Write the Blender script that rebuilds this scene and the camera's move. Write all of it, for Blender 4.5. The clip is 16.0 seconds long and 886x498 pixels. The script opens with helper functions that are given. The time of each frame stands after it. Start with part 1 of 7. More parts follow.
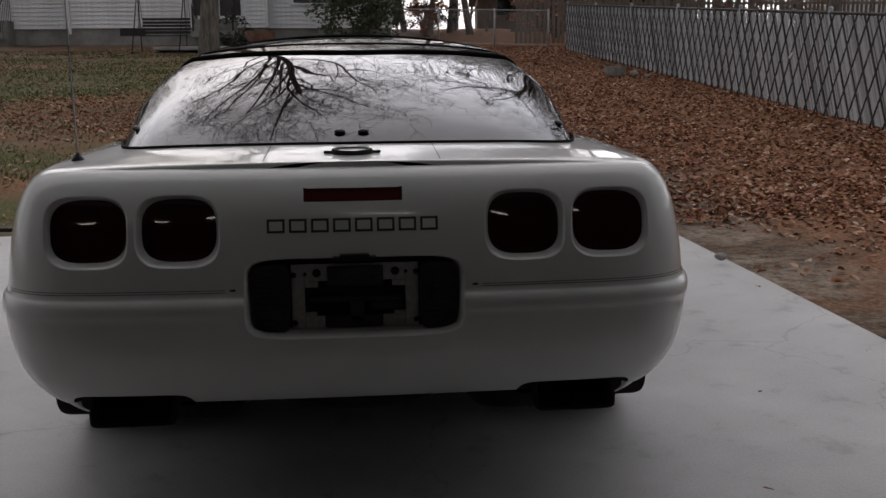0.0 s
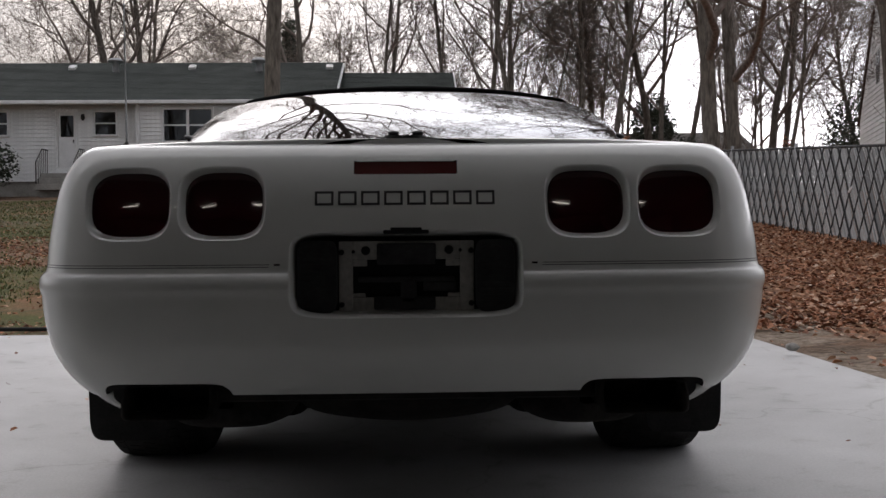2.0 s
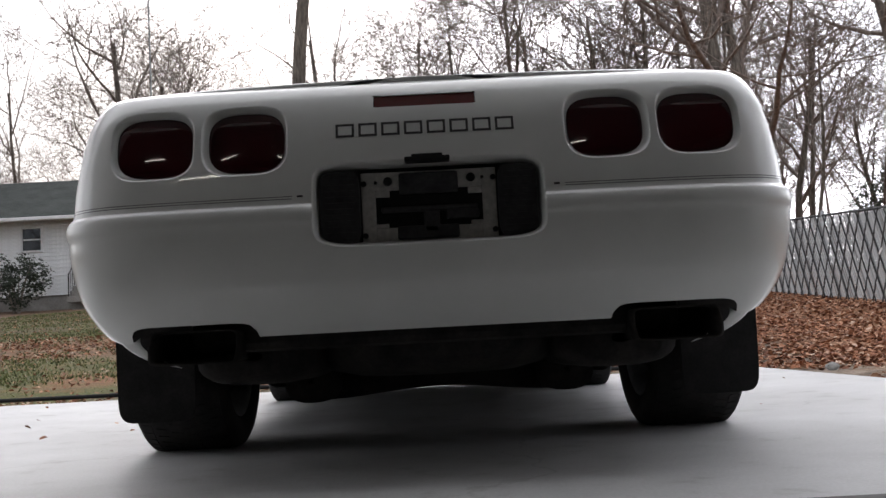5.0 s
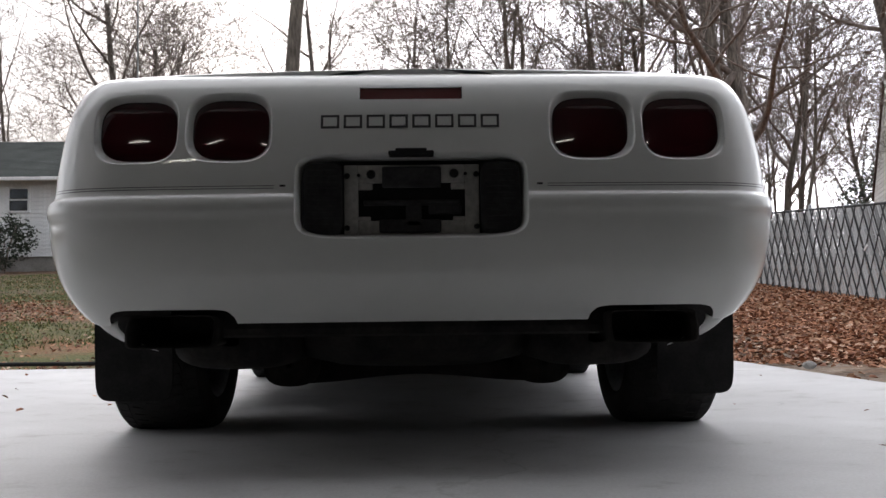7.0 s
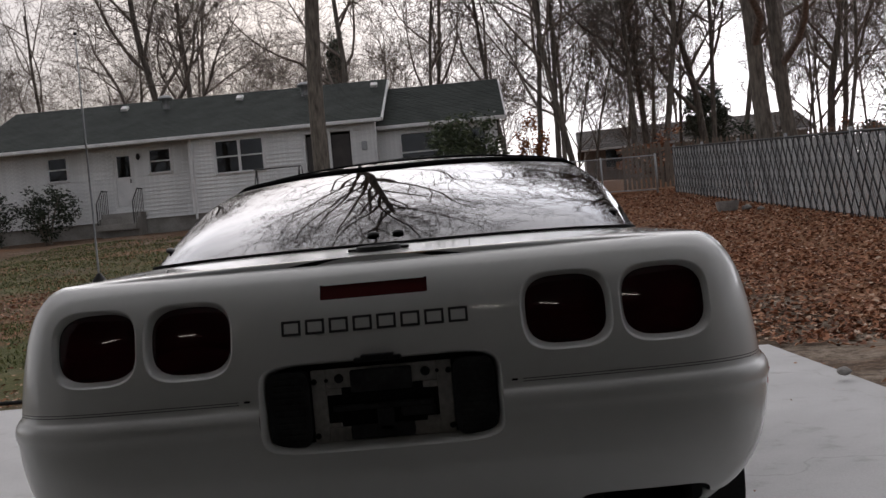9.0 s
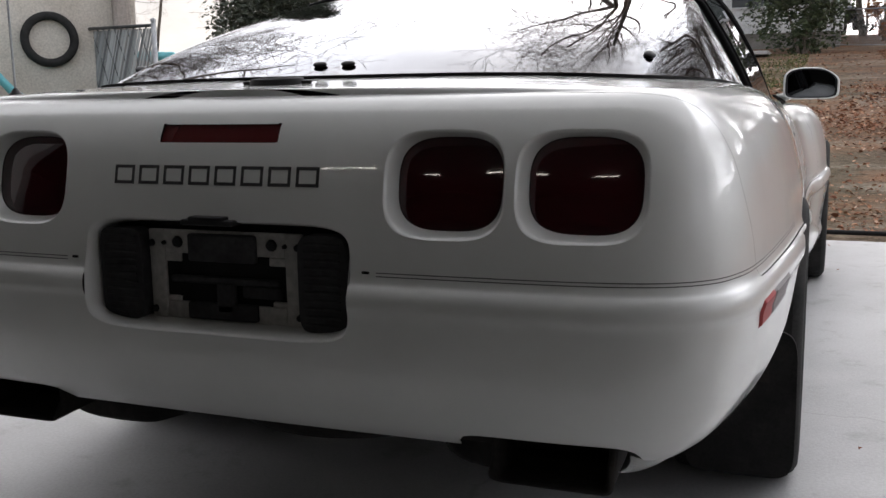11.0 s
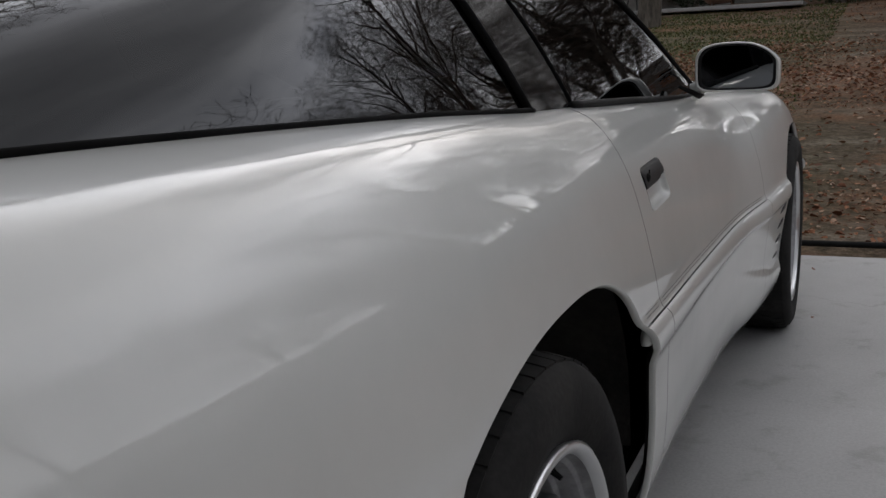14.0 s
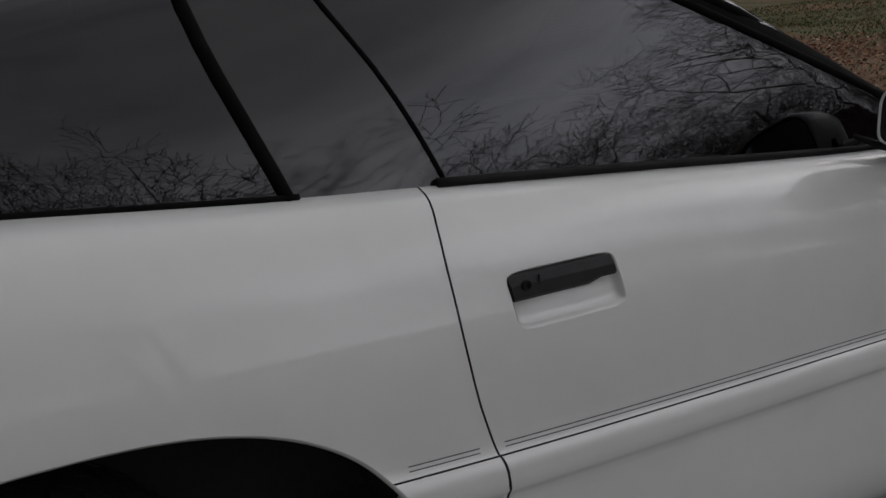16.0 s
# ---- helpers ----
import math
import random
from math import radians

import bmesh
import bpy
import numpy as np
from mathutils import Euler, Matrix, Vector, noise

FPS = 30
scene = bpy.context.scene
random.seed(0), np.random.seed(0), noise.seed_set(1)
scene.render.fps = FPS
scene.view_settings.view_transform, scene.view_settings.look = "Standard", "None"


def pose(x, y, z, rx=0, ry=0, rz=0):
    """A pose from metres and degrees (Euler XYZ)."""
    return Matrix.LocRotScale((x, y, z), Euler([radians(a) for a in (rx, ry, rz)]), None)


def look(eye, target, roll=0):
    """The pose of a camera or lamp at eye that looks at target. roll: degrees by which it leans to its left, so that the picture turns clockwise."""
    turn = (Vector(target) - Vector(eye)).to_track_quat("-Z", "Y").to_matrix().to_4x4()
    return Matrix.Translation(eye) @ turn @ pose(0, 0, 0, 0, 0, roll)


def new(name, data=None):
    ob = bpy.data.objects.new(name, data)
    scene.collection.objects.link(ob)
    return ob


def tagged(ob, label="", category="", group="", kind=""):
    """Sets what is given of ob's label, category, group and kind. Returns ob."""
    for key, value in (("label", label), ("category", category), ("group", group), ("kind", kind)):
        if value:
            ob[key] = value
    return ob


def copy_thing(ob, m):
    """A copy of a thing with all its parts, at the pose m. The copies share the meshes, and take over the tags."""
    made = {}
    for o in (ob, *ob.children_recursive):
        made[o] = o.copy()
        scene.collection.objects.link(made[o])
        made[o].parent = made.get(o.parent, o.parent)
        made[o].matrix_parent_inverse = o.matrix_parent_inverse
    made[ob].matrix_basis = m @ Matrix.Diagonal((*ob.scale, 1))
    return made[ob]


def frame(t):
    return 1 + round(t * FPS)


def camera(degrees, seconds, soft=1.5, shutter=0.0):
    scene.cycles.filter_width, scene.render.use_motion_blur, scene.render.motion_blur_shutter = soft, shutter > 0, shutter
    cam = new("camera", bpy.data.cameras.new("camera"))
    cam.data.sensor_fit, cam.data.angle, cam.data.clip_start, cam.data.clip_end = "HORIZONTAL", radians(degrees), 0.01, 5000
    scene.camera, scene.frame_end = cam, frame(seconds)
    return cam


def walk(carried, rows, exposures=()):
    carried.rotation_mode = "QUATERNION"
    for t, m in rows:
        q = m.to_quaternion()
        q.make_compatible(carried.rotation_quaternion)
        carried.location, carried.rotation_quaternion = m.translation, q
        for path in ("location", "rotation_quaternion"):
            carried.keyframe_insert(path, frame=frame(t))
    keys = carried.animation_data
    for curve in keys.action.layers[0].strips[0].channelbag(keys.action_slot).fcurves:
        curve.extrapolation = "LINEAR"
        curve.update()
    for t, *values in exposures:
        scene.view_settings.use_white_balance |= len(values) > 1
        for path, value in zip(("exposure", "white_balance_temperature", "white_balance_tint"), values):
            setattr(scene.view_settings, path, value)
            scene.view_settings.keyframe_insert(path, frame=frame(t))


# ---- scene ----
cam = camera(49.2, 16.0)
PATH = [
    (0, (0.007, -2.122, 1.04), (0.183, -0.164, 0.676), -0.5),
    (0.5, (-0.011, -2.071, 1.009), (0.134, -0.085, 0.82), 0.8),
    (1, (-0.025, -2.036, 0.899), (0.15, -0.051, 0.725), 0.1),
    (1.5, (-0.007, -2.023, 0.792), (0.101, -0.026, 0.742), 0.8),
    (2, (0.008, -2.032, 0.633), (0.076, -0.033, 0.598), -0.5),
    (2.5, (0.011, -2.043, 0.479), (0.15, -0.048, 0.491), -0.6),
    (3, (0.004, -2.022, 0.345), (0.128, -0.029, 0.454), -4.1),
    (3.5, (0.002, -2.005, 0.276), (0.042, -0.015, 0.47), -4.4),
    (6, (0.013, -2.019, 0.253), (0.051, -0.027, 0.435), -2.1),
    (6.5, (0.015, -2.019, 0.252), (0.067, -0.028, 0.435), -1.5),
    (7, (0.026, -2.023, 0.295), (0.064, -0.028, 0.432), -0.7),
    (7.5, (0.054, -2.022, 0.45), (-0.029, -0.025, 0.515), -1.1),
    (8, (0.039, -2.033, 0.632), (0.023, -0.033, 0.588), -1.6),
    (8.5, (0.068, -2.007, 0.821), (0.118, -0.009, 0.745), -1.7),
    (9, (0.209, -1.935, 0.859), (0.147, 0.064, 0.837), -5.2),
    (11.5, (0.96, -1.053, 0.826), (0.204, 0.756, 0.431), -0.1),
    (12, (0.979, -0.819, 0.835), (0.402, 1.05, 0.413), -0.6),
    (12.5, (1.01, -0.597, 0.829), (0.41, 1.265, 0.411), -2.1),
    (13, (1.057, -0.342, 0.854), (0.201, 1.427, 0.484), -4.1),
    (13.5, (1.079, -0.15, 0.872), (0.192, 1.611, 0.534), -2.3),
    (14, (1.131, 0.13, 0.898), (0.33, 1.92, 0.501), -2.7),
    (14.5, (1.248, 0.415, 0.886), (0.219, 2.088, 0.505), -2.5),
    (15, (1.424, 0.619, 0.945), (0.088, 2.053, 0.546), -0.8),
    (15.5, (1.541, 0.805, 0.996), (0.051, 2.051, 0.519), -0.3),
    (16, (1.7, 0.927, 1.017), (0.09, 2.014, 0.542), -1.2),
]
walk(cam, [(t, look(e, g, r)) for t, e, g, r in PATH], exposures=[(0.0, 0.45, 6600, 15), (0.5, 1.0, 6620, 15), (1.0, 0.6, 6620, 15), (1.5, 0.85, 6580, 15), (2.2, 0.98, 6520, 14), (3.5, 1.68, 6420, 13), (6.5, 1.7, 6400, 13), (7.5, 1.62, 6400, 13), (8.0, 1.62, 6480, 14), (9.0, 0.6, 6550, 15), (11.5, 1.75, 6450, 13), (12.0, 1.52, 6450, 13), (12.5, 1.27, 6450, 12), (13.5, 0.55, 6450, 12), (15.0, -0.1, 6500, 13), (16.0, -0.12, 6500, 13)])

# ---- light ----
world = bpy.data.worlds.new("overcast_sky")
scene.world = world
world.use_nodes = True
wn, wl = world.node_tree.nodes, world.node_tree.links
wn.clear()
w_out = wn.new("ShaderNodeOutputWorld")
w_bg = wn.new("ShaderNodeBackground")
w_sky = wn.new("ShaderNodeTexSky")
w_sky.sky_type = "NISHITA"
w_sky.sun_disc = False
w_sky.sun_elevation = radians(29)
w_sky.sun_rotation = radians(-10)
w_sky.dust_density = 3.0
w_tc = wn.new("ShaderNodeTexCoord")
w_map = wn.new("ShaderNodeMapping")
w_map.inputs["Scale"].default_value = (1.0, 1.0, 2.6)
w_noise = wn.new("ShaderNodeTexNoise")
w_noise.inputs["Scale"].default_value = 2.3
w_noise.inputs["Detail"].default_value = 9.0
w_noise.inputs["Roughness"].default_value = 0.64
w_ramp = wn.new("ShaderNodeValToRGB")
w_ramp.color_ramp.elements[0].position = 0.34
w_ramp.color_ramp.elements[0].color = (6.6, 6.8, 7.3, 1)
w_ramp.color_ramp.elements[1].position = 0.66
w_ramp.color_ramp.elements[1].color = (13.5, 13.6, 13.8, 1)
w_mix = wn.new("ShaderNodeMixRGB")
w_mix.inputs["Fac"].default_value = 0.9
wl.new(w_tc.outputs["Generated"], w_map.inputs["Vector"])
wl.new(w_map.outputs["Vector"], w_noise.inputs["Vector"])
wl.new(w_noise.outputs["Fac"], w_ramp.inputs["Fac"])
# cloud is thick overhead and thinner, brighter, lower down towards the hidden sun
w_xyz = wn.new("ShaderNodeSeparateXYZ")
wl.new(w_tc.outputs["Generated"], w_xyz.inputs["Vector"])


def w_math(op, a, b, c=None):
    m = wn.new("ShaderNodeMath")
    m.operation = op
    for k, v in enumerate((a, b, c)):
        if isinstance(v, (int, float)):
            m.inputs[k].default_value = v
        elif v is not None:
            wl.new(v, m.inputs[k])
    return m.outputs["Value"]


w_up = w_math("MULTIPLY_ADD", w_xyz.outputs["Z"], 6.4, -3.2)
w_fall = w_math("POWER", 2.718, w_math("MULTIPLY", w_math("MULTIPLY", w_up, w_up), -1.0))
w_side = w_math("MULTIPLY_ADD", w_xyz.outputs["X"], 0.14, w_math("MULTIPLY_ADD", w_xyz.outputs["Y"], 0.88, 0.13))
w_gain = w_math("MULTIPLY_ADD", w_math("MULTIPLY", w_fall, w_math("MAXIMUM", w_side, 0.0)), 1.7, 0.40)
w_low = w_math("MULTIPLY", w_xyz.outputs["Z"], 3.2)
w_glow = w_math("POWER", 2.718, w_math("MULTIPLY", w_math("MULTIPLY", w_low, w_low), -1.0))
w_east = w_math("MINIMUM", w_math("MAXIMUM", w_math("MULTIPLY_ADD", w_xyz.outputs["X"], 2.6, 0.45), 0.0), 1.0)
w_gain = w_math("MULTIPLY_ADD", w_math("MULTIPLY", w_math("MULTIPLY", w_glow, w_east), w_math("MAXIMUM", w_xyz.outputs["Y"], 0.0)), 1.3, w_gain)
w_gain = w_math("MULTIPLY", w_gain, w_math("MULTIPLY_ADD", w_math("MULTIPLY", w_glow, w_math("SUBTRACT", 1.0, w_east)), -0.35, 1.0))
w_zen = w_math("MINIMUM", w_math("MAXIMUM", w_math("MULTIPLY_ADD", w_xyz.outputs["Z"], 2.4, -1.0), 0.0), 1.0)
w_gain = w_math("MULTIPLY", w_gain, w_math("MULTIPLY_ADD", w_zen, -0.18, 1.0))
w_mul = wn.new("ShaderNodeMixRGB")
w_mul.blend_type = "MULTIPLY"
w_mul.inputs["Fac"].default_value = 1.0
wl.new(w_ramp.outputs["Color"], w_mul.inputs["Color1"])
wl.new(w_gain, w_mul.inputs["Color2"])
wl.new(w_sky.outputs["Color"], w_mix.inputs["Color1"])
wl.new(w_mul.outputs["Color"], w_mix.inputs["Color2"])
wl.new(w_mix.outputs["Color"], w_bg.inputs["Color"])
w_bg.inputs["Strength"].default_value = 0.1
wl.new(w_bg.outputs["Background"], w_out.inputs["Surface"])

sun_data = bpy.data.lights.new("sun", "SUN")
sun_data.energy = 0.6
sun_data.angle = radians(150)
sun_data.color = (1.0, 0.98, 0.95)
sun = new("sun", sun_data)
sun.matrix_world = look((-3, 16, 9), (0, 0, 0))


# ---- materials ----
def shader(name, color=(0.5, 0.5, 0.5), rough=0.5, metal=0.0, coat=0.0, spec=0.5):
    m = bpy.data.materials.new(name)
    m.use_nodes = True
    b = m.node_tree.nodes["Principled BSDF"]
    b.inputs["Base Color"].default_value = (*color, 1)
    b.inputs["Roughness"].default_value = rough
    b.inputs["Metallic"].default_value = metal
    b.inputs["Coat Weight"].default_value = coat
    b.inputs["Coat Roughness"].default_value = 0.03
    b.inputs["Specular IOR Level"].default_value = spec
    return m, m.node_tree.nodes, m.node_tree.links, b


def noise_node(n, l, scale, detail=4.0, rough=0.55, space="Object", stretch=None, offset=None):
    tc = n.new("ShaderNodeTexCoord")
    nz = n.new("ShaderNodeTexNoise")
    nz.inputs["Scale"].default_value = scale
    nz.inputs["Detail"].default_value = detail
    nz.inputs["Roughness"].default_value = rough
    src = tc.outputs[space]
    if stretch or offset:
        mp = n.new("ShaderNodeMapping")
        mp.inputs["Scale"].default_value = stretch or (1, 1, 1)
        mp.inputs["Location"].default_value = offset or (0, 0, 0)
        l.new(src, mp.inputs["Vector"])
        src = mp.outputs["Vector"]
    l.new(src, nz.inputs["Vector"])
    return nz.outputs["Fac"]


def ramp_node(n, l, fac, stops):
    r = n.new("ShaderNodeValToRGB")
    e = r.color_ramp.elements
    while len(e) < len(stops):
        e.new(0.5)
    for el, (p, c) in zip(e, stops):
        el.position = p
        el.color = (*c, 1) if len(c) == 3 else c
    l.new(fac, r.inputs["Fac"])
    return r.outputs["Color"]


def mix_node(n, l, fac, a, b, mode="MIX"):
    m = n.new("ShaderNodeMixRGB")
    m.blend_type = mode
    for k, v in (("Fac", fac), ("Color1", a), ("Color2", b)):
        if isinstance(v, (int, float)):
            m.inputs[k].default_value = v
        elif isinstance(v, tuple):
            m.inputs[k].default_value = (*v, 1)
        else:
            l.new(v, m.inputs[k])
    return m.outputs["Color"]


def bump_node(n, l, b, height, strength=0.3, dist=0.01):
    bp = n.new("ShaderNodeBump")
    bp.inputs["Strength"].default_value = strength
    bp.inputs["Distance"].default_value = dist
    l.new(height, bp.inputs["Height"])
    l.new(bp.outputs["Normal"], b.inputs["Normal"])
    return bp


def mottled(name, c1, c2, scale, rough=0.7, fine=60.0, bump=0.2, dist=0.005, metal=0.0, coat=0.0, spec=0.5, stretch=None):
    """Two tones at a coarse scale, a fine grain over them, and fine relief."""
    m, n, l, b = shader(name, c1, rough, metal, coat, spec)
    big = noise_node(n, l, scale, 5, 0.6, stretch=stretch)
    small = noise_node(n, l, fine, 3, 0.6, stretch=stretch)
    base = ramp_node(n, l, big, [(0.35, c1), (0.65, c2)])
    grain = ramp_node(n, l, small, [(0.3, (0.78, 0.78, 0.78)), (0.7, (1.12, 1.12, 1.12))])
    l.new(mix_node(n, l, 1.0, base, grain, "MULTIPLY"), b.inputs["Base Color"])
    if bump:
        bump_node(n, l, b, small, bump, dist)
    return m


def paint_material():
    m, n, l, b = shader("white_car_paint", (0.72, 0.735, 0.71), 0.32, 0.0, 1.0)
    dust = noise_node(n, l, 3.0, 6, 0.65)
    fine = noise_node(n, l, 220.0, 2, 0.5)
    l.new(ramp_node(n, l, dust, [(0.3, (0.70, 0.715, 0.69)), (0.7, (0.78, 0.79, 0.765))]), b.inputs["Base Color"])
    l.new(ramp_node(n, l, dust, [(0.35, (0.018, 0.018, 0.018)), (0.75, (0.05, 0.05, 0.05))]), b.inputs["Coat Roughness"])
    bp = bump_node(n, l, b, fine, 0.02, 0.002)
    wave = noise_node(n, l, 9.0, 1, 0.5)
    bp2 = n.new("ShaderNodeBump")
    bp2.inputs["Strength"].default_value = 0.035
    bp2.inputs["Distance"].default_value = 0.01
    l.new(wave, bp2.inputs["Height"])
    l.new(bp2.outputs["Normal"], b.inputs["Coat Normal"])
    return m


def glass_material(name, tint, extra=0.0, bumpy=True):
    m = bpy.data.materials.new(name)
    m.use_nodes = True
    n, l = m.node_tree.nodes, m.node_tree.links
    n.clear()
    out = n.new("ShaderNodeOutputMaterial")
    tr = n.new("ShaderNodeBsdfTransparent")
    tr.inputs["Color"].default_value = (*tint, 1)
    gl = n.new("ShaderNodeBsdfGlossy")
    gl.inputs["Roughness"].default_value = 0.015
    gl.inputs["Color"].default_value = (0.95, 0.97, 1.0, 1)
    fr = n.new("ShaderNodeFresnel")
    fr.inputs["IOR"].default_value = 1.52
    mx = n.new("ShaderNodeMixShader")
    fac = fr.outputs["Fac"]
    if extra:
        mp = n.new("ShaderNodeMapRange")
        mp.inputs["From Max"].default_value = 1.0
        mp.inputs["To Min"].default_value = extra
        mp.inputs["To Max"].default_value = 1.0
        l.new(fac, mp.inputs["Value"])
        fac = mp.outputs["Result"]
    l.new(fac, mx.inputs["Fac"])
    l.new(tr.outputs["BSDF"], mx.inputs[1])
    l.new(gl.outputs["BSDF"], mx.inputs[2])
    l.new(mx.outputs["Shader"], out.inputs["Surface"])
    if bumpy:
        wv = noise_node(n, l, 5.0, 1, 0.5)
        bp = n.new("ShaderNodeBump")
        bp.inputs["Strength"].default_value = 0.015
        bp.inputs["Distance"].default_value = 0.01
        l.new(wv, bp.inputs["Height"])
        l.new(bp.outputs["Normal"], gl.inputs["Normal"])
    return m


def concrete_material():
    m, n, l, b = shader("brushed_concrete", (0.6, 0.6, 0.59), 0.56)
    big = noise_node(n, l, 0.9, 6, 0.62)
    mid = noise_node(n, l, 7.0, 5, 0.6)
    small = noise_node(n, l, 130.0, 3, 0.6)
    base = ramp_node(n, l, big, [(0.3, (0.37, 0.37, 0.365)), (0.7, (0.51, 0.51, 0.505))])
    stain = ramp_node(n, l, mid, [(0.30, (0.80, 0.79, 0.77)), (0.42, (1.0, 1.0, 1.0)), (0.8, (1.06, 1.06, 1.06))])
    c = mix_node(n, l, 1.0, base, stain, "MULTIPLY")
    grain = ramp_node(n, l, small, [(0.25, (0.86, 0.86, 0.86)), (0.75, (1.08, 1.08, 1.08))])
    c = mix_node(n, l, 1.0, c, grain, "MULTIPLY")
    vor = n.new("ShaderNodeTexVoronoi")
    vor.feature = "DISTANCE_TO_EDGE"
    vor.inputs["Scale"].default_value = 0.42
    tc = n.new("ShaderNodeTexCoord")
    wob = n.new("ShaderNodeTexNoise")
    wob.inputs["Scale"].default_value = 2.5
    wob.inputs["Detail"].default_value = 6
    add = n.new("ShaderNodeVectorMath")
    add.operation = "MULTIPLY_ADD"
    add.inputs[1].default_value = (0.7, 0.7, 0.0)
    l.new(tc.outputs["Object"], wob.inputs["Vector"])
    l.new(wob.outputs["Color"], add.inputs[0])
    l.new(tc.outputs["Object"], add.inputs[2])
    l.new(add.outputs["Vector"], vor.inputs["Vector"])
    crack = ramp_node(n, l, vor.outputs["Distance"], [(0.0, (0.62, 0.61, 0.59)), (0.0035, (1, 1, 1))])
    l.new(mix_node(n, l, 0.55, c, mix_node(n, l, 1.0, c, crack, "MULTIPLY")), b.inputs["Base Color"])
    bump_node(n, l, b, small, 0.25, 0.004)
    return m


def ground_material():
    """Sandy soil, worn winter lawn and a carpet of fallen oak leaves."""
    m, n, l, b = shader("yard_soil", (0.2, 0.15, 0.1), 0.95, spec=0.2)
    big = noise_node(n, l, 0.22, 5, 0.6)
    big2 = noise_node(n, l, 0.45, 5, 0.6, offset=(31, 7, 3))
    mid = noise_node(n, l, 3.0, 5, 0.65)
    small = noise_node(n, l, 38.0, 4, 0.7)
    sand = ramp_node(n, l, small, [(0.3, (0.18, 0.15, 0.118)), (0.6, (0.30, 0.26, 0.21)), (0.8, (0.40, 0.36, 0.30))])
    earth = ramp_node(n, l, small, [(0.3, (0.055, 0.040, 0.028)), (0.55, (0.12, 0.092, 0.066)), (0.8, (0.22, 0.18, 0.135))])
    streak = noise_node(n, l, 0.9, 6, 0.65, stretch=(0.5, 1.3, 1), offset=(5, 2, 0))
    soil = mix_node(n, l, ramp_node(n, l, streak, [(0.50, (0, 0, 0)), (0.62, (1, 1, 1))]), earth, sand)
    grass = ramp_node(n, l, small, [(0.3, (0.034, 0.044, 0.012)), (0.55, (0.088, 0.102, 0.03)), (0.8, (0.19, 0.185, 0.075))])
    leaf = ramp_node(n, l, small, [(0.3, (0.07, 0.037, 0.021)), (0.5, (0.20, 0.10, 0.053)), (0.75, (0.36, 0.20, 0.11))])
    tc = n.new("ShaderNodeTexCoord")
    sx = n.new("ShaderNodeSeparateXYZ")
    l.new(tc.outputs["Object"], sx.inputs["Vector"])
    speck = noise_node(n, l, 11.0, 4, 0.7)
    soil = mix_node(n, l, 1.0, soil, ramp_node(n, l, speck, [(0.38, (0.45, 0.38, 0.33)), (0.55, (1.0, 1.0, 1.0)), (0.7, (1.1, 1.1, 1.12))]), "MULTIPLY")
    # bands across the yard, wandering: bare soil by the slab, lawn, a drift of leaves, lawn worn to sand, bare soil by the house
    wander = n.new("ShaderNodeMath")
    wander.operation = "MULTIPLY_ADD"
    wander.inputs[1].default_value = 6.0
    l.new(big, wander.inputs[0])
    l.new(sx.outputs["Y"], wander.inputs[2])
    wide = n.new("ShaderNodeMapRange")
    wide.inputs["From Min"].default_value = 3.0
    wide.inputs["From Max"].default_value = 35.0
    l.new(wander.outputs["Value"], wide.inputs["Value"])
    band = wide.outputs["Result"]
    lawn = ramp_node(n, l, band, [(0.12, (0, 0, 0)), (0.18, (1, 1, 1)), (0.27, (0.9, 0.9, 0.9)), (0.31, (0.25, 0.25, 0.25)), (0.41, (0.3, 0.3, 0.3)), (0.45, (0.95, 0.95, 0.95)), (0.68, (0.75, 0.75, 0.75)), (0.78, (0.0, 0.0, 0.0))])
    drift = ramp_node(n, l, band, [(0.05, (0.2, 0.2, 0.2)), (0.14, (0.22, 0.22, 0.22)), (0.2, (0.05, 0.05, 0.05)), (0.27, (0.1, 0.1, 0.1)), (0.31, (0.85, 0.85, 0.85)), (0.41, (0.8, 0.8, 0.8)), (0.45, (0.12, 0.12, 0.12)), (0.8, (0.5, 0.5, 0.5))])
    patch = ramp_node(n, l, mid, [(0.36, (0, 0, 0)), (0.56, (1, 1, 1))])
    gmask = mix_node(n, l, 1.0, lawn, ramp_node(n, l, big2, [(0.30, (0.2, 0.2, 0.2)), (0.46, (1, 1, 1))]), "MULTIPLY")
    gmask = mix_node(n, l, 0.4, gmask, patch, "MULTIPLY")
    west = n.new("ShaderNodeMapRange")
    west.inputs["From Min"].default_value = 1.8
    west.inputs["From Max"].default_value = -2.2
    l.new(sx.outputs["X"], west.inputs["Value"])
    c = mix_node(n, l, mix_node(n, l, 1.0, gmask, west.outputs["Result"], "MULTIPLY"), soil, grass)
    dm = mix_node(n, l, 1.0, drift, ramp_node(n, l, speck, [(0.40, (0.1, 0.1, 0.1)), (0.56, (1, 1, 1))]), "MULTIPLY")
    c = mix_node(n, l, dm, c, leaf)
    east = n.new("ShaderNodeMapRange")
    east.inputs["From Min"].default_value = 2.5
    east.inputs["From Max"].default_value = 4.3
    l.new(sx.outputs["X"], east.inputs["Value"])
    addn = n.new("ShaderNodeMath")
    addn.operation = "MULTIPLY_ADD"
    addn.inputs[1].default_value = 0.42
    l.new(east.outputs["Result"], addn.inputs[0])
    l.new(big2, addn.inputs[2])
    lm = n.new("ShaderNodeMath")
    lm.operation = "MULTIPLY_ADD"
    lm.inputs[1].default_value = 0.35
    l.new(mid, lm.inputs[0])
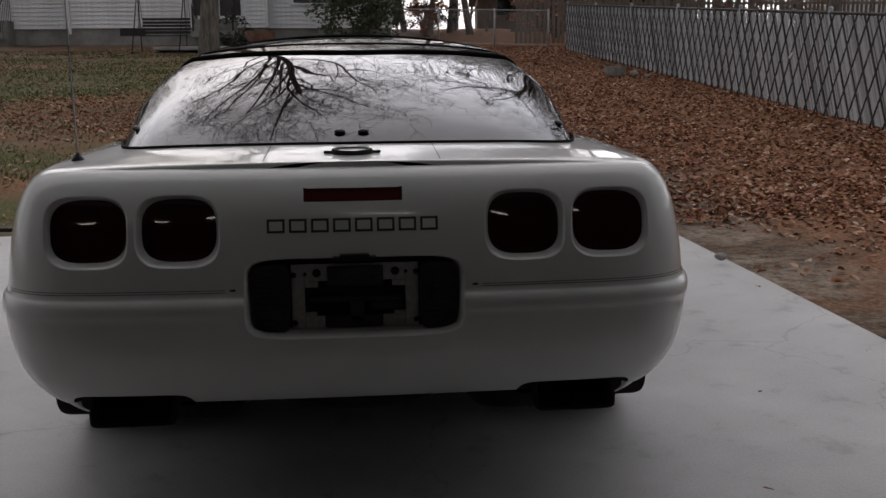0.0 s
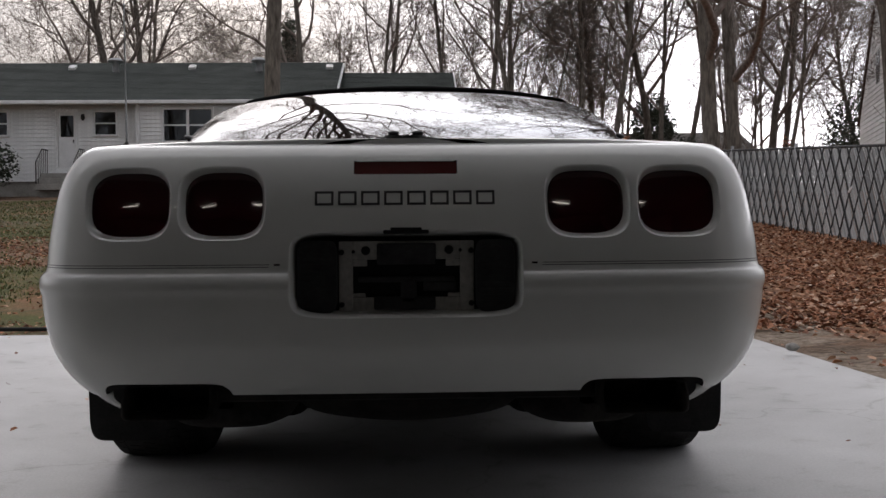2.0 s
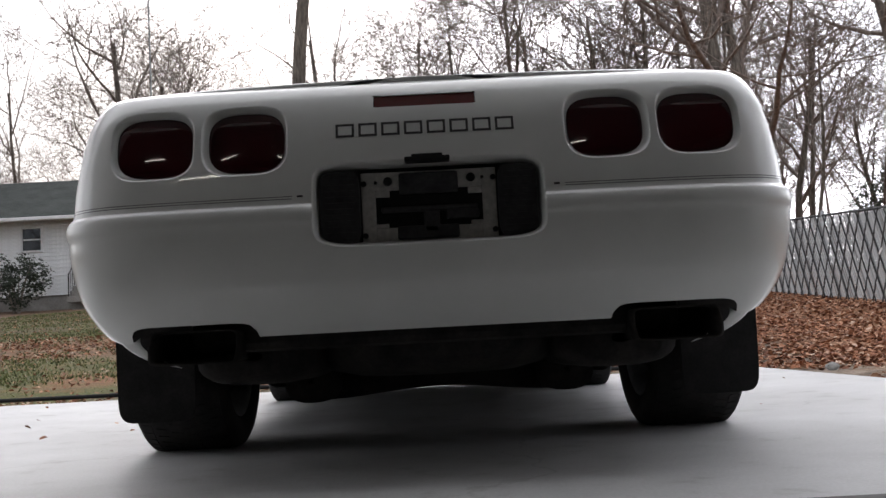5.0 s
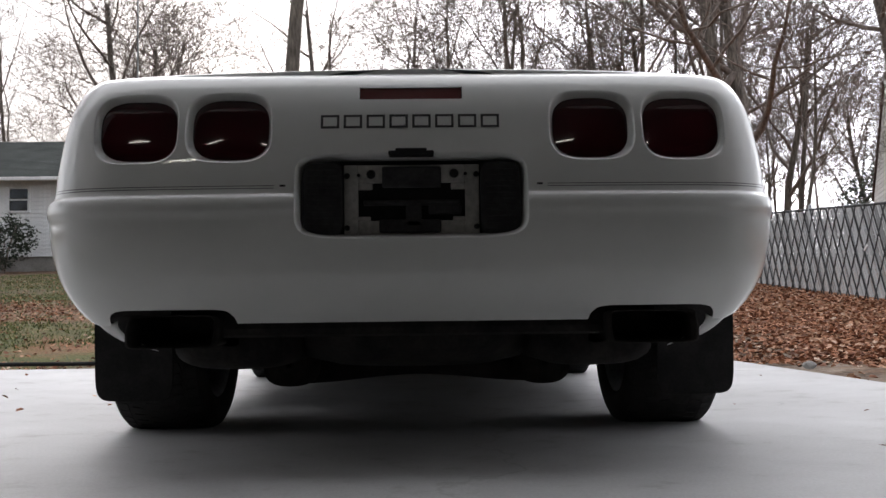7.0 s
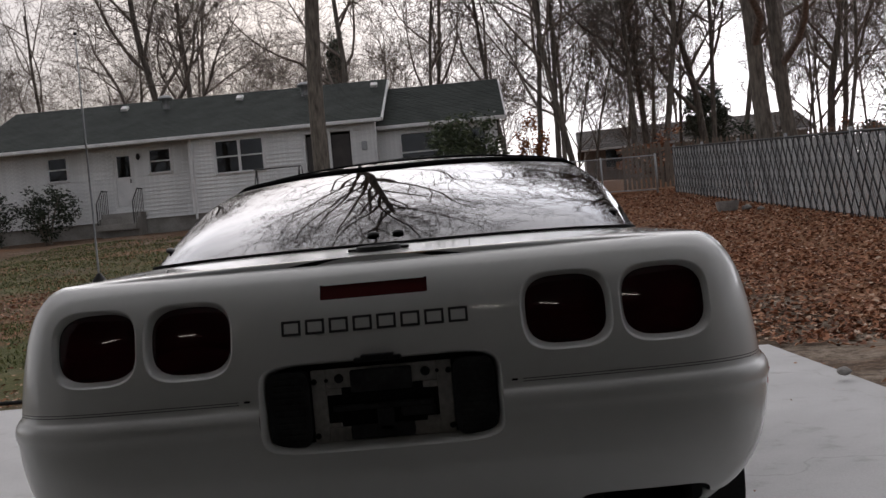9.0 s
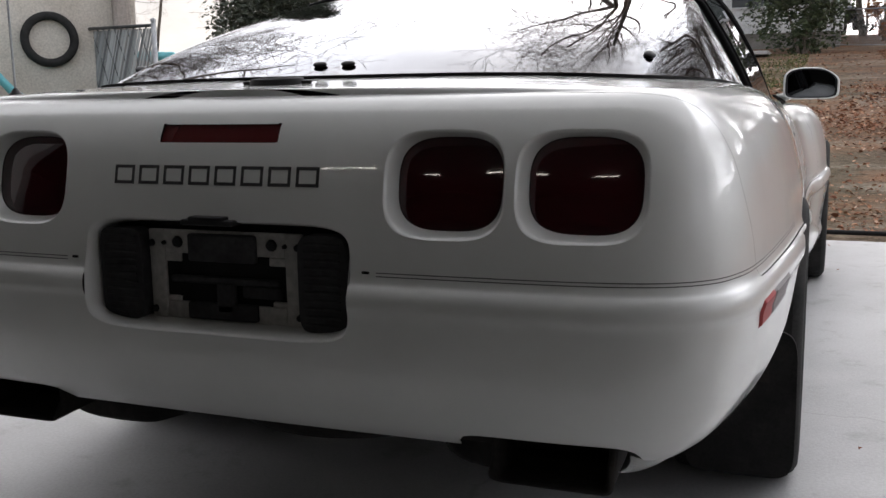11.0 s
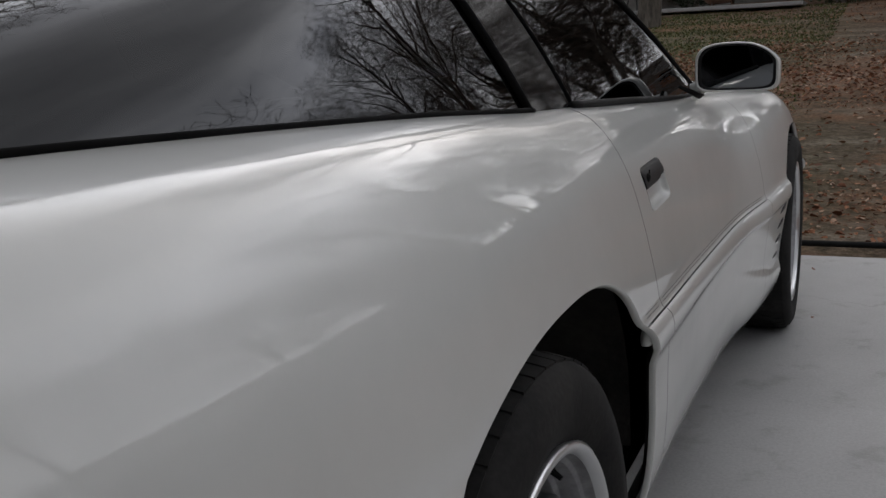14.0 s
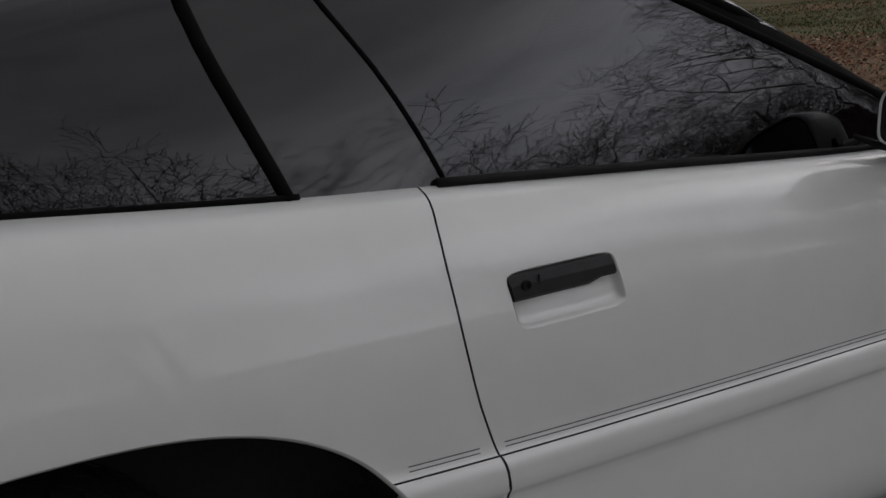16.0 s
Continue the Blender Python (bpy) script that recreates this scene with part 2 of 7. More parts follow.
    l.new(addn.outputs["Value"], lm.inputs[2])
    lmask = ramp_node(n, l, lm.outputs["Value"], [(0.72, (0, 0, 0)), (0.86, (1, 1, 1))])
    l.new(mix_node(n, l, lmask, c, leaf), b.inputs["Base Color"])
    bump_node(n, l, b, small, 0.6, 0.02)
    return m


def leaf_material():
    m, n, l, b = shader("dead_oak_leaf", (0.2, 0.1, 0.05), 0.8, spec=0.3)
    geo = n.new("ShaderNodeNewGeometry")
    l.new(ramp_node(n, l, geo.outputs["Random Per Island"], [(0.0, (0.09, 0.040, 0.024)), (0.3, (0.20, 0.082, 0.044)),
          (0.62, (0.34, 0.15, 0.078)), (0.88, (0.46, 0.26, 0.16)), (1.0, (0.56, 0.44, 0.34))]), b.inputs["Base Color"])
    return m


def bark_material(name, c1, c2):
    m, n, l, b = shader(name, c1, 0.95, spec=0.2)
    ridge = noise_node(n, l, 14.0, 5, 0.65, stretch=(1, 1, 0.22))
    big = noise_node(n, l, 1.3, 4, 0.6)
    c = ramp_node(n, l, ridge, [(0.3, c1), (0.68, c2)])
    tone = ramp_node(n, l, big, [(0.3, (0.8, 0.8, 0.8)), (0.7, (1.15, 1.15, 1.12))])
    l.new(mix_node(n, l, 1.0, c, tone, "MULTIPLY"), b.inputs["Base Color"])
    bump_node(n, l, b, ridge, 0.7, 0.03)
    return m


def foliage_material(name, stops):
    m, n, l, b = shader(name, stops[0][1], 0.5, spec=0.35)
    geo = n.new("ShaderNodeNewGeometry")
    l.new(ramp_node(n, l, geo.outputs["Random Per Island"], stops), b.inputs["Base Color"])
    return m


M_paint = paint_material()
M_tint = glass_material("tinted_glass", (0.012, 0.012, 0.014), 0.0)
M_window = glass_material("house_glass", (0.25, 0.27, 0.28), 0.0, False)
M_concrete = concrete_material()
M_ground = ground_material()
M_leaf = leaf_material()
M_bark = bark_material("oak_bark", (0.065, 0.058, 0.05), (0.22, 0.195, 0.17))
M_twig = bark_material("twig_bark", (0.12, 0.10, 0.088), (0.27, 0.23, 0.205))
M_rubber = mottled("tyre_rubber", (0.016, 0.016, 0.016), (0.032, 0.031, 0.03), 9, 0.85, 150, 0.2, 0.002, spec=0.2)
M_black = mottled("black_plastic", (0.010, 0.010, 0.011), (0.018, 0.018, 0.019), 30, 0.45, 260, 0.1, 0.001, spec=0.25)
M_trim = mottled("black_rubber_trim", (0.008, 0.008, 0.008), (0.014, 0.014, 0.014), 20, 0.7, 200, 0.1, 0.001, spec=0.2)
M_pillar = mottled("matt_black_pillar", (0.004, 0.004, 0.004), (0.007, 0.007, 0.007), 20, 0.85, 200, 0.1, 0.001, spec=0.08)
M_gap = shader("shut_line_shadow_gap", (0.10, 0.10, 0.10), 0.9)[0]
# darker than stains alone, to cut light bounced onto the rear bumper
M_garage_floor = mottled("stained_dark_garage_floor", (0.075, 0.073, 0.07), (0.135, 0.131, 0.126), 1.2, 0.8, 60, 0.2, 0.004)
M_under = mottled("dark_underbody", (0.018, 0.0175, 0.0175), (0.045, 0.042, 0.039), 8, 0.85, 90, 0.3, 0.004, spec=0.15)
M_housing = mottled("weathered_grey_plastic", (0.032, 0.032, 0.034), (0.055, 0.055, 0.057), 14, 0.7, 120, 0.2, 0.002, spec=0.25)
M_steel = mottled("exhaust_steel", (0.05, 0.047, 0.043), (0.11, 0.10, 0.09), 12, 0.5, 120, 0.2, 0.002, metal=0.7)
M_alloy = shader("silver_alloy_lacquer", (0.42, 0.43, 0.44), 0.42, 0.55, 0.4)[0]
M_lip = shader("machined_rim_lip", (0.72, 0.73, 0.74), 0.28, 0.9)[0]
M_barrel = mottled("rim_barrel_alloy", (0.30, 0.30, 0.31), (0.40, 0.40, 0.41), 14, 0.45, 60, 0.0, metal=0.6)
M_lens = shader("dark_red_lamp_lens", (0.048, 0.0055, 0.009), 0.08, 0.0, 1.0)[0]
M_block = mottled("concrete_block", (0.21, 0.20, 0.185), (0.31, 0.30, 0.28), 2.0, 0.9, 30, 0.3, 0.008)
M_lens_rim = mottled("black_lamp_rim", (0.004, 0.003, 0.003), (0.006, 0.005, 0.005), 30, 0.6, 200, 0.05, 0.001)
M_brake = shader("red_brake_lens", (0.085, 0.010, 0.011), 0.25, 0.0, 1.0)[0]
M_red = shader("red_marker_lens", (0.34, 0.05, 0.05), 0.45, 0.0, 0.0, 0.25)[0]
M_clear = shader("smoky_marker_lens", (0.20, 0.185, 0.185), 0.5, 0.0, 0.0, 0.25)[0]
M_bracket = mottled("grey_bracket", (0.40, 0.39, 0.37), (0.52, 0.51, 0.48), 12, 0.55, 90, 0.1, 0.002)
M_mirror = shader("mirror_glass", (0.24, 0.25, 0.27), 0.02, 1.0)[0]
M_stripe = shader("grey_pinstripe", (0.11, 0.11, 0.115), 0.35, 0.0, 0.6)[0]
M_letter = mottled("dark_recessed_letter", (0.035, 0.035, 0.036), (0.05, 0.05, 0.05), 20, 0.5, 150, 0.0)
M_siding = mottled("white_vinyl_siding", (0.70, 0.71, 0.705), (0.80, 0.81, 0.805), 1.6, 0.55, 25, 0.05, 0.003)
M_white = mottled("white_trim_paint", (0.66, 0.67, 0.67), (0.78, 0.79, 0.79), 3, 0.5, 40, 0.05, 0.003)
M_roof = mottled("green_grey_shingle", (0.030, 0.038, 0.034), (0.050, 0.060, 0.054), 1.4, 0.95, 22, 0.4, 0.01)
M_brown_roof = mottled("brown_shingle", (0.085, 0.055, 0.045), (0.13, 0.09, 0.075), 1.5, 0.95, 22, 0.4, 0.01)
M_door = mottled("dark_stained_door", (0.028, 0.024, 0.022), (0.05, 0.042, 0.038), 3, 0.5, 60, 0.2, 0.004)
M_iron = mottled("black_iron", (0.012, 0.012, 0.012), (0.028, 0.025, 0.022), 12, 0.6, 120, 0.2, 0.002)
M_wood = mottled("weathered_wood", (0.13, 0.105, 0.085), (0.24, 0.20, 0.165), 3, 0.85, 40, 0.4, 0.006, stretch=(1, 1, 0.2))
M_galv = mottled("galvanised_steel", (0.30, 0.31, 0.32), (0.42, 0.43, 0.44), 6, 0.5, 80, 0.1, 0.002, metal=0.6)
M_wire = mottled("dark_vinyl_wire", (0.022, 0.024, 0.025), (0.04, 0.042, 0.043), 6, 0.6, 80, 0.1, 0.001)
M_slat = foliage_material("grey_fence_slat", [(0.0, (0.12, 0.125, 0.13)), (0.35, (0.28, 0.295, 0.30)), (1.0, (0.46, 0.475, 0.48))])
M_rhodo = foliage_material("broad_evergreen_leaf", [(0.0, (0.03, 0.045, 0.022)), (0.6, (0.06, 0.085, 0.04)), (1.0, (0.11, 0.135, 0.065))])
M_hedge = foliage_material("dark_hedge_leaf", [(0.0, (0.01, 0.016, 0.009)), (0.6, (0.022, 0.034, 0.018)), (1.0, (0.045, 0.06, 0.03))])
M_pine = foliage_material("pine_needles", [(0.0, (0.035, 0.045, 0.032)), (0.6, (0.06, 0.075, 0.052)), (1.0, (0.10, 0.115, 0.08))])
M_orange = foliage_material("orange_autumn_leaf", [(0.0, (0.16, 0.055, 0.02)), (0.6, (0.30, 0.11, 0.035)), (1.0, (0.42, 0.19, 0.07))])
M_grass = foliage_material("winter_grass_blade", [(0.0, (0.035, 0.05, 0.013)), (0.5, (0.085, 0.105, 0.028)), (1.0, (0.21, 0.20, 0.08))])
M_stone = mottled("field_stone", (0.16, 0.15, 0.14), (0.28, 0.27, 0.25), 8, 0.9, 70, 0.4, 0.006)
# grey rather than white, so little light bounces onto the car
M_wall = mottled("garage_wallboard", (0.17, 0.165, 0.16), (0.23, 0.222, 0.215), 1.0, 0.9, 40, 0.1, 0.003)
M_dark_int = mottled("charcoal_cabin_trim", (0.008, 0.008, 0.009), (0.016, 0.016, 0.017), 8, 0.9, 90, 0.1, 0.003)
M_tube = bpy.data.materials.new("fluorescent_tube")
M_tube.use_nodes = True
M_tube.node_tree.nodes["Principled BSDF"].inputs["Emission Color"].default_value = (1.0, 0.95, 0.82, 1)
M_tube.node_tree.nodes["Principled BSDF"].inputs["Emission Strength"].default_value = 4.4
M_teal = mottled("teal_slide_plastic", (0.09, 0.36, 0.40), (0.14, 0.46, 0.50), 3, 0.5, 60, 0.05, 0.002)
M_beige = mottled("beige_play_panel", (0.46, 0.42, 0.36), (0.56, 0.52, 0.46), 2, 0.7, 40, 0.1, 0.003)
M_taupe = mottled("taupe_plastic_post", (0.24, 0.21, 0.185), (0.31, 0.275, 0.245), 3, 0.7, 50, 0.1, 0.003)
M_yellow = mottled("yellow_plastic", (0.62, 0.48, 0.07), (0.7, 0.56, 0.1), 3, 0.5, 50, 0.05, 0.002)
M_rust = mottled("rusty_iron", (0.10, 0.05, 0.035), (0.19, 0.10, 0.065), 6, 0.9, 70, 0.4, 0.005)
M_blue = mottled("dark_blue_car_paint", (0.02, 0.03, 0.055), (0.035, 0.048, 0.08), 4, 0.3, 90, 0.0, coat=1.0)


# ---- mesh helpers ----
def mesh_object(name, verts, faces, material, parent=None, smooth=False, label="", kind=""):
    me = bpy.data.meshes.new(name)
    me.from_pydata([tuple(v) for v in verts], [], faces)
    me.update()
    me.materials.append(material)
    if smooth:
        me.polygons.foreach_set("use_smooth", [True] * len(me.polygons))
    ob = new(name, me)
    if parent is not None:
        ob.parent = parent
    return tagged(ob, label, kind=kind)


def part(name, bm, material, parent, label="", smooth=False):
    """Links a bmesh as one mesh object under a thing or a part."""
    me = bpy.data.meshes.new(name)
    bm.normal_update()
    if smooth:
        for f in bm.faces:
            f.smooth = True
    bm.to_mesh(me)
    bm.free()
    me.materials.append(material)
    ob = new(name, me)
    if parent is not None:
        ob.parent = parent
    return tagged(ob, label)


def empty(name, m, label, category, group="", kind=""):
    ob = new(name)
    ob.matrix_basis = m
    return tagged(ob, label, category, group, kind)


def box(bm, c, s, bevel=0.0, rot=None):
    """A box by centre and size, with bevelled edges."""
    m = Matrix.Translation(c)
    if rot is not None:
        m = m @ rot
    r = bmesh.ops.create_cube(bm, size=1.0, matrix=m @ Matrix.Diagonal((*s, 1)))
    if bevel:
        es = list({e for v in r["verts"] for e in v.link_edges})
        bmesh.ops.bevel(bm, geom=es, offset=bevel, segments=2, affect="EDGES", profile=0.5)
    return bm


def box_bm(c, s, bevel=0.0, rot=None):
    return box(bmesh.new(), c, s, bevel, rot)


def tube(bm, pts, radius, sides=8, cap=True):
    """A round bar along points; radius is one number or one a point."""
    pts = [Vector(p) for p in pts]
    rad = radius if isinstance(radius, (list, tuple)) else [radius] * len(pts)
    rings = []
    side = None
    for i, p in enumerate(pts):
        d = (pts[min(i + 1, len(pts) - 1)] - pts[max(i - 1, 0)]).normalized()
        if side is None:
            side = d.orthogonal().normalized()
        side = (side - d * side.dot(d)).normalized()
        up = d.cross(side)
        rings.append([bm.verts.new(p + (side * math.cos(a) + up * math.sin(a)) * rad[i])
                      for a in [2 * math.pi * k / sides for k in range(sides)]])
    for a, b in zip(rings, rings[1:]):
        for k in range(sides):
            bm.faces.new((a[k], a[(k + 1) % sides], b[(k + 1) % sides], b[k]))
    if cap:
        bm.faces.new(rings[0][::-1])
        bm.faces.new(rings[-1])
    return bm


def tube_bm(pts, radius, sides=8):
    return tube(bmesh.new(), pts, radius, sides)


def lathe(bm, profile, steps=48, axis="X", center=(0, 0, 0), closed=False):
    """Turns (radius, along) pairs about an axis."""
    rings = []
    for k in range(steps):
        a = 2 * math.pi * k / steps
        ring = []
        for r, h in profile:
            p = (h, r * math.cos(a), r * math.sin(a)) if axis == "X" else (r * math.cos(a), r * math.sin(a), h)
            ring.append(bm.verts.new(Vector(p) + Vector(center)))
        rings.append(ring)
    n = len(profile)
    for k in range(steps):
        a, b = rings[k], rings[(k + 1) % steps]
        for j in range(n if closed else n - 1):
            bm.faces.new((a[j], b[j], b[(j + 1) % n], a[(j + 1) % n]))
    return bm


def prism(bm, outline, depth, m=None):
    """A flat outline in x, z made solid along y from 0 to depth."""
    m = m or Matrix()
    a = [bm.verts.new(m @ Vector((x, 0, z))) for x, z in outline]
    b = [bm.verts.new(m @ Vector((x, depth, z))) for x, z in outline]
    bm.faces.new(a)
    bm.faces.new(b[::-1])
    n = len(a)
    for k in range(n):
        bm.faces.new((a[k], b[k], b[(k + 1) % n], a[(k + 1) % n]))
    return bm


def squircle(cx, cz, a, b, p=4.0, n=40):
    out = []
    for k in range(n):
        t = 2 * math.pi * k / n
        c, s = math.cos(t), math.sin(t)
        out.append((cx + a * math.copysign(abs(c) ** (2 / p), c), cz + b * math.copysign(abs(s) ** (2 / p), s)))
    return out


def table(points):
    """A smooth curve through (x, y) pairs."""
    xs = np.array([p[0] for p in points], float)
    ys = np.array([p[1] for p in points], float)
    d = np.diff(ys) / np.diff(xs)
    m = np.empty(len(xs))
    m[0], m[-1] = d[0], d[-1]
    for i in range(1, len(xs) - 1):
        m[i] = 0 if d[i - 1] * d[i] < 0 else (d[i - 1] + d[i]) / 2

    def f(x):
        x = min(max(float(x), xs[0]), xs[-1])
        i = min(int(np.searchsorted(xs, x, "right")) - 1, len(xs) - 2)
        h = xs[i + 1] - xs[i]
        t = (x - xs[i]) / h
        return float((2 * t**3 - 3 * t**2 + 1) * ys[i] + (t**3 - 2 * t**2 + t) * h * m[i]
                     + (3 * t**2 - 2 * t**3) * ys[i + 1] + (t**3 - t**2) * h * m[i + 1])
    return f


# ---- ground and paving ----
def ground_height(x, y):
    """Level round the paving, then rising gently towards the houses."""
    s = y - 5.5
    up = 0.08 * (s if s > 4 else (math.log1p(math.exp(s * 1.4)) / 1.4))
    return min(up, 3.3) - 0.065


def build_ground():
    xs = np.concatenate([np.linspace(-160, -24, 14), np.linspace(-20, 14, 86), np.linspace(18, 160, 14)])
    ys = np.concatenate([np.linspace(-120, -12, 8), np.linspace(-8, 34, 106), np.linspace(38, 300, 20)])
    verts, faces = [], []
    for y in ys:
        for x in xs:
            bumpy = 0.05 * noise.noise((x * 0.35, y * 0.35, 0)) + 0.02 * noise.noise((x * 1.3, y * 1.3, 4))
            near = -6 < x < 2.6 and -9 < y < 5.0
            verts.append((x, y, ground_height(x, y) + (-0.03 if near else bumpy)))
    w = len(xs)
    for j in range(len(ys) - 1):
        for i in range(w - 1):
            faces.append((j * w + i, j * w + i + 1, (j + 1) * w + i + 1, (j + 1) * w + i))
    ob = mesh_object("ground", verts, faces, M_ground, smooth=True)
    return tagged(ob, "sandy yard soil with worn lawn and fallen leaves", "ground", kind="structure")


build_ground()
bm = box_bm((-1.95, -1.65, -0.09), (8.1, 12.3, 0.12), 0.012)
tagged(part("pavement", bm, M_concrete, None), "pale brushed concrete parking slab with hairline cracks", "pavement", kind="structure")


# ---- the garage behind the camera ----
def build_garage():
    # out of view; narrow opening and low wall tone hold light off the tail
    x0, x1, y0, y1, h, t, xl, xr, top = -5.4, 2.6, -7.6, -0.85, 2.5, 0.15, -1.36, 1.40, 2.05
    part_specs = [("wall_south", ((x0 + x1) / 2, y0 - t / 2, h / 2 - 0.02), (x1 - x0 + 2 * t, t, h)),
                  ("wall_west", (x0 - t / 2, (y0 + y1) / 2, h / 2 - 0.02), (t, y1 - y0, h)),
                  ("wall_east", (x1 + t / 2, (y0 + y1) / 2, h / 2 - 0.02), (t, y1 - y0, h)),
                  ("wall_north_left", ((x0 + xl) / 2, y1 + t / 2, h / 2 - 0.02), (xl - x0, t, h)),
                  ("wall_north_right", ((xr + x1) / 2, y1 + t / 2, h / 2 - 0.02), (x1 - xr, t, h)),
                  ("wall_north_header", ((xl + xr) / 2, y1 + t / 2, (top + h) / 2), (xr - xl, t, h - top))]
    # floor tone kept low so the bumper catches little bounce light
    tagged(part("floor", box_bm(((x0 + x1) / 2, (y0 - 0.45) / 2, -0.027), (x1 - x0, -0.45 - y0, 0.006)), M_garage_floor, None), "stained garage floor, kept dark to cut bounce light", "floor", kind="structure")
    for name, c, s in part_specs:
        tagged(part(name, box_bm(c, s), M_wall, None), "plain grey garage wall, out of view, limiting light on the car", "wall", kind="structure")
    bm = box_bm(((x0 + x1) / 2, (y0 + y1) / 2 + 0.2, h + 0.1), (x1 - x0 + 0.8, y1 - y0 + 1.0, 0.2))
    tagged(part("ceiling", bm, M_wall, None), "grey garage ceiling, out of view, shading the car's tail", "ceiling", kind="structure")
    fix = empty("tube_light", pose(-1.75, -3.7, 2.42, 0, 0, 15), "white fluorescent tube light on the garage ceiling", "lamp")
    part("housing", box_bm((0, 0, 0.06), (0.7, 0.12, 0.06), 0.01), M_white, fix)
    part("tube", tube_bm([(-0.31, 0, 0), (0.31, 0, 0)], 0.016, 10), M_tube, fix, "glowing fluorescent tube", True)
    copy_thing(fix, pose(0.2, -3.7, 2.42, 0, 0, -15))


build_garage()

# ---- the car: surface of the body ----
OUTLINE = [(0, -0.035), (0.24, -0.032), (0.45, -0.027), (0.60, -0.018), (0.70, 0.004), (0.765, 0.048), (0.799, 0.112), (0.818, 0.19), (0.835, 0.32),
           (0.853, 0.5), (0.866, 0.7), (0.876, 0.95), (0.872, 1.25), (0.861, 1.55), (0.852, 2.0), (0.863, 2.5), (0.908, 2.9), (0.935, 3.35),
           (0.926, 3.7), (0.85, 4.05), (0.72, 4.32), (0.42, 4.46), (0, 4.5)]


def outline_curve(steps):
    p = [Vector((*q, 0)) for q in OUTLINE]
    p = [Vector((-p[1].x, p[1].y, 0))] + p + [Vector((-p[-2].x, p[-2].y, 0))]
    out = []
    for i in range(1, len(p) - 2):
        for k in range(steps):
            t = k / steps
            a, b, c, d = p[i - 1], p[i], p[i + 1], p[i + 2]
            out.append(0.5 * ((2 * b) + (c - a) * t + (2 * a - 5 * b + 4 * c - d) * t * t + (3 * b - a - 3 * c + d) * t**3))
    out.append(p[-2])
    return out


belt_z = table([(-0.05, 0.549), (0.3, 0.556), (0.63, 0.562), (1.1, 0.536), (1.57, 0.5005), (1.83, 0.487), (2.1, 0.479), (2.45, 0.476), (2.7, 0.478), (2.95, 0.487), (3.3, 0.490), (4.5, 0.44)])
rim_z = table([(-0.05, 0.826), (0.12, 0.827), (0.38, 0.829), (0.8, 0.833), (1.1, 0.828), (1.4, 0.813), (1.6, 0.806), (1.8, 0.797), (2.0, 0.788),
               (2.25, 0.775), (2.5, 0.764), (2.8, 0.757), (3.1, 0.752), (3.5, 0.735), (4.0, 0.655), (4.35, 0.56), (4.5, 0.50)])
low_z = table([(-0.05, 0.284), (0.2, 0.27), (0.5, 0.23), (0.9, 0.16), (1.6, 0.135), (2.2, 0.118), (2.9, 0.115), (3.6, 0.15), (4.0, 0.2), (4.5, 0.24)])
top_inset = table([(-0.05, 0.114), (0.15, 0.120), (0.5, 0.140), (1.0, 0.155), (1.6, 0.155), (2.5, 0.15), (2.9, 0.142), (3.3, 0.138), (3.7, 0.155), (4.0, 0.22), (4.5, 0.3)])
# share of the height from belt to rim, share of the inset
UPPER = [(0.0, 0.055), (0.015, 0.08), (0.15, 0.118), (0.3, 0.167), (0.5, 0.253), (0.65, 0.338), (0.75, 0.425), (0.82, 0.508), (0.88, 0.603), (0.93, 0.705),
         (0.965, 0.81), (0.988, 0.915), (1.0, 1.0)]
upper_inset = table(UPPER)
# share of the height from belt down to the bottom edge, inset in metres
lower_rear = table([(0.0, 0.006), (0.018, 0.001), (0.06, -0.004), (0.13, -0.004), (0.17, 0.0), (0.24, 0.001), (0.45, 0.010), (0.65, 0.027),
                    (0.82, 0.055), (0.93, 0.083), (1.0, 0.108)])
lower_side = table([(0.0, 0.006), (0.015, 0.0), (0.05, -0.005), (0.108, -0.006), (0.14, 0.001), (0.21, 0.004), (0.5, 0.008), (0.72, 0.018),
                    (0.88, 0.04), (1.0, 0.075)])
crown_z = table([(-0.05, 0.006), (0.12, 0.014), (0.38, 0.029), (0.8, 0.034), (1.2, 0.03), (1.6, 0.022), (2.5, 0.03), (3.0, 0.035), (4.0, 0.05), (4.5, 0.01)])
UP_F = [0.0, 0.006, 0.015, 0.05, 0.1, 0.2, 0.3, 0.4, 0.5, 0.58, 0.66, 0.73, 0.79, 0.84, 0.88, 0.91, 0.94, 0.96, 0.975, 0.987, 0.995, 1.0]
LO_F = [1.0, 0.95, 0.9, 0.83, 0.75, 0.69, 0.64, 0.61, 0.58, 0.55, 0.52, 0.49, 0.46, 0.43, 0.4, 0.37, 0.34, 0.31, 0.28, 0.25, 0.21, 0.175, 0.15, 0.13, 0.11, 0.075, 0.045, 0.025, 0.012, 0.003]
DECK = [0.03, 0.08, 0.15, 0.25, 0.4, 0.6, 0.8, 1.0]


def cove(y, f):
    """Depth of the scooped panel that opens towards the slots behind the front wheels."""
    u = min(max((y - 2.36) / 0.56, 0), 1)
    ledge = 0.26 + 0.36 * u
    if f < 0.19 or f > ledge + 0.05 or y > 3.2:
        return 0.0
    lower = min(max((ledge + 0.045 - f) / 0.05, 0), 1)
    upper = min((f - 0.19) / 0.30, 1)
    return 0.011 * math.sin(u * math.pi / 2) * lower * lower * (3 - 2 * lower) * upper


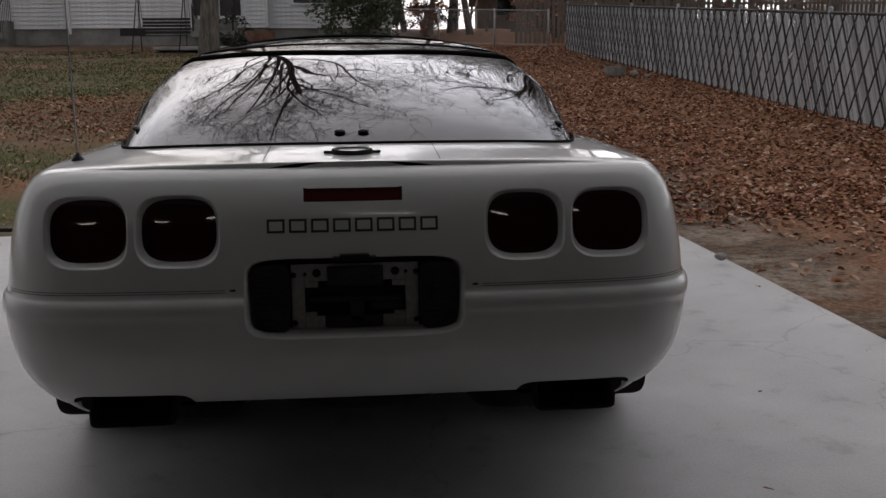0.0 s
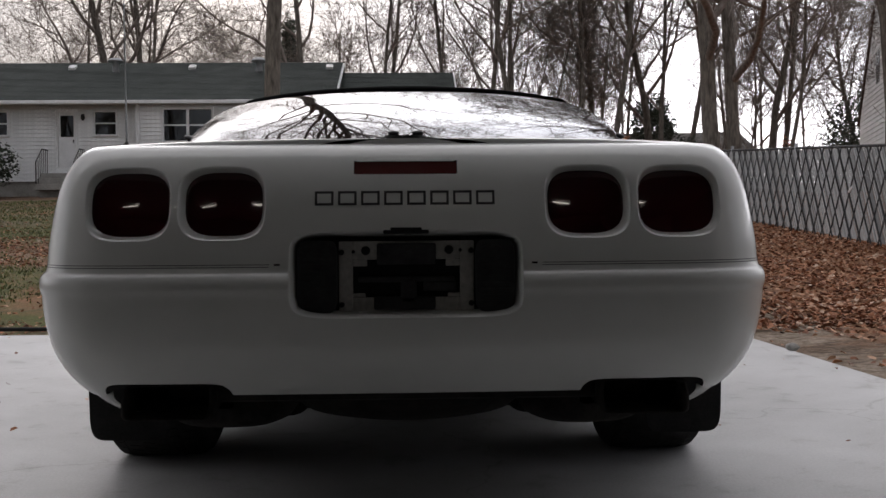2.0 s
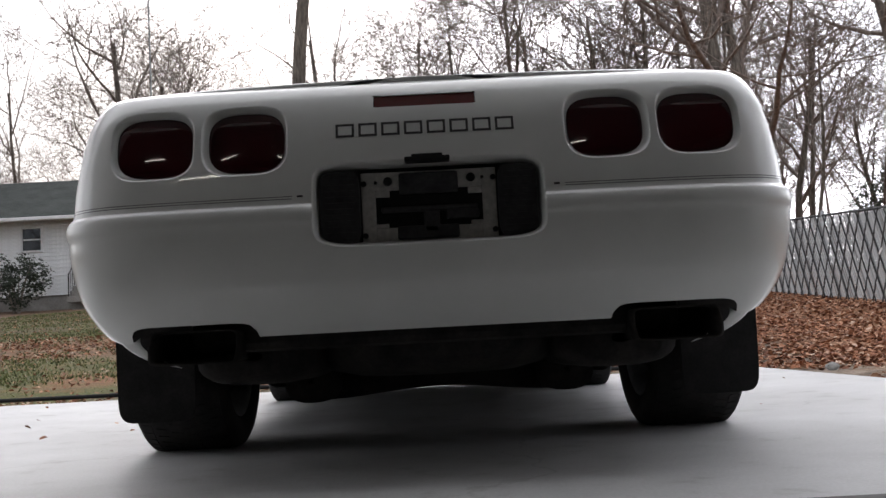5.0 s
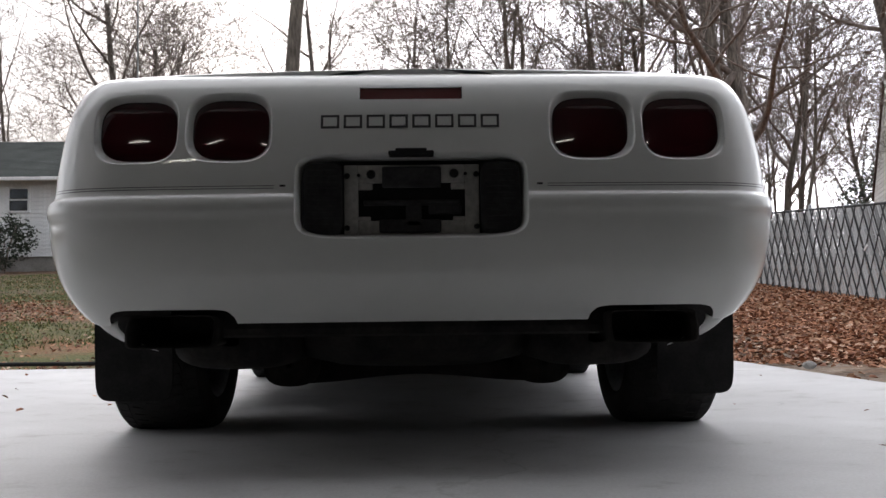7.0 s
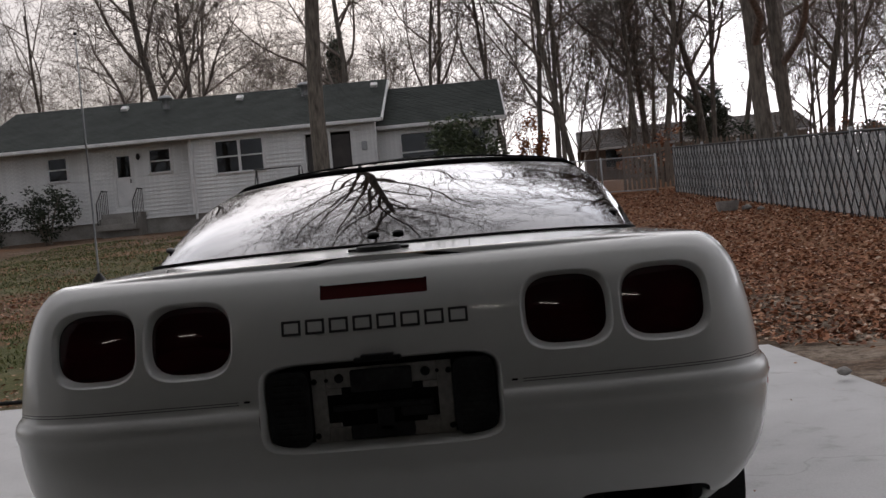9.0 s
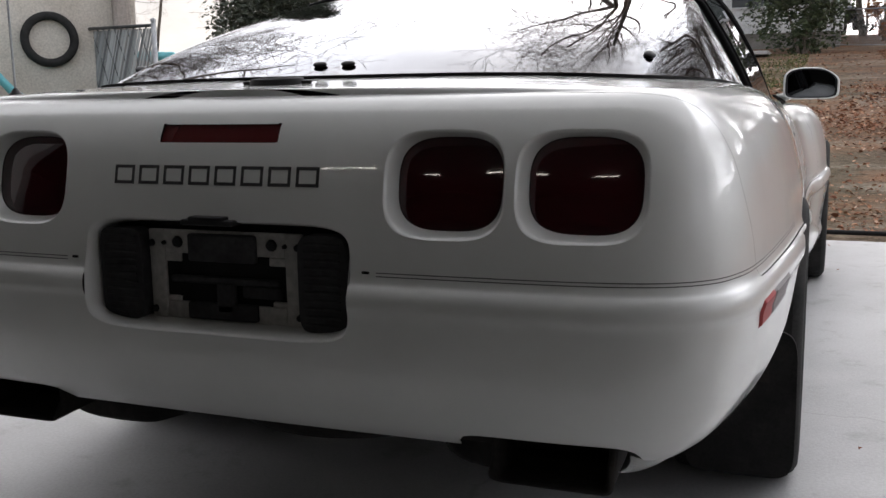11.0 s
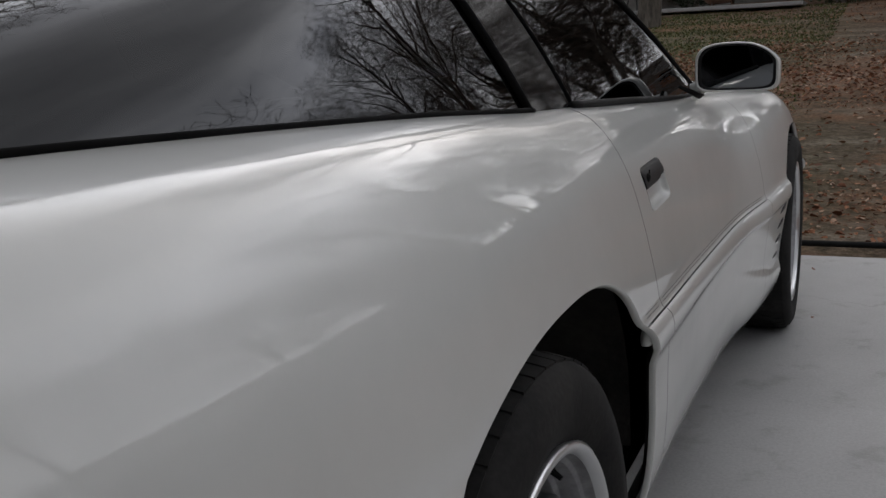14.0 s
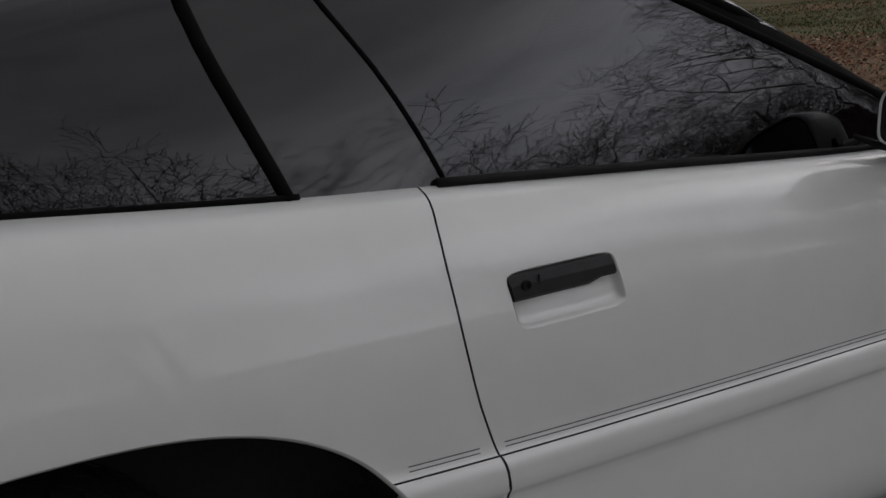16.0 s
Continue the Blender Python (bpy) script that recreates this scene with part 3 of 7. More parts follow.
def body_grid(offset=0.0, steps=14):
    """Points and normals of the right half: rows along the outline, columns from the bottom edge up and over to the middle."""
    curve = outline_curve(steps)
    n = len(curve)
    grid = []
    for i, o in enumerate(curve):
        t = (curve[min(i + 1, n - 1)] - curve[max(i - 1, 0)])
        if i == 0 or i == n - 1:
            t = Vector((1 if i == 0 else -1, 0, 0))
        t.normalize()
        inward = Vector((-t.y, t.x, 0))
        y = o.y
        zb, zr, zl, ti = belt_z(y), rim_z(y), low_z(y), top_inset(y)
        wr = min(max((0.75 - y) / 0.5, 0), 1)
        row = []
        for f in LO_F:
            d = wr * lower_rear(f) + (1 - wr) * lower_side(f)
            row.append(o + inward * (d + cove(y, f) + offset) + Vector((0, 0, zb - f * (zb - zl))))
        for f in UP_F:
            row.append(o + inward * (ti * upper_inset(f) + offset) + Vector((0, 0, zb + f * (zr - zb) - offset * max(0, f - 0.8) * 5)))
        edge = row[-1].copy()
        yi = edge.y
        for s in DECK:
            x = edge.x * (1 - s)
            yy = edge.y
            lift = crown_z(yi) * (1 - (1 - s) ** 4)
            row.append(Vector((x, yy, edge.z + lift)))
        grid.append(row)
    return grid


def grid_normals(grid):
    n, m = len(grid), len(grid[0])
    out = []
    for i in range(n):
        row = []
        for j in range(m):
            a = grid[min(i + 1, n - 1)][j] - grid[max(i - 1, 0)][j]
            b = grid[i][min(j + 1, m - 1)] - grid[i][max(j - 1, 0)]
            if i in (0, n - 1):
                a = Vector((1 if i == 0 else -1, 0, 0))
            c = a.cross(b)
            if j >= m - len(DECK) and c.z < 0:
                c = -c
            row.append(c.normalized() if c.length > 1e-9 else Vector((0, 0, 1)))
        out.append(row)
    return out


def body_bmesh(offset=0.0, steps=14):
    """Both halves as one open bmesh; its normals are kept in a vertex layer."""
    grid = body_grid(offset, steps)
    nor = grid_normals(grid)
    bm = bmesh.new()
    lay = bm.verts.layers.float_vector.new("nor")
    for s in (1, -1):
        vs = []
        for i, row in enumerate(grid):
            r = []
            for j, p in enumerate(row):
                v = bm.verts.new((p.x * s, p.y, p.z))
                q = nor[i][j]
                v[lay] = (q.x * s, q.y, q.z)
                r.append(v)
            vs.append(r)
        for i in range(len(vs) - 1):
            for j in range(len(vs[0]) - 1):
                f = (vs[i][j], vs[i + 1][j], vs[i + 1][j + 1], vs[i][j + 1])
                bm.faces.new(f if s > 0 else f[::-1])
    bmesh.ops.remove_doubles(bm, verts=bm.verts, dist=1e-5)
    return bm


def carve(bm, fn, keep_inside=False, reach=None):
    """Cuts the mesh along fn(point) = 0 and drops the side where fn < 0 (or > 0). Returns the new edge points."""
    lay = bm.verts.layers.float_vector.get("nor")
    val = {v: fn(v.co) for v in bm.verts}
    cut = []
    for e in list(bm.edges):
        a, b = e.verts
        fa, fb = val[a], val[b]
        if fa * fb >= 0:
            continue
        lo, hi, flo = 0.0, 1.0, fa
        for _ in range(14):
            mid = (lo + hi) / 2
            fm = fn(a.co.lerp(b.co, mid))
            if fm * flo > 0:
                lo = mid
            else:
                hi = mid
        t = (lo + hi) / 2
        co = a.co.lerp(b.co, t)
        nn = Vector(a[lay]).lerp(Vector(b[lay]), t) if lay else None
        _, v = bmesh.utils.edge_split(e, a, t)
        v.co = co
        if lay:
            v[lay] = nn.normalized()
        val[v] = 0.0
        cut.append(v)
    cutset = set(cut)
    for f in list({f for v in cut for f in v.link_faces}):
        on = [v for v in f.verts if v in cutset]
        if len(on) == 2 and not any(set(e.verts) == set(on) for e in f.edges):
            bmesh.utils.face_split(f, on[0], on[1])
        elif len(on) == 4:
            bmesh.ops.connect_verts(bm, verts=on)
    dead = []
    for f in bm.faces:
        s = fn(f.calc_center_median())
        if (s < 0) != keep_inside:
            dead.append(f)
    bmesh.ops.delete(bm, geom=dead, context="FACES")
    loose = [v for v in bm.verts if not v.link_faces]
    bmesh.ops.delete(bm, geom=loose, context="VERTS")
    return [v.co.copy() for v in cut if v.is_valid]


def panel(name, bm, material, parent, label=""):
    """A body panel, shaded by the normals of the uncut body."""
    lay = bm.verts.layers.float_vector["nor"]
    for f in bm.faces:
        f.smooth = True
    bm.verts.ensure_lookup_table()
    normals = [Vector(v[lay]).normalized() for v in bm.verts]
    me = bpy.data.meshes.new(name)
    bm.to_mesh(me)
    bm.free()
    me.materials.append(material)
    me.normals_split_custom_set_from_vertices([tuple(q) for q in normals])
    ob = new(name, me)
    ob.parent = parent
    return tagged(ob, label)


WHEEL_Y, WHEEL_Y2, WHEEL_Z, WHEEL_X = 0.978, 3.415, 0.278, 0.731


def arch_fn(p, grow=0.0):
    """Below zero inside the wheel openings."""
    best = 9.0
    for cy, rear_a, front_a, b in ((1.065, 0.45, 0.412, 0.315), (3.415, 0.365, 0.375, 0.312)):
        dy = p.y - cy
        a = (rear_a if dy < 0 else front_a) + grow
        dz = (p.z - 0.312) / (b + grow)
        if dz < 0:
            f = abs(dy) / a - 1
        else:
            f = (abs(dy / a) ** (2.25 if dy < 0 else 2.5) + dz ** (2.25 if dy < 0 else 2.5)) ** 0.42 - 1
        best = min(best, f * 0.35 if abs(p.x) > 0.5 else 1.0)
    # the rear corner is cut away on a slant below the bumper
    if 0.03 < p.y < 0.75 and p.z < 0.557 and abs(p.x) > 0.62:
        edge = 0.275 + 0.42 * (p.y - 0.10) if p.y < 0.45 else 0.422 + 0.75 * (p.y - 0.45)
        best = min(best, p.z - edge)
    return best


def lamp_fn(p, cx, a, b):
    if p.y > 0.3:
        return 1.0
    return (abs((p.x - cx) / a) ** 3.4 + abs((p.z - 0.697) / b) ** 3.4) ** (1 / 3.4) - 1


def plate_fn(p):
    if p.y > 0.3:
        return 1.0
    return (abs(p.x / 0.243) ** 7 + abs((p.z - 0.5465) / 0.0905) ** 7) ** (1 / 7) - 1


def brake_fn(p):
    if p.y > 0.3:
        return 1.0
    return max(abs(p.x) / 0.109, abs(p.z - 0.770) / 0.014) - 1


def pipe_fn(p):
    """The two shallow notches over the exhaust tips."""
    if p.y > 0.35 or p.z > 0.4:
        return 1.0
    return ((abs((abs(p.x) - 0.518) / 0.140) ** 9 + abs((p.z - 0.20) / 0.113) ** 9) ** (1 / 9) - 1)


seam_y = table([(0.0, 0.080), (0.45, 0.085), (0.643, 0.095), (0.70, 0.108), (0.727, 0.128), (0.752, 0.142), (0.773, 0.154), (0.789, 0.167), (0.80, 0.178), (0.82, 0.20)])


def cover_seam(p):
    """Above zero ahead of the joint between the rear cover and the quarter panels."""
    return p.y - seam_y(abs(p.x))


door_line = table([(0.15, 1.592), (0.46, 1.581), (0.503, 1.575), (0.56, 1.558), (0.615, 1.549), (0.72, 1.541), (0.77, 1.548), (0.815, 1.566), (0.9, 1.58)])


def door_rear(p):
    return p.y - door_line(p.z)


def door_front(p):
    return p.y - (2.78 - 0.1 * (p.z - 0.5))


def belt_fn(p):
    return p.z - belt_z(p.y)


house_t = table([(0.2, 0.797), (0.355, 0.857), (0.6, 0.945), (0.9, 1.037), (1.2, 1.114), (1.5, 1.155), (1.85, 1.172), (2.12, 1.160), (2.3, 1.105), (2.55, 1.005),
                 (2.8, 0.905), (3.05, 0.822)])


def deck_z(x, y):
    e = rim_z(y)
    w = 0.71
    return e + crown_z(y) * (1 - min(abs(x) / w, 1) ** 4)


# fall of the glass from its crown line, by distance from the middle
glass_drop = table([(0, 0), (0.15, 0.0016), (0.3, 0.007), (0.42, 0.0142), (0.5, 0.022), (0.55, 0.0345), (0.59, 0.058), (0.6225, 0.105), (0.648, 0.162), (0.676, 0.24),
                    (0.692, 0.31), (0.70, 0.35), (0.705, 0.38), (0.712, 0.43)])


def glass_fall(x, y):
    """Fall from the crown line: flat and wide over the tail, then a crowned roof meeting side glass that leans in, less so towards the pillars."""
    w = min(max((y - 0.45) / 0.85, 0), 1)
    w = w * w * (3 - 2 * w)
    if w == 0:
        return glass_drop(x)
    x = abs(x)
    fwd = min(max((y - 0.5) / 2.4, 0), 1)
    fwd = fwd * fwd * (3 - 2 * fwd)
    roof = house_t(y + 0.30 * x * x * fwd) - (0.20 - 0.04 * fwd) * x * x
    lean = 0.51 - 0.26 * fwd
    rise = (math.sqrt(1 + 4 * (0.703 - x) / lean) - 1) / 2 if x < 0.703 else (0.703 - x) / lean
    side = rim_z(y) + rise + 0.002
    k = max(0.05 - abs(roof - side), 0) / 0.05
    low = min(roof, side) - k * k * 0.05 / 4
    return glass_drop(x) * (1 - w) + (house_t(y) - low) * w


def glass_foot(y):
    """Half width of the glass where it meets the deck."""
    lo, hi = 0.2, 0.712
    for _ in range(24):
        mid = (lo + hi) / 2
        lo, hi = (mid, hi) if house_t(y) - glass_fall(mid, y) > deck_z(mid, y) - 0.004 else (lo, mid)
    return lo


house_w = table([(y, glass_foot(y)) for y in (0.355, 0.37, 0.385, 0.41, 0.45, 0.5, 0.56, 0.64, 0.75, 0.9, 1.05, 1.2, 1.4, 1.6, 1.8, 2.0, 2.2, 2.4, 2.6, 2.8, 2.95, 3.05)])


def cabin_fn(p):
    """Below zero under the cabin, well inside the foot of the glass."""
    if p.z < 0.74 or p.y < 0.36 or p.y > 3.04:
        return 1.0
    return max((abs(p.x) - house_w(p.y) + 0.012), 0.372 - p.y, p.y - 3.0)


def refine(bm, near, cuts=2):
    """Splits the faces in a region more finely, so that cuts through them come out smooth."""
    lay = bm.verts.layers.float_vector["nor"]
    es = {e for f in bm.faces if near(f.calc_center_median()) for e in f.edges}
    bmesh.ops.subdivide_edges(bm, edges=list(es), cuts=cuts, use_grid_fill=True)


def build_body(car):
    whole = body_bmesh()
    refine(whole, lambda p: p.y < 0.12 and 0.42 < p.z < 0.80 and abs(p.x) < 0.71, 2)
    refine(whole, lambda p: 1.58 < p.y < 1.84 and 0.63 < p.z < 0.74, 3)
    for fn in (lambda p: arch_fn(p, 0.004), pipe_fn, plate_fn, brake_fn, cabin_fn):
        carve(whole, fn)
    for cx in (-0.582, -0.384, 0.384, 0.582):
        carve(whole, lambda p, cx=cx: lamp_fn(p, cx, 0.0920, 0.0780))
    # shut lines
    gap = 0.0009
    def piece(*tests):
        b = whole.copy()
        for t in tests:
            carve(b, t)
        return b
    panel("rear_cover", piece(lambda p: -cover_seam(p) - 0.0004, lambda p: belt_fn(p) + 0.0016), M_paint, car, "white rear body cover")
    panel("rear_bumper", piece(lambda p: 0.84 - p.y, lambda p: -belt_fn(p) - 0.0006), M_paint, car, "white lower rear bumper")
    panel("quarter_panel", piece(lambda p: cover_seam(p) - 0.0004, lambda p: -door_rear(p) - 0.0016, lambda p: belt_fn(p) - 0.0006), M_paint, car, "white rear quarter panels and deck")
    for s, nm in ((1, "door"), (-1, "door")):
        panel("sill_corner", piece(lambda p: p.y - 0.85, lambda p: -door_rear(p) - 0.002, lambda p: -belt_fn(p) - 0.0006, lambda p: p.x * s), M_paint, car)
        panel(nm, piece(lambda p: door_rear(p) - 0.0016, lambda p: -door_front(p) - gap, lambda p: belt_fn(p) - 0.0006, lambda p: p.x * s,
                        lambda p: (abs((p.y - 1.720 - 0.17 * (0.672 - p.z)) / 0.0945) ** 8 + abs((p.z - 0.672) / 0.0355) ** 8) ** 0.125 - 1 if p.z > 0.55 else 1.0),
              M_paint, car, "white door skin")
        panel("lower_door", piece(lambda p: door_rear(p) - 0.002, lambda p: -door_front(p) - gap, lambda p: -belt_fn(p) - 0.0006, lambda p: p.x * s), M_paint, car)
    panel("front_body", piece(lambda p: door_front(p) - gap), M_paint, car, "white front wings and bonnet")
    whole.free()
    liner = body_bmesh(0.016, 7)
    for fn in (lambda p: arch_fn(p, 0.012), lambda p: plate_fn(p) - 0.12, lambda p: brake_fn(p) - 0.12, cabin_fn, lambda p: pipe_fn(p) - 0.05,
               lambda p: 0.77 - p.z if p.y < 2 else 1.0):
        carve(liner, fn)
    for cx in (-0.582, -0.384, 0.384, 0.582):
        carve(liner, lambda p, cx=cx: lamp_fn(p, cx, 0.0955, 0.0815))
    panel("inner_shell", liner, M_gap, car, "dark gaps behind the panels")


def build_glasshouse(car):
    """Hatch glass, roof hoop, roof panel, door glass and windscreen as one arched shell, split by lines across it."""
    ys = list(np.linspace(0.355, 0.5, 10)) + list(np.linspace(0.52, 3.05, 110))
    na = 36
    def point(y, a, out=0.0, free=False):
        t = a / (math.pi / 2) if a <= math.pi / 2 else 2 - a / (math.pi / 2)
        side = 1 if a <= math.pi / 2 else -1
        x = house_w(y) * (1 - (0.35 * t + 0.65 * t * t))
        z = house_t(y) - glass_fall(x, y)
        return Vector((side * x, y, (z if free else max(z, deck_z(x, y) - 0.004)) + out))
    def shell(out=0.0):
        bm = bmesh.new()
        lay = bm.verts.layers.float_vector.new("nor")
        rows = []
        for y in ys:
            row = []
            for k in range(na * 2 + 1):
                a = math.pi * k / (na * 2)
                v = bm.verts.new(point(y, a, out))
                e = 1e-3
                da = point(y, min(a + e, math.pi), out, True) - point(y, max(a - e, 0), out, True)
                dy = point(min(y + e, 3.05), a, out, True) - point(max(y - e, 0.355), a, out, True)
                q = da.cross(dy)
                if q.z < 0:
                    q = -q
                v[lay] = q.normalized() if q.length > 1e-12 else Vector((0, 0, 1))
                row.append(v)
            rows.append(row)
        for r0, r1 in zip(rows, rows[1:]):
            for k in range(na * 2):
                bm.faces.new((r0[k], r1[k], r1[k + 1], r0[k + 1]))
        return bm
    rear_line = table([(0.76, 0.071), (0.82, 0.053), (0.90, 0.025), (0.967, 0.003), (1.04, -0.012), (1.2, -0.012)])
    front_line = table([(0.76, 0.113), (0.805, 0.100), (0.907, 0.060), (0.97, 0.028), (1.04, -0.014), (1.2, -0.014)])
    hatch_front = lambda p: p.y - (1.14 + 0.193 * min(abs(p.x) / 0.555, 1) ** 1.6 + rear_line(p.z))
    hoop_front = lambda p: p.y - (1.32 + 0.187 * min(abs(p.x) / 0.555, 1) ** 1.6 + front_line(p.z))
    pillar = lambda p: p.y - (2.20 + 2.7 * (1.0 - p.z))
    screen = lambda p: p.y - (2.275 + 2.9 * (1.0 - p.z))
    def cutout(*tests, out=0.0):
        b = shell(out)
        for t in tests:
            carve(b, t)
        return b
    panel("hatch_glass", cutout(lambda p: -hatch_front(p)), M_tint, car, "dark tinted wraparound hatch glass")
    panel("roof_hoop", cutout(lambda p: hatch_front(p) - 0.008, lambda p: -hoop_front(p) - 0.004), M_hoop, car, "glossy black roof hoop")
    panel("roof_panel", cutout(lambda p: hoop_front(p) - 0.004, lambda p: -pillar(p) - 0.003, lambda p: p.z - 1.075), M_hoop, car, "glossy black lift-off roof panel")
    for s in (1, -1):
        panel("door_glass", cutout(lambda p: hoop_front(p) - 0.004, lambda p: -pillar(p) - 0.003, lambda p: 1.07 - p.z, lambda p: p.x * s), M_tint, car, "dark tinted door glass")
    panel("windscreen_pillar", cutout(pillar, lambda p: -screen(p), out=0.004), M_pillar, car, "black windscreen pillars and header")
    panel("windscreen", cutout(lambda p: screen(p) - 0.003), M_tint, car, "windscreen glass")
    # trims: hatch edge along the deck and hatch front, door sill strip, pillars
    def strip(name, pts, r, label=""):
        part(name, tube_bm(pts, r, 8), M_pillar if "pillar" in name or "seal" in name else M_trim, car, label, True)
    foot = [Vector((house_w(y) + 0.002, y, deck_z(house_w(y), y) + 0.0015)) for y in np.linspace(0.362, 1.40, 60)]
    rear = [Vector((x, 0.359, deck_z(x, 0.36) + 0.0015)) for x in np.linspace(-house_w(0.36), house_w(0.36), 21)]
    strip("hatch_seal", [Vector((-p.x, p.y, p.z)) for p in foot[::-1]] + rear + foot, 0.0045, "black hatch edge seal")
    def across(fn, y0, y1):
        pts = []
        for k in range(41):
            a = math.pi * k / 40
            lo, hi = y0, y1
            for _ in range(18):
                mid = (lo + hi) / 2
                if fn(point(mid, a)) < 0:
                    lo = mid
                else:
                    hi = mid
            pts.append(point((lo + hi) / 2, a, 0.0005))
        return pts
    strip("hoop_seal", across(hatch_front, 1.0, 1.6), 0.009, "black seal behind the roof hoop")
    strip("window_seal", across(hoop_front, 1.2, 1.8), 0.0035, "black seal ahead of the roof hoop")
    strip("pillar_trim", across(pillar, 1.7, 2.95), 0.007, "black glass run along the pillar")
    strip("pillar_trim", across(screen, 1.8, 3.0), 0.009, "black windscreen edge moulding")
    for s in (1, -1):
        sill = [Vector((s * (house_w(y) + 0.002), y, deck_z(house_w(y), y) + 0.003)) for y in np.linspace(1.59, 2.72, 24)]
        strip("sill_strip", sill, 0.0065, "black strip under the door glass")
    # knobs on the hatch glass
    def knob(x, y, sx=0.019, sy=0.011, h=0.010):
        lo, hi = 0.0, math.pi / 2
        for _ in range(20):
            mid = (lo + hi) / 2
            lo, hi = (mid, hi) if point(y, mid).x > abs(x) else (lo, mid)
        p = point(y, lo if x > 0 else math.pi - lo)
        b = bmesh.new()
        bmesh.ops.create_uvsphere(b, u_segments=16, v_segments=10, radius=1.0)
        tilt = Matrix.Rotation(0.30, 4, "X") @ Matrix.Rotation(0.35 if abs(x) > 0.3 else 0, 4, "Y")
        bmesh.ops.transform(b, matrix=Matrix.Translation(p + Vector((0, 0, 0.004))) @ tilt @ Matrix.Diagonal((sx, sy, h, 1)), verts=b.verts)
        part("hatch_knob", b, M_black, car, "black knob on the hatch glass", True)
    knob(-0.031, 0.42, 0.015, 0.010, 0.0055), knob(0.030, 0.42, 0.015, 0.010, 0.0055), knob(0.580, 0.578, 0.012, 0.016, 0.006), knob(-0.580, 0.578, 0.012, 0.016, 0.006)
    # cabin floor and seats below the glass
    b = bmesh.new()
    out = [(x, y) for x, y in [(house_w(y) - 0.03, y) for y in np.linspace(0.42, 2.98, 30)]]
    ring = [b.verts.new((x, y, deck_z(x, y) - 0.02)) for x, y in out] + [b.verts.new((-x, y, deck_z(x, y) - 0.02)) for x, y in out[::-1]]
    ring2 = [b.verts.new((v.co.x, v.co.y, 0.42)) for v in ring]
    n = len(ring)
    for k in range(n):
        b.faces.new((ring[k], ring[(k + 1) % n], ring2[(k + 1) % n], ring2[k]))
    b.faces.new(ring2)
    part("cabin_tub", b, M_dark_int, car, "dark cabin lining")
    for s in (-0.36, 0.36):
        b = box_bm((s, 2.0, 0.55), (0.48, 0.5, 0.16), 0.05)
        box(b, (s, 1.72, 0.68), (0.46, 0.14, 0.36), 0.06, Matrix.Rotation(-0.25, 4, "X"))
        part("cabin_seat", b, M_dark_int, car, "black cabin seat", True)


M_hoop = mottled("gloss_black_panel", (0.009, 0.009, 0.010), (0.014, 0.014, 0.015), 6, 0.04, 120, 0.0, 0.001)
car = empty("sports_car", pose(0, 0, 0), "white low sports car with dark hatch glass on concrete", "car")
build_body(car)
build_glasshouse(car)


# ---- the car: lamps, recesses, trims ----
from mathutils.bvhtree import BVHTree

skin_bm = body_bmesh(0.0, 10)
SKIN = BVHTree.FromBMesh(skin_bm)
skin_bm.free()


def rear_y(x, z):
    hit = SKIN.ray_cast(Vector((x, -1, z)), Vector((0, 1, 0)))
    return hit[0].y if hit[0] is not None else 0.1


def side_x(y, z, s=1):
    hit = SKIN.ray_cast(Vector((2 * s, y, z)), Vector((-s, 0, 0)))
    return hit[0].x if hit[0] is not None else 0.84 * s


def top_z(x, y):
    hit = SKIN.ray_cast(Vector((x, y, 2)), Vector((0, 0, -1)))
    return hit[0].z


def loops(bm, rings, fill_last=True, flip=False):
    """Skins closed rings of equal length in order."""
    vs = [[bm.verts.new(p) for p in r] for r in rings]
    n = len(vs[0])
    for a, b in zip(vs, vs[1:]):
        for k in range(n):
            f = (a[k], a[(k + 1) % n], b[(k + 1) % n], b[k])
            bm.faces.new(f[::-1] if flip else f)
    if fill_last:
        bm.faces.new(vs[-1] if not flip else vs[-1][::-1])
    return vs


def rear_ring(cx, cz, a, b, p, deep, n=56):
    return [Vector((x, rear_y(x, z) + deep, z)) for x, z in squircle(cx, cz, a, b, p, n)]


def flat_ring(cx, cz, a, b, p, deep, n=56):
    """As rear_ring, but level from side to side."""
    return [Vector((x, rear_y(cx, z) + deep, z)) for x, z in squircle(cx, cz, a, b, p, n)]


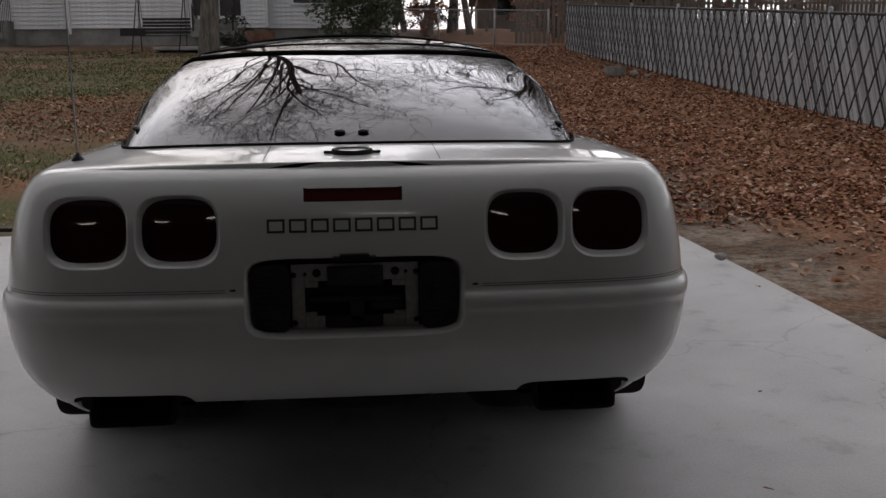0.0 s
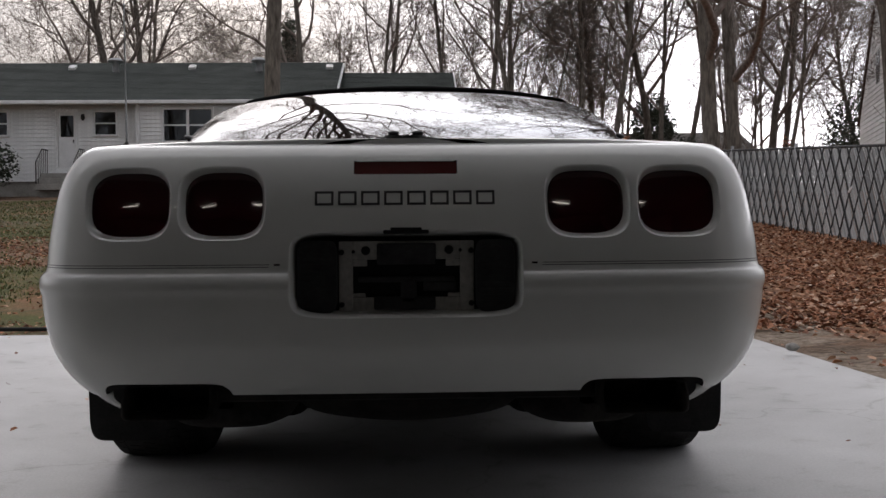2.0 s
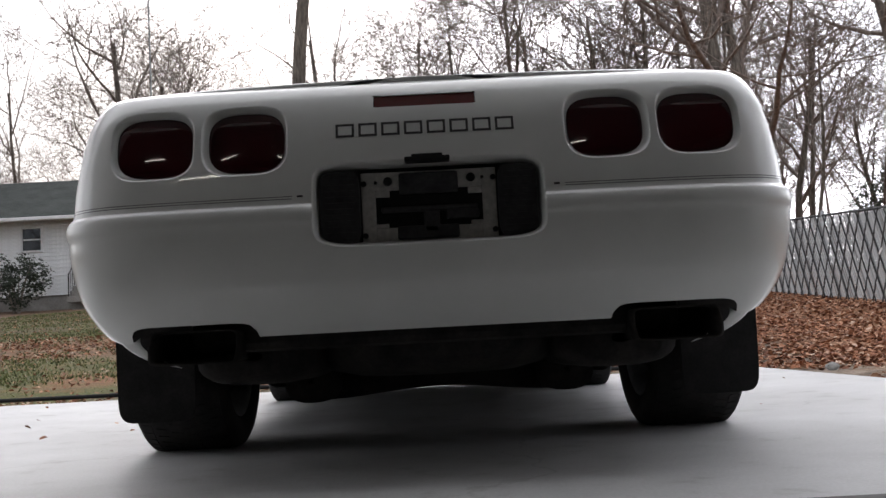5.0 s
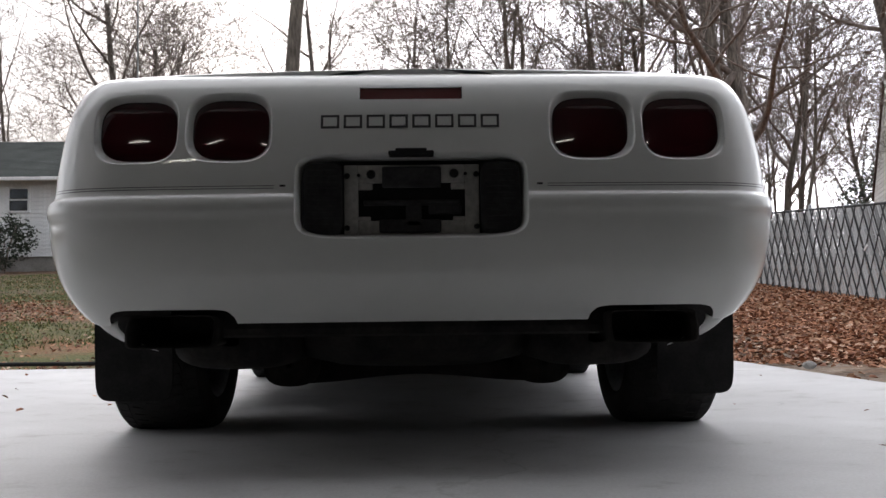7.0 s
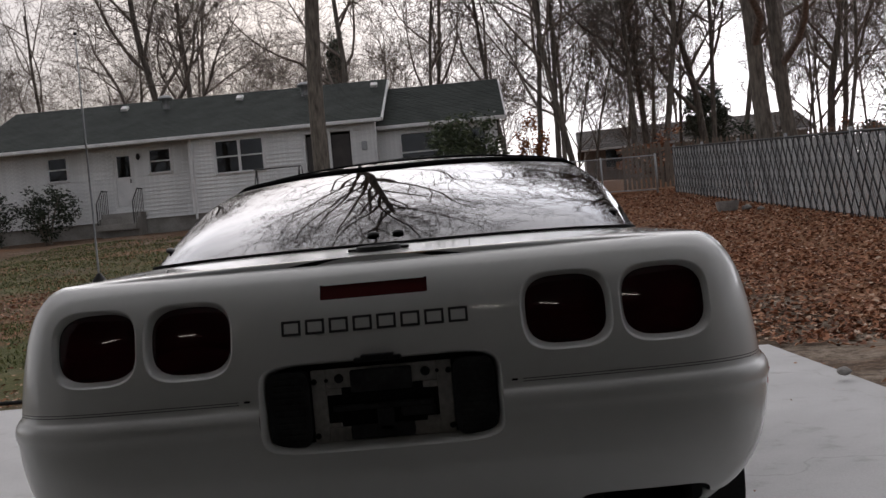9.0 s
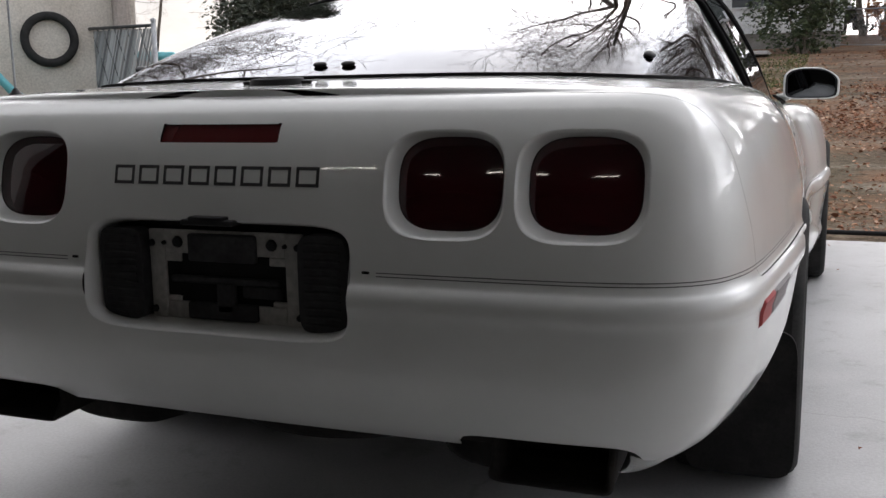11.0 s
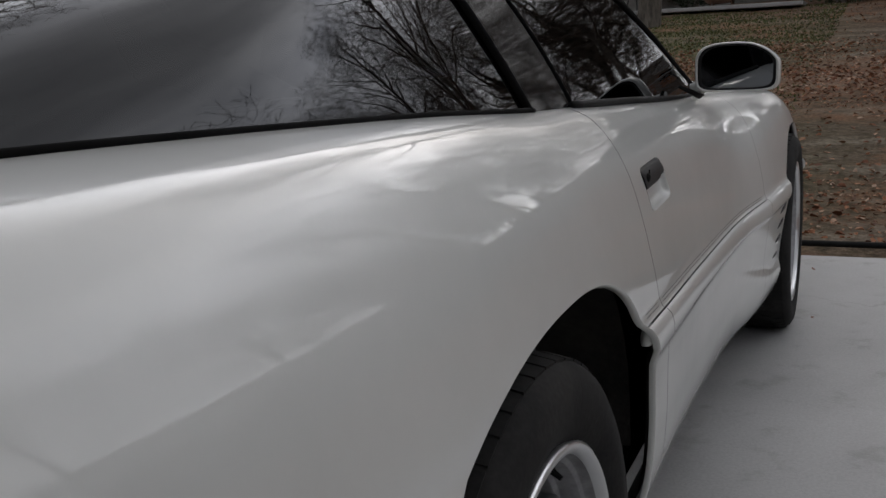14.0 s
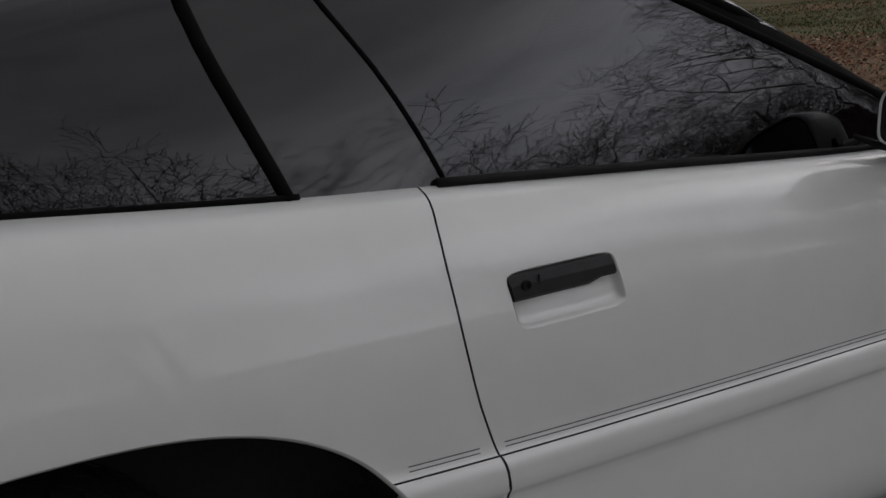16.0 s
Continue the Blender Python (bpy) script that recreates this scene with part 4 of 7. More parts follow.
def build_tail_lamp(cx, parent):
    bm = bmesh.new()
    loops(bm, [rear_ring(cx, 0.697, 0.0925, 0.0785, 3.4, -0.0003), rear_ring(cx, 0.697, 0.0905, 0.0765, 3.4, 0.0012),
               rear_ring(cx, 0.697, 0.0885, 0.0745, 3.4, 0.005), rear_ring(cx, 0.6965, 0.0865, 0.0725, 3.3, 0.014),
               flat_ring(cx, 0.696, 0.0810, 0.0675, 3.1, 0.030)], False)
    lamp = part("tail_lamp", bm, M_paint, parent, "white scooped lamp recess", True)
    bm = bmesh.new()
    loops(bm, [flat_ring(cx, 0.696, 0.0818, 0.0682, 3.1, 0.030), flat_ring(cx, 0.696, 0.0805, 0.067, 3.1, 0.0296), flat_ring(cx, 0.696, 0.0795, 0.066, 3.0, 0.0306)], False)
    part("lamp_rim", bm, M_lens_rim, lamp, "black lens rim", True)
    bm = bmesh.new()
    rings = [flat_ring(cx, 0.696, 0.0800 * k, 0.0665 * k, 3.0 - 0.8 * (1 - k), 0.0303 - 0.006 * (1 - k * k)) for k in (1, 0.94, 0.85, 0.75, 0.65, 0.5, 0.4, 0.25, 0.12)]
    loops(bm, rings)
    part("lamp_lens", bm, M_lens, lamp, "dark red lamp lens", True)


def patch_rear(bm, x0, x1, z0, z1, out, nx=6, nz=1, thick=0.003):
    xs, zs = np.linspace(x0, x1, nx + 1), np.linspace(z0, z1, nz + 1)
    f = [[bm.verts.new((x, rear_y(x, z) - out, z)) for x in xs] for z in zs]
    g = [[bm.verts.new((v.co.x, v.co.y + thick, v.co.z)) for v in r] for r in f]
    for j in range(nz):
        for i in range(nx):
            bm.faces.new((f[j][i], f[j][i + 1], f[j + 1][i + 1], f[j + 1][i]))
    ring = f[0] + [r[-1] for r in f[1:]] + f[-1][-2::-1] + [r[0] for r in f[-2:0:-1]]
    ring2 = g[0] + [r[-1] for r in g[1:]] + g[-1][-2::-1] + [r[0] for r in g[-2:0:-1]]
    n = len(ring)
    for k in range(n):
        bm.faces.new((ring[k], ring2[k], ring2[(k + 1) % n], ring[(k + 1) % n]))
    return bm


def patch_side(bm, corners, out, s=1, ny=14, nz=8):
    """A curved plate on the flank between four (y, z) corners: rear low, front low, front high, rear high."""
    (a, b, c, d) = [Vector((*q, 0)) for q in corners]
    rows = []
    for j in range(nz + 1):
        row = []
        for i in range(ny + 1):
            u, v = i / ny, j / nz
            p = (a * (1 - u) + b * u) * (1 - v) + (d * (1 - u) + c * u) * v
            edge = i in (0, ny) or j in (0, nz)
            row.append(bm.verts.new((side_x(p.x, p.y, s) + s * (out if not edge else -0.001), p.x, p.y)))
        rows.append(row)
    for j in range(nz):
        for i in range(ny):
            f = (rows[j][i], rows[j][i + 1], rows[j + 1][i + 1], rows[j + 1][i])
            bm.faces.new(f if s > 0 else f[::-1])
    return bm


def stripe_mesh(points, normals, width, lift):
    bm = bmesh.new()
    a = [bm.verts.new(p + n * lift + Vector((0, 0, width / 2))) for p, n in zip(points, normals)]
    b = [bm.verts.new(p + n * lift - Vector((0, 0, width / 2))) for p, n in zip(points, normals)]
    for k in range(len(a) - 1):
        bm.faces.new((b[k], b[k + 1], a[k + 1], a[k]))
    return bm


def belt_path(above, s, start_x=0.25, y_end=0.60, y_from=None):
    """Points on the skin a little over the belt groove, from the plate round the corner to the wheel opening."""
    pts, nrm = [], []
    curve = outline_curve(10)
    for i in range(1, len(curve) - 1):
        o = curve[i]
        if y_from is None:
            if o.x < start_x and o.y < 1 or o.y > y_end:
                continue
        elif not (y_from < o.y < y_end):
            continue
        t = (curve[i + 1] - curve[i - 1]).normalized()
        inward = Vector((-t.y, t.x, 0))
        z = belt_z(o.y) + above
        hit = SKIN.ray_cast(Vector((o.x, o.y, z)) - inward * 0.5, inward)
        if hit[0] is not None:
            p, n = hit[0], -inward
            pts.append(Vector((p.x * s, p.y, p.z)))
            nrm.append(Vector((n.x * s, n.y, n.z)))
    return pts, nrm


def build_trim(car):
    for cx in (-0.582, -0.384, 0.384, 0.582):
        build_tail_lamp(cx, car)
    # high brake lamp
    bm = bmesh.new()
    patch_rear(bm, -0.1085, 0.1085, 0.7565, 0.7835, -0.003, 10, 1, 0.012)
    part("brake_lamp", bm, M_brake, car, "dull red high brake lamp")
    # plate recess
    bm = bmesh.new()
    ring = lambda k, deep: rear_ring(0, 0.5465, 0.2435 - k, 0.091 - k, 7, deep, 96)
    loops(bm, [ring(0, -0.0003), ring(0.002, 0.0015), ring(0.004, 0.006), ring(0.009, 0.028), ring(0.013, 0.052)], False)
    recess = part("plate_recess", bm, M_paint, car, "white rounded plate recess", True)
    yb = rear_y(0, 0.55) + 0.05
    # near-black sheet closes the recess behind the bracket
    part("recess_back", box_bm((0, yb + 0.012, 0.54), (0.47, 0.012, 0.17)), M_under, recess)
    for s in (-1, 1):
        bm = bmesh.new()
        prism(bm, squircle(s * 0.187, 0.541, 0.042, 0.076, 6, 28), 0.03, Matrix.Translation((0, yb - 0.026, 0)))
        part("recess_block", bm, M_housing, recess, "dark grey plastic side block")
        for k in range(11):
            part("block_rib", box_bm((s * 0.187, yb - 0.027, 0.478 + 0.0126 * k), (0.062, 0.004, 0.004), 0.001), M_housing, recess)
    # bracket with a stepped opening
    for nm, c, sz in (("bracket_side", (-0.128, yb - 0.004, 0.541), (0.030, 0.008, 0.148)), ("bracket_side", (0.128, yb - 0.004, 0.541), (0.030, 0.008, 0.148)),
                      ("bracket_bar", (0, yb - 0.003, 0.4815), (0.226, 0.007, 0.029)), ("bracket_bar", (0, yb - 0.003, 0.5955), (0.226, 0.007, 0.039)),
                      ("bracket_tab", (-0.098, yb - 0.003, 0.569), (0.030, 0.007, 0.014)), ("bracket_tab", (0.098, yb - 0.003, 0.569), (0.030, 0.007, 0.014)),
                      ("bracket_tab", (-0.100, yb - 0.003, 0.5005), (0.026, 0.007, 0.009)), ("bracket_tab", (0.100, yb - 0.003, 0.5005), (0.026, 0.007, 0.009))):
        part(nm, box_bm(c, sz, 0.002), M_bracket, recess, "grey plate bracket")
    part("plate_stay", box_bm((0.0, yb + 0.003, 0.535), (0.235, 0.010, 0.085), 0.004), M_trim, recess, "black plate backing")
    for x, z, w, h, d, lab in ((0.0, 0.588, 0.125, 0.045, 0.010, "dark grey upper housing"), (0.0, 0.534, 0.205, 0.012, 0.004, "dark cross rib"), (-0.004, 0.484, 0.13, 0.028, 0.008, "dark lower latch"),
                               (0.004, 0.506, 0.034, 0.05, 0.008, "dark latch stem"), (0.07, 0.519, 0.07, 0.02, 0.006, "dark lower rib")):
        part("plate_housing", box_bm((x, yb - d, z), (w, 0.014, h), 0.004), M_housing, recess, lab)
    for x, z, r in ((-0.137, 0.592, 0.0065), (0.137, 0.594, 0.0065), (-0.137, 0.4815, 0.0065), (0.137, 0.4825, 0.0065), (-0.086, 0.595, 0.010), (0.090, 0.596, 0.010), (-0.112, 0.593, 0.004), (0.114, 0.595, 0.004)):
        part("bolt", lathe(bmesh.new(), [(0.0, -0.006), (r * 0.8, -0.005), (r, 0.0)], 10, "X", (0, 0, 0)), M_black, recess).matrix_basis = pose(x, yb - 0.008, z, 0, 0, 90)
    bm = box_bm((0, yb - 0.028, 0.634), (0.095, 0.05, 0.009), 0.003)
    box(bm, (0, yb - 0.03, 0.640), (0.065, 0.045, 0.007), 0.002)
    part("plate_lamp", bm, M_black, recess, "black plate lamp housing")
    # eight dark marks across the rear cover
    for k in range(8):
        x0 = -0.190 + k * 0.0482
        bm = bmesh.new()
        patch_rear(bm, x0, x0 + 0.039, 0.7155, 0.7205, 0.0006, 3)
        patch_rear(bm, x0, x0 + 0.039, 0.6905, 0.6955, 0.0006, 3)
        patch_rear(bm, x0, x0 + 0.005, 0.6955, 0.7155, 0.0006, 1)
        patch_rear(bm, x0 + 0.034, x0 + 0.039, 0.6955, 0.7155, 0.0006, 1)
        part("emblem_mark", bm, M_letter, car, "dark recessed mark")
    # small dark clips over the belt groove
    for x in (-0.268, 0.268):
        bm = bmesh.new()
        patch_rear(bm, x - 0.006, x + 0.006, 0.566, 0.570, 0.001, 2)
        part("trim_clip", bm, M_trim, car)
    # pinstripes and side markers on both flanks
    for s in (-1, 1):
        for ab in (0.0138, 0.0190):
            for kw in (dict(start_x=0.28, y_end=0.615), dict(y_from=1.448, y_end=1.562), dict(y_from=1.585, y_end=2.76)):
                pts, nrm = belt_path(ab - (0.006 if "y_from" in kw else 0.0), s, **kw)
                if len(pts) > 1:
                    part("pinstripe", stripe_mesh(pts, nrm, 0.0015, 0.0006), M_stripe, car, "thin grey pinstripe", True)
        bm = bmesh.new()
        patch_side(bm, [(0.160, 0.480), (0.224, 0.485), (0.227, 0.529), (0.160, 0.524)], 0.004, s)
        part("side_marker", bm, M_red, car, "red side marker lens")
        bm = bmesh.new()
        patch_side(bm, [(0.226, 0.485), (0.362, 0.489), (0.367, 0.531), (0.229, 0.529)], 0.004, s)
        part("side_marker", bm, M_clear, car, "smoky grey side marker lens")
    # deck lines either side of the hatch latch
    for x in (-0.202, 0.202):
        bm = bmesh.new()
        ys = np.linspace(0.10, 0.356, 12)
        a = [bm.verts.new((x - 0.0012, y, top_z(x, y) + 0.0006)) for y in ys]
        b = [bm.verts.new((x + 0.0012, y, top_z(x, y) + 0.0006)) for y in ys]
        for k in range(11):
            bm.faces.new((a[k], b[k], b[k + 1], a[k + 1]))
        part("deck_line", bm, M_gap, car)
    # oval badge on the deck
    zc = top_z(0, 0.205)
    slope = Matrix.Rotation(math.atan2(top_z(0, 0.30) - top_z(0, 0.18), 0.12), 4, "X")
    bm = bmesh.new()
    lathe(bm, [(0.0, 0.006), (0.6, 0.006), (0.75, 0.011), (0.92, 0.011), (1.0, 0.0)], 40, "Z")
    badge = part("deck_badge", bm, M_trim, car, "black oval deck badge", True)
    badge.matrix_basis = Matrix.Translation((0, 0.205, zc - 0.001)) @ slope @ Matrix.Diagonal((0.052, 0.040, 1, 1))
    bm = bmesh.new()
    lathe(bm, [(0.0, 0.0085), (0.68, 0.0082), (0.76, 0.006)], 32, "Z")
    part("badge_disc", bm, M_paint, badge, "white badge disc", True)
    bm = box_bm((0, 0, 0.003), (0.136, 0.009, 0.006), 0.0025)
    part("badge_bar", bm, M_trim, car).matrix_basis = Matrix.Translation((0, 0.205, zc)) @ slope
    # aerial
    z0 = top_z(-0.656, 0.273) - 0.003
    aerial = part("aerial", lathe(bmesh.new(), [(0.016, 0.0), (0.015, 0.006), (0.008, 0.014), (0.004, 0.02)], 16, "Z"), M_black, car, "black aerial base", True)
    aerial.matrix_basis = pose(-0.656, 0.273, z0)
    part("mast", tube_bm([(0, 0, 0.01), (-0.002, 0, 0.3), (-0.003, 0, 0.572)], [0.0026, 0.0021, 0.0016], 6), M_galv, aerial, "thin steel mast", True)
    bm = bmesh.new()
    bmesh.ops.create_uvsphere(bm, u_segments=8, v_segments=6, radius=0.0038)
    bmesh.ops.translate(bm, vec=(-0.003, 0, 0.574), verts=bm.verts)
    part("tip", bm, M_black, aerial)


def build_handle(car, s):
    """Door handle: painted cup, black pull with a lock."""
    def cup(k, deep):
        out = []
        for y, z in squircle(1.720, 0.672, 0.0945 - k, 0.0355 - k, 8, 48):
            y += 0.17 * (0.672 - z)
            out.append(Vector((side_x(y, z, s) - s * deep, y, z)))
        return out
    bm = bmesh.new()
    loops(bm, [cup(0, -0.0003), cup(0.0015, 0.001), cup(0.003, 0.004), cup(0.005, 0.009), cup(0.014, 0.0125)], True, s < 0)
    bowl = part("handle_cup", bm, M_paint, car, "white scooped handle cup", True)
    bm = bmesh.new()
    rows = []
    for y in np.linspace(1.629, 1.808, 8):
        row = []
        for z, d in ((0.673, 0.010), (0.672, 0.002), (0.676, -0.002), (0.691, -0.003), (0.702, -0.001), (0.7055, 0.003), (0.7045, 0.010)):
            if y > 1.78 and z < 0.685:
                z += 0.005
            row.append(bm.verts.new((side_x(y, z, s) - s * d, y + 0.17 * (0.672 - z), z)))
        rows.append(row)
    for a, b in zip(rows, rows[1:]):
        for k in range(6):
            f = (a[k], b[k], b[k + 1], a[k + 1])
            bm.faces.new(f if s > 0 else f[::-1])
    bm.faces.new(rows[0]), bm.faces.new(rows[-1][::-1])
    pull = part("handle_pull", bm, M_black, bowl, "black plastic pull")
    lock = part("lock", lathe(bmesh.new(), [(0.0, 0.001), (0.0035, 0.001), (0.0042, 0.003), (0.0065, 0.0035), (0.0075, 0.0)], 16, "X"), M_trim, pull)
    lock.matrix_basis = Matrix.Translation((side_x(1.649, 0.690, s) + s * 0.003, 1.649, 0.690)) @ Matrix.Diagonal((s, 1, 1, 1))
    bm = box_bm((side_x(1.671, 0.690, s) + s * 0.0025, 1.671, 0.690), (0.002, 0.002, 0.02))
    part("pull_joint", bm, M_trim, pull)


def build_mirror(car, s):
    """Wing mirror: rounded white shell, black rim, glass."""
    def ring(k, y, grow=0.0):
        out = []
        for t in range(40):
            a = 2 * math.pi * t / 40
            c, q = math.cos(a), math.sin(a)
            x = 0.092 * math.copysign(abs(c) ** 0.62, c) * k
            z = 0.054 * math.copysign(abs(q) ** (0.62 if q > 0 else 0.30), q) * k
            if z < 0:
                x = 0.092 * math.copysign(abs(c) ** 0.40, c) * k
            if x > 0 and z > 0:
                z *= 1 - 0.50 * (x / 0.095) ** 2.2
            if x < 0:
                x *= 0.97
            out.append(Vector((s * (0.842 + x), y - 0.10 * x * 0.5, 0.836 + z + 0.004 * x)))
        return out
    bm = bmesh.new()
    loops(bm, [ring(0.965, 2.462), ring(1.0, 2.458), ring(1.04, 2.466), ring(1.06, 2.49), ring(1.02, 2.53), ring(0.9, 2.57), ring(0.66, 2.60), ring(0.3, 2.615)], True, s > 0)
    shell = part("wing_mirror", bm, M_paint, car, "white wing mirror shell", True)
    bm = bmesh.new()
    loops(bm, [ring(0.975, 2.463), ring(0.93, 2.461), ring(0.89, 2.466), ring(0.87, 2.475)], False, s < 0)
    part("mirror_rim", bm, M_black, shell, "black mirror rim", True)
    bm = bmesh.new()
    bm.faces.new([bm.verts.new(p) for p in ring(0.885, 2.470)][::1 if s < 0 else -1])
    part("mirror_glass", bm, M_mirror, shell, "mirror glass")
    bm = tube_bm([(s * 0.73, 2.55, 0.780), (s * 0.765, 2.55, 0.792), (s * 0.80, 2.545, 0.806)], [0.018, 0.016, 0.016], 12)
    part("mirror_stalk", bm, M_paint, shell, "", True)
    bm = tube_bm([(s * 0.716, 2.455, 0.795), (s * 0.742, 2.49, 0.778), (s * 0.75, 2.53, 0.768), (s * 0.752, 2.57, 0.770)], [0.004, 0.007, 0.007, 0.004], 8)
    part("mirror_gasket", bm, M_trim, shell, "black mirror foot gasket", True)


def build_wheel(car, x, y, s):
    """Tyre with tread blocks, machined lip, five broad spokes, hub."""
    r, w = 0.318, 0.137
    hub = new("wheel")
    hub.parent = car
    hub.matrix_basis = pose(x, y, WHEEL_Z, 0, 0, 0 if s > 0 else 180)
    bm = bmesh.new()
    prof = [(0.222, -0.118), (0.232, -0.128), (0.262, -w), (0.288, -w + 0.002), (0.304, -0.126), (0.313, -0.112), (0.3165, -0.09), (0.318, -0.04), (0.318, 0.04),
            (0.3165, 0.09), (0.313, 0.112), (0.304, 0.126), (0.288, w - 0.002), (0.262, w), (0.240, 0.130), (0.228, 0.121), (0.222, 0.116)]
    lathe(bm, prof, 64, "X")
    tyre = part("tyre", bm, M_rubber, hub, "black road tyre", True)
    bm = bmesh.new()
    for k in range(58):
        a = 2 * math.pi * k / 58
        for j, (h, ww) in enumerate(((-0.101, 0.030), (-0.062, 0.030), (-0.02, 0.034), (0.022, 0.034), (0.064, 0.030), (0.101, 0.030))):
            aa = a + (0.05 if j % 2 else 0)
            edge = abs(h) > 0.09
            rr = 0.3125 if edge else 0.3155
            turn = Matrix.Rotation(-0.17 if h > 0 else 0.17, 4, "Z") if edge else Matrix.Rotation(0.25 if j < 3 else -0.25, 4, "Y")
            box(bm, (h, rr * math.cos(aa), rr * math.sin(aa)), (ww, 0.007, 0.029), 0.0, Matrix.Rotation(aa, 4, "X") @ turn)
    part("tread", bm, M_rubber, tyre, "worn tread blocks")
    bm = bmesh.new()
    lathe(bm, [(0.226, 0.119), (0.2285, 0.127), (0.224, 0.1305), (0.217, 0.128), (0.2135, 0.118)], 64, "X")
    rim = part("rim", bm, M_lip, hub, "bright machined rim lip", True)
    bm = bmesh.new()
    lathe(bm, [(0.214, 0.119), (0.2115, 0.106), (0.2105, 0.105), (0.205, 0.1035), (0.204, 0.1025), (0.202, 0.080), (0.201, 0.0785), (0.195, 0.077), (0.194, 0.0755), (0.191, 0.04), (0.189, -0.05), (0.204, -0.11), (0.222, -0.122)], 64, "X")
    part("rim_barrel", bm, M_barrel, rim, "stepped grey rim barrel", True)
    bm = bmesh.new()
    for k in range(5):
        a = 2 * math.pi * (k + 0.25) / 5
        rot = Matrix.Rotation(a, 4, "X")
        secs = []
        for rr, hw, xx, th in ((0.035, 0.045, 0.094, 0.03), (0.08, 0.040, 0.100, 0.03), (0.13, 0.044, 0.099, 0.03), (0.17, 0.052, 0.090, 0.028), (0.203, 0.058, 0.074, 0.024)):
            tw = 0.012
            secs.append([Vector((xx - th, rr, -hw)), Vector((xx - 0.006 - tw, rr, -hw + 0.003)), Vector((xx - tw * 0.4, rr, -hw * 0.45)), Vector((xx + tw * 0.3, rr, hw * 0.45)),
                         Vector((xx - 0.004, rr, hw - 0.003)), Vector((xx - th, rr, hw))])
        vs = [[bm.verts.new(rot @ p) for p in q] for q in secs]
        for p, q in zip(vs, vs[1:]):
            for j in range(6):
                bm.faces.new((p[j], q[j], q[(j + 1) % 6], p[(j + 1) % 6]))
        bm.faces.new(vs[0]), bm.faces.new(vs[-1][::-1])
    part("spoke_star", bm, M_alloy, rim, "five broad silver spokes", True)
    part("valve", tube_bm([(0.086, 0.098, 0.176), (0.098, 0.093, 0.168), (0.108, 0.090, 0.163)], [0.0045, 0.004, 0.003], 8), M_black, rim, "black tyre valve")
    bm = bmesh.new()
    lathe(bm, [(0.0, 0.114), (0.022, 0.114), (0.028, 0.110), (0.030, 0.098), (0.062, 0.094), (0.07, 0.05)], 32, "X")
    part("hub_cap", bm, M_alloy, rim, "silver hub cap", True)
    for k in range(5):
        a = 2 * math.pi * k / 5
        part("wheel_nut", lathe(bmesh.new(), [(0.0, 0.108), (0.008, 0.107), (0.0095, 0.09)], 6, "X", (0, 0.047 * math.cos(a), 0.047 * math.sin(a))), M_steel, rim)
    part("brake_disc", lathe(bmesh.new(), [(0.05, 0.0), (0.155, 0.0), (0.155, -0.02), (0.05, -0.02)], 40, "X", closed=True), M_steel, hub, "dull steel brake disc")
    bm = bmesh.new()
    lathe(bm, [(0.0, -0.03), (0.19, -0.03), (0.19, -0.05), (0.0, -0.05)], 32, "X")
    part("backing_plate", bm, M_under, hub)


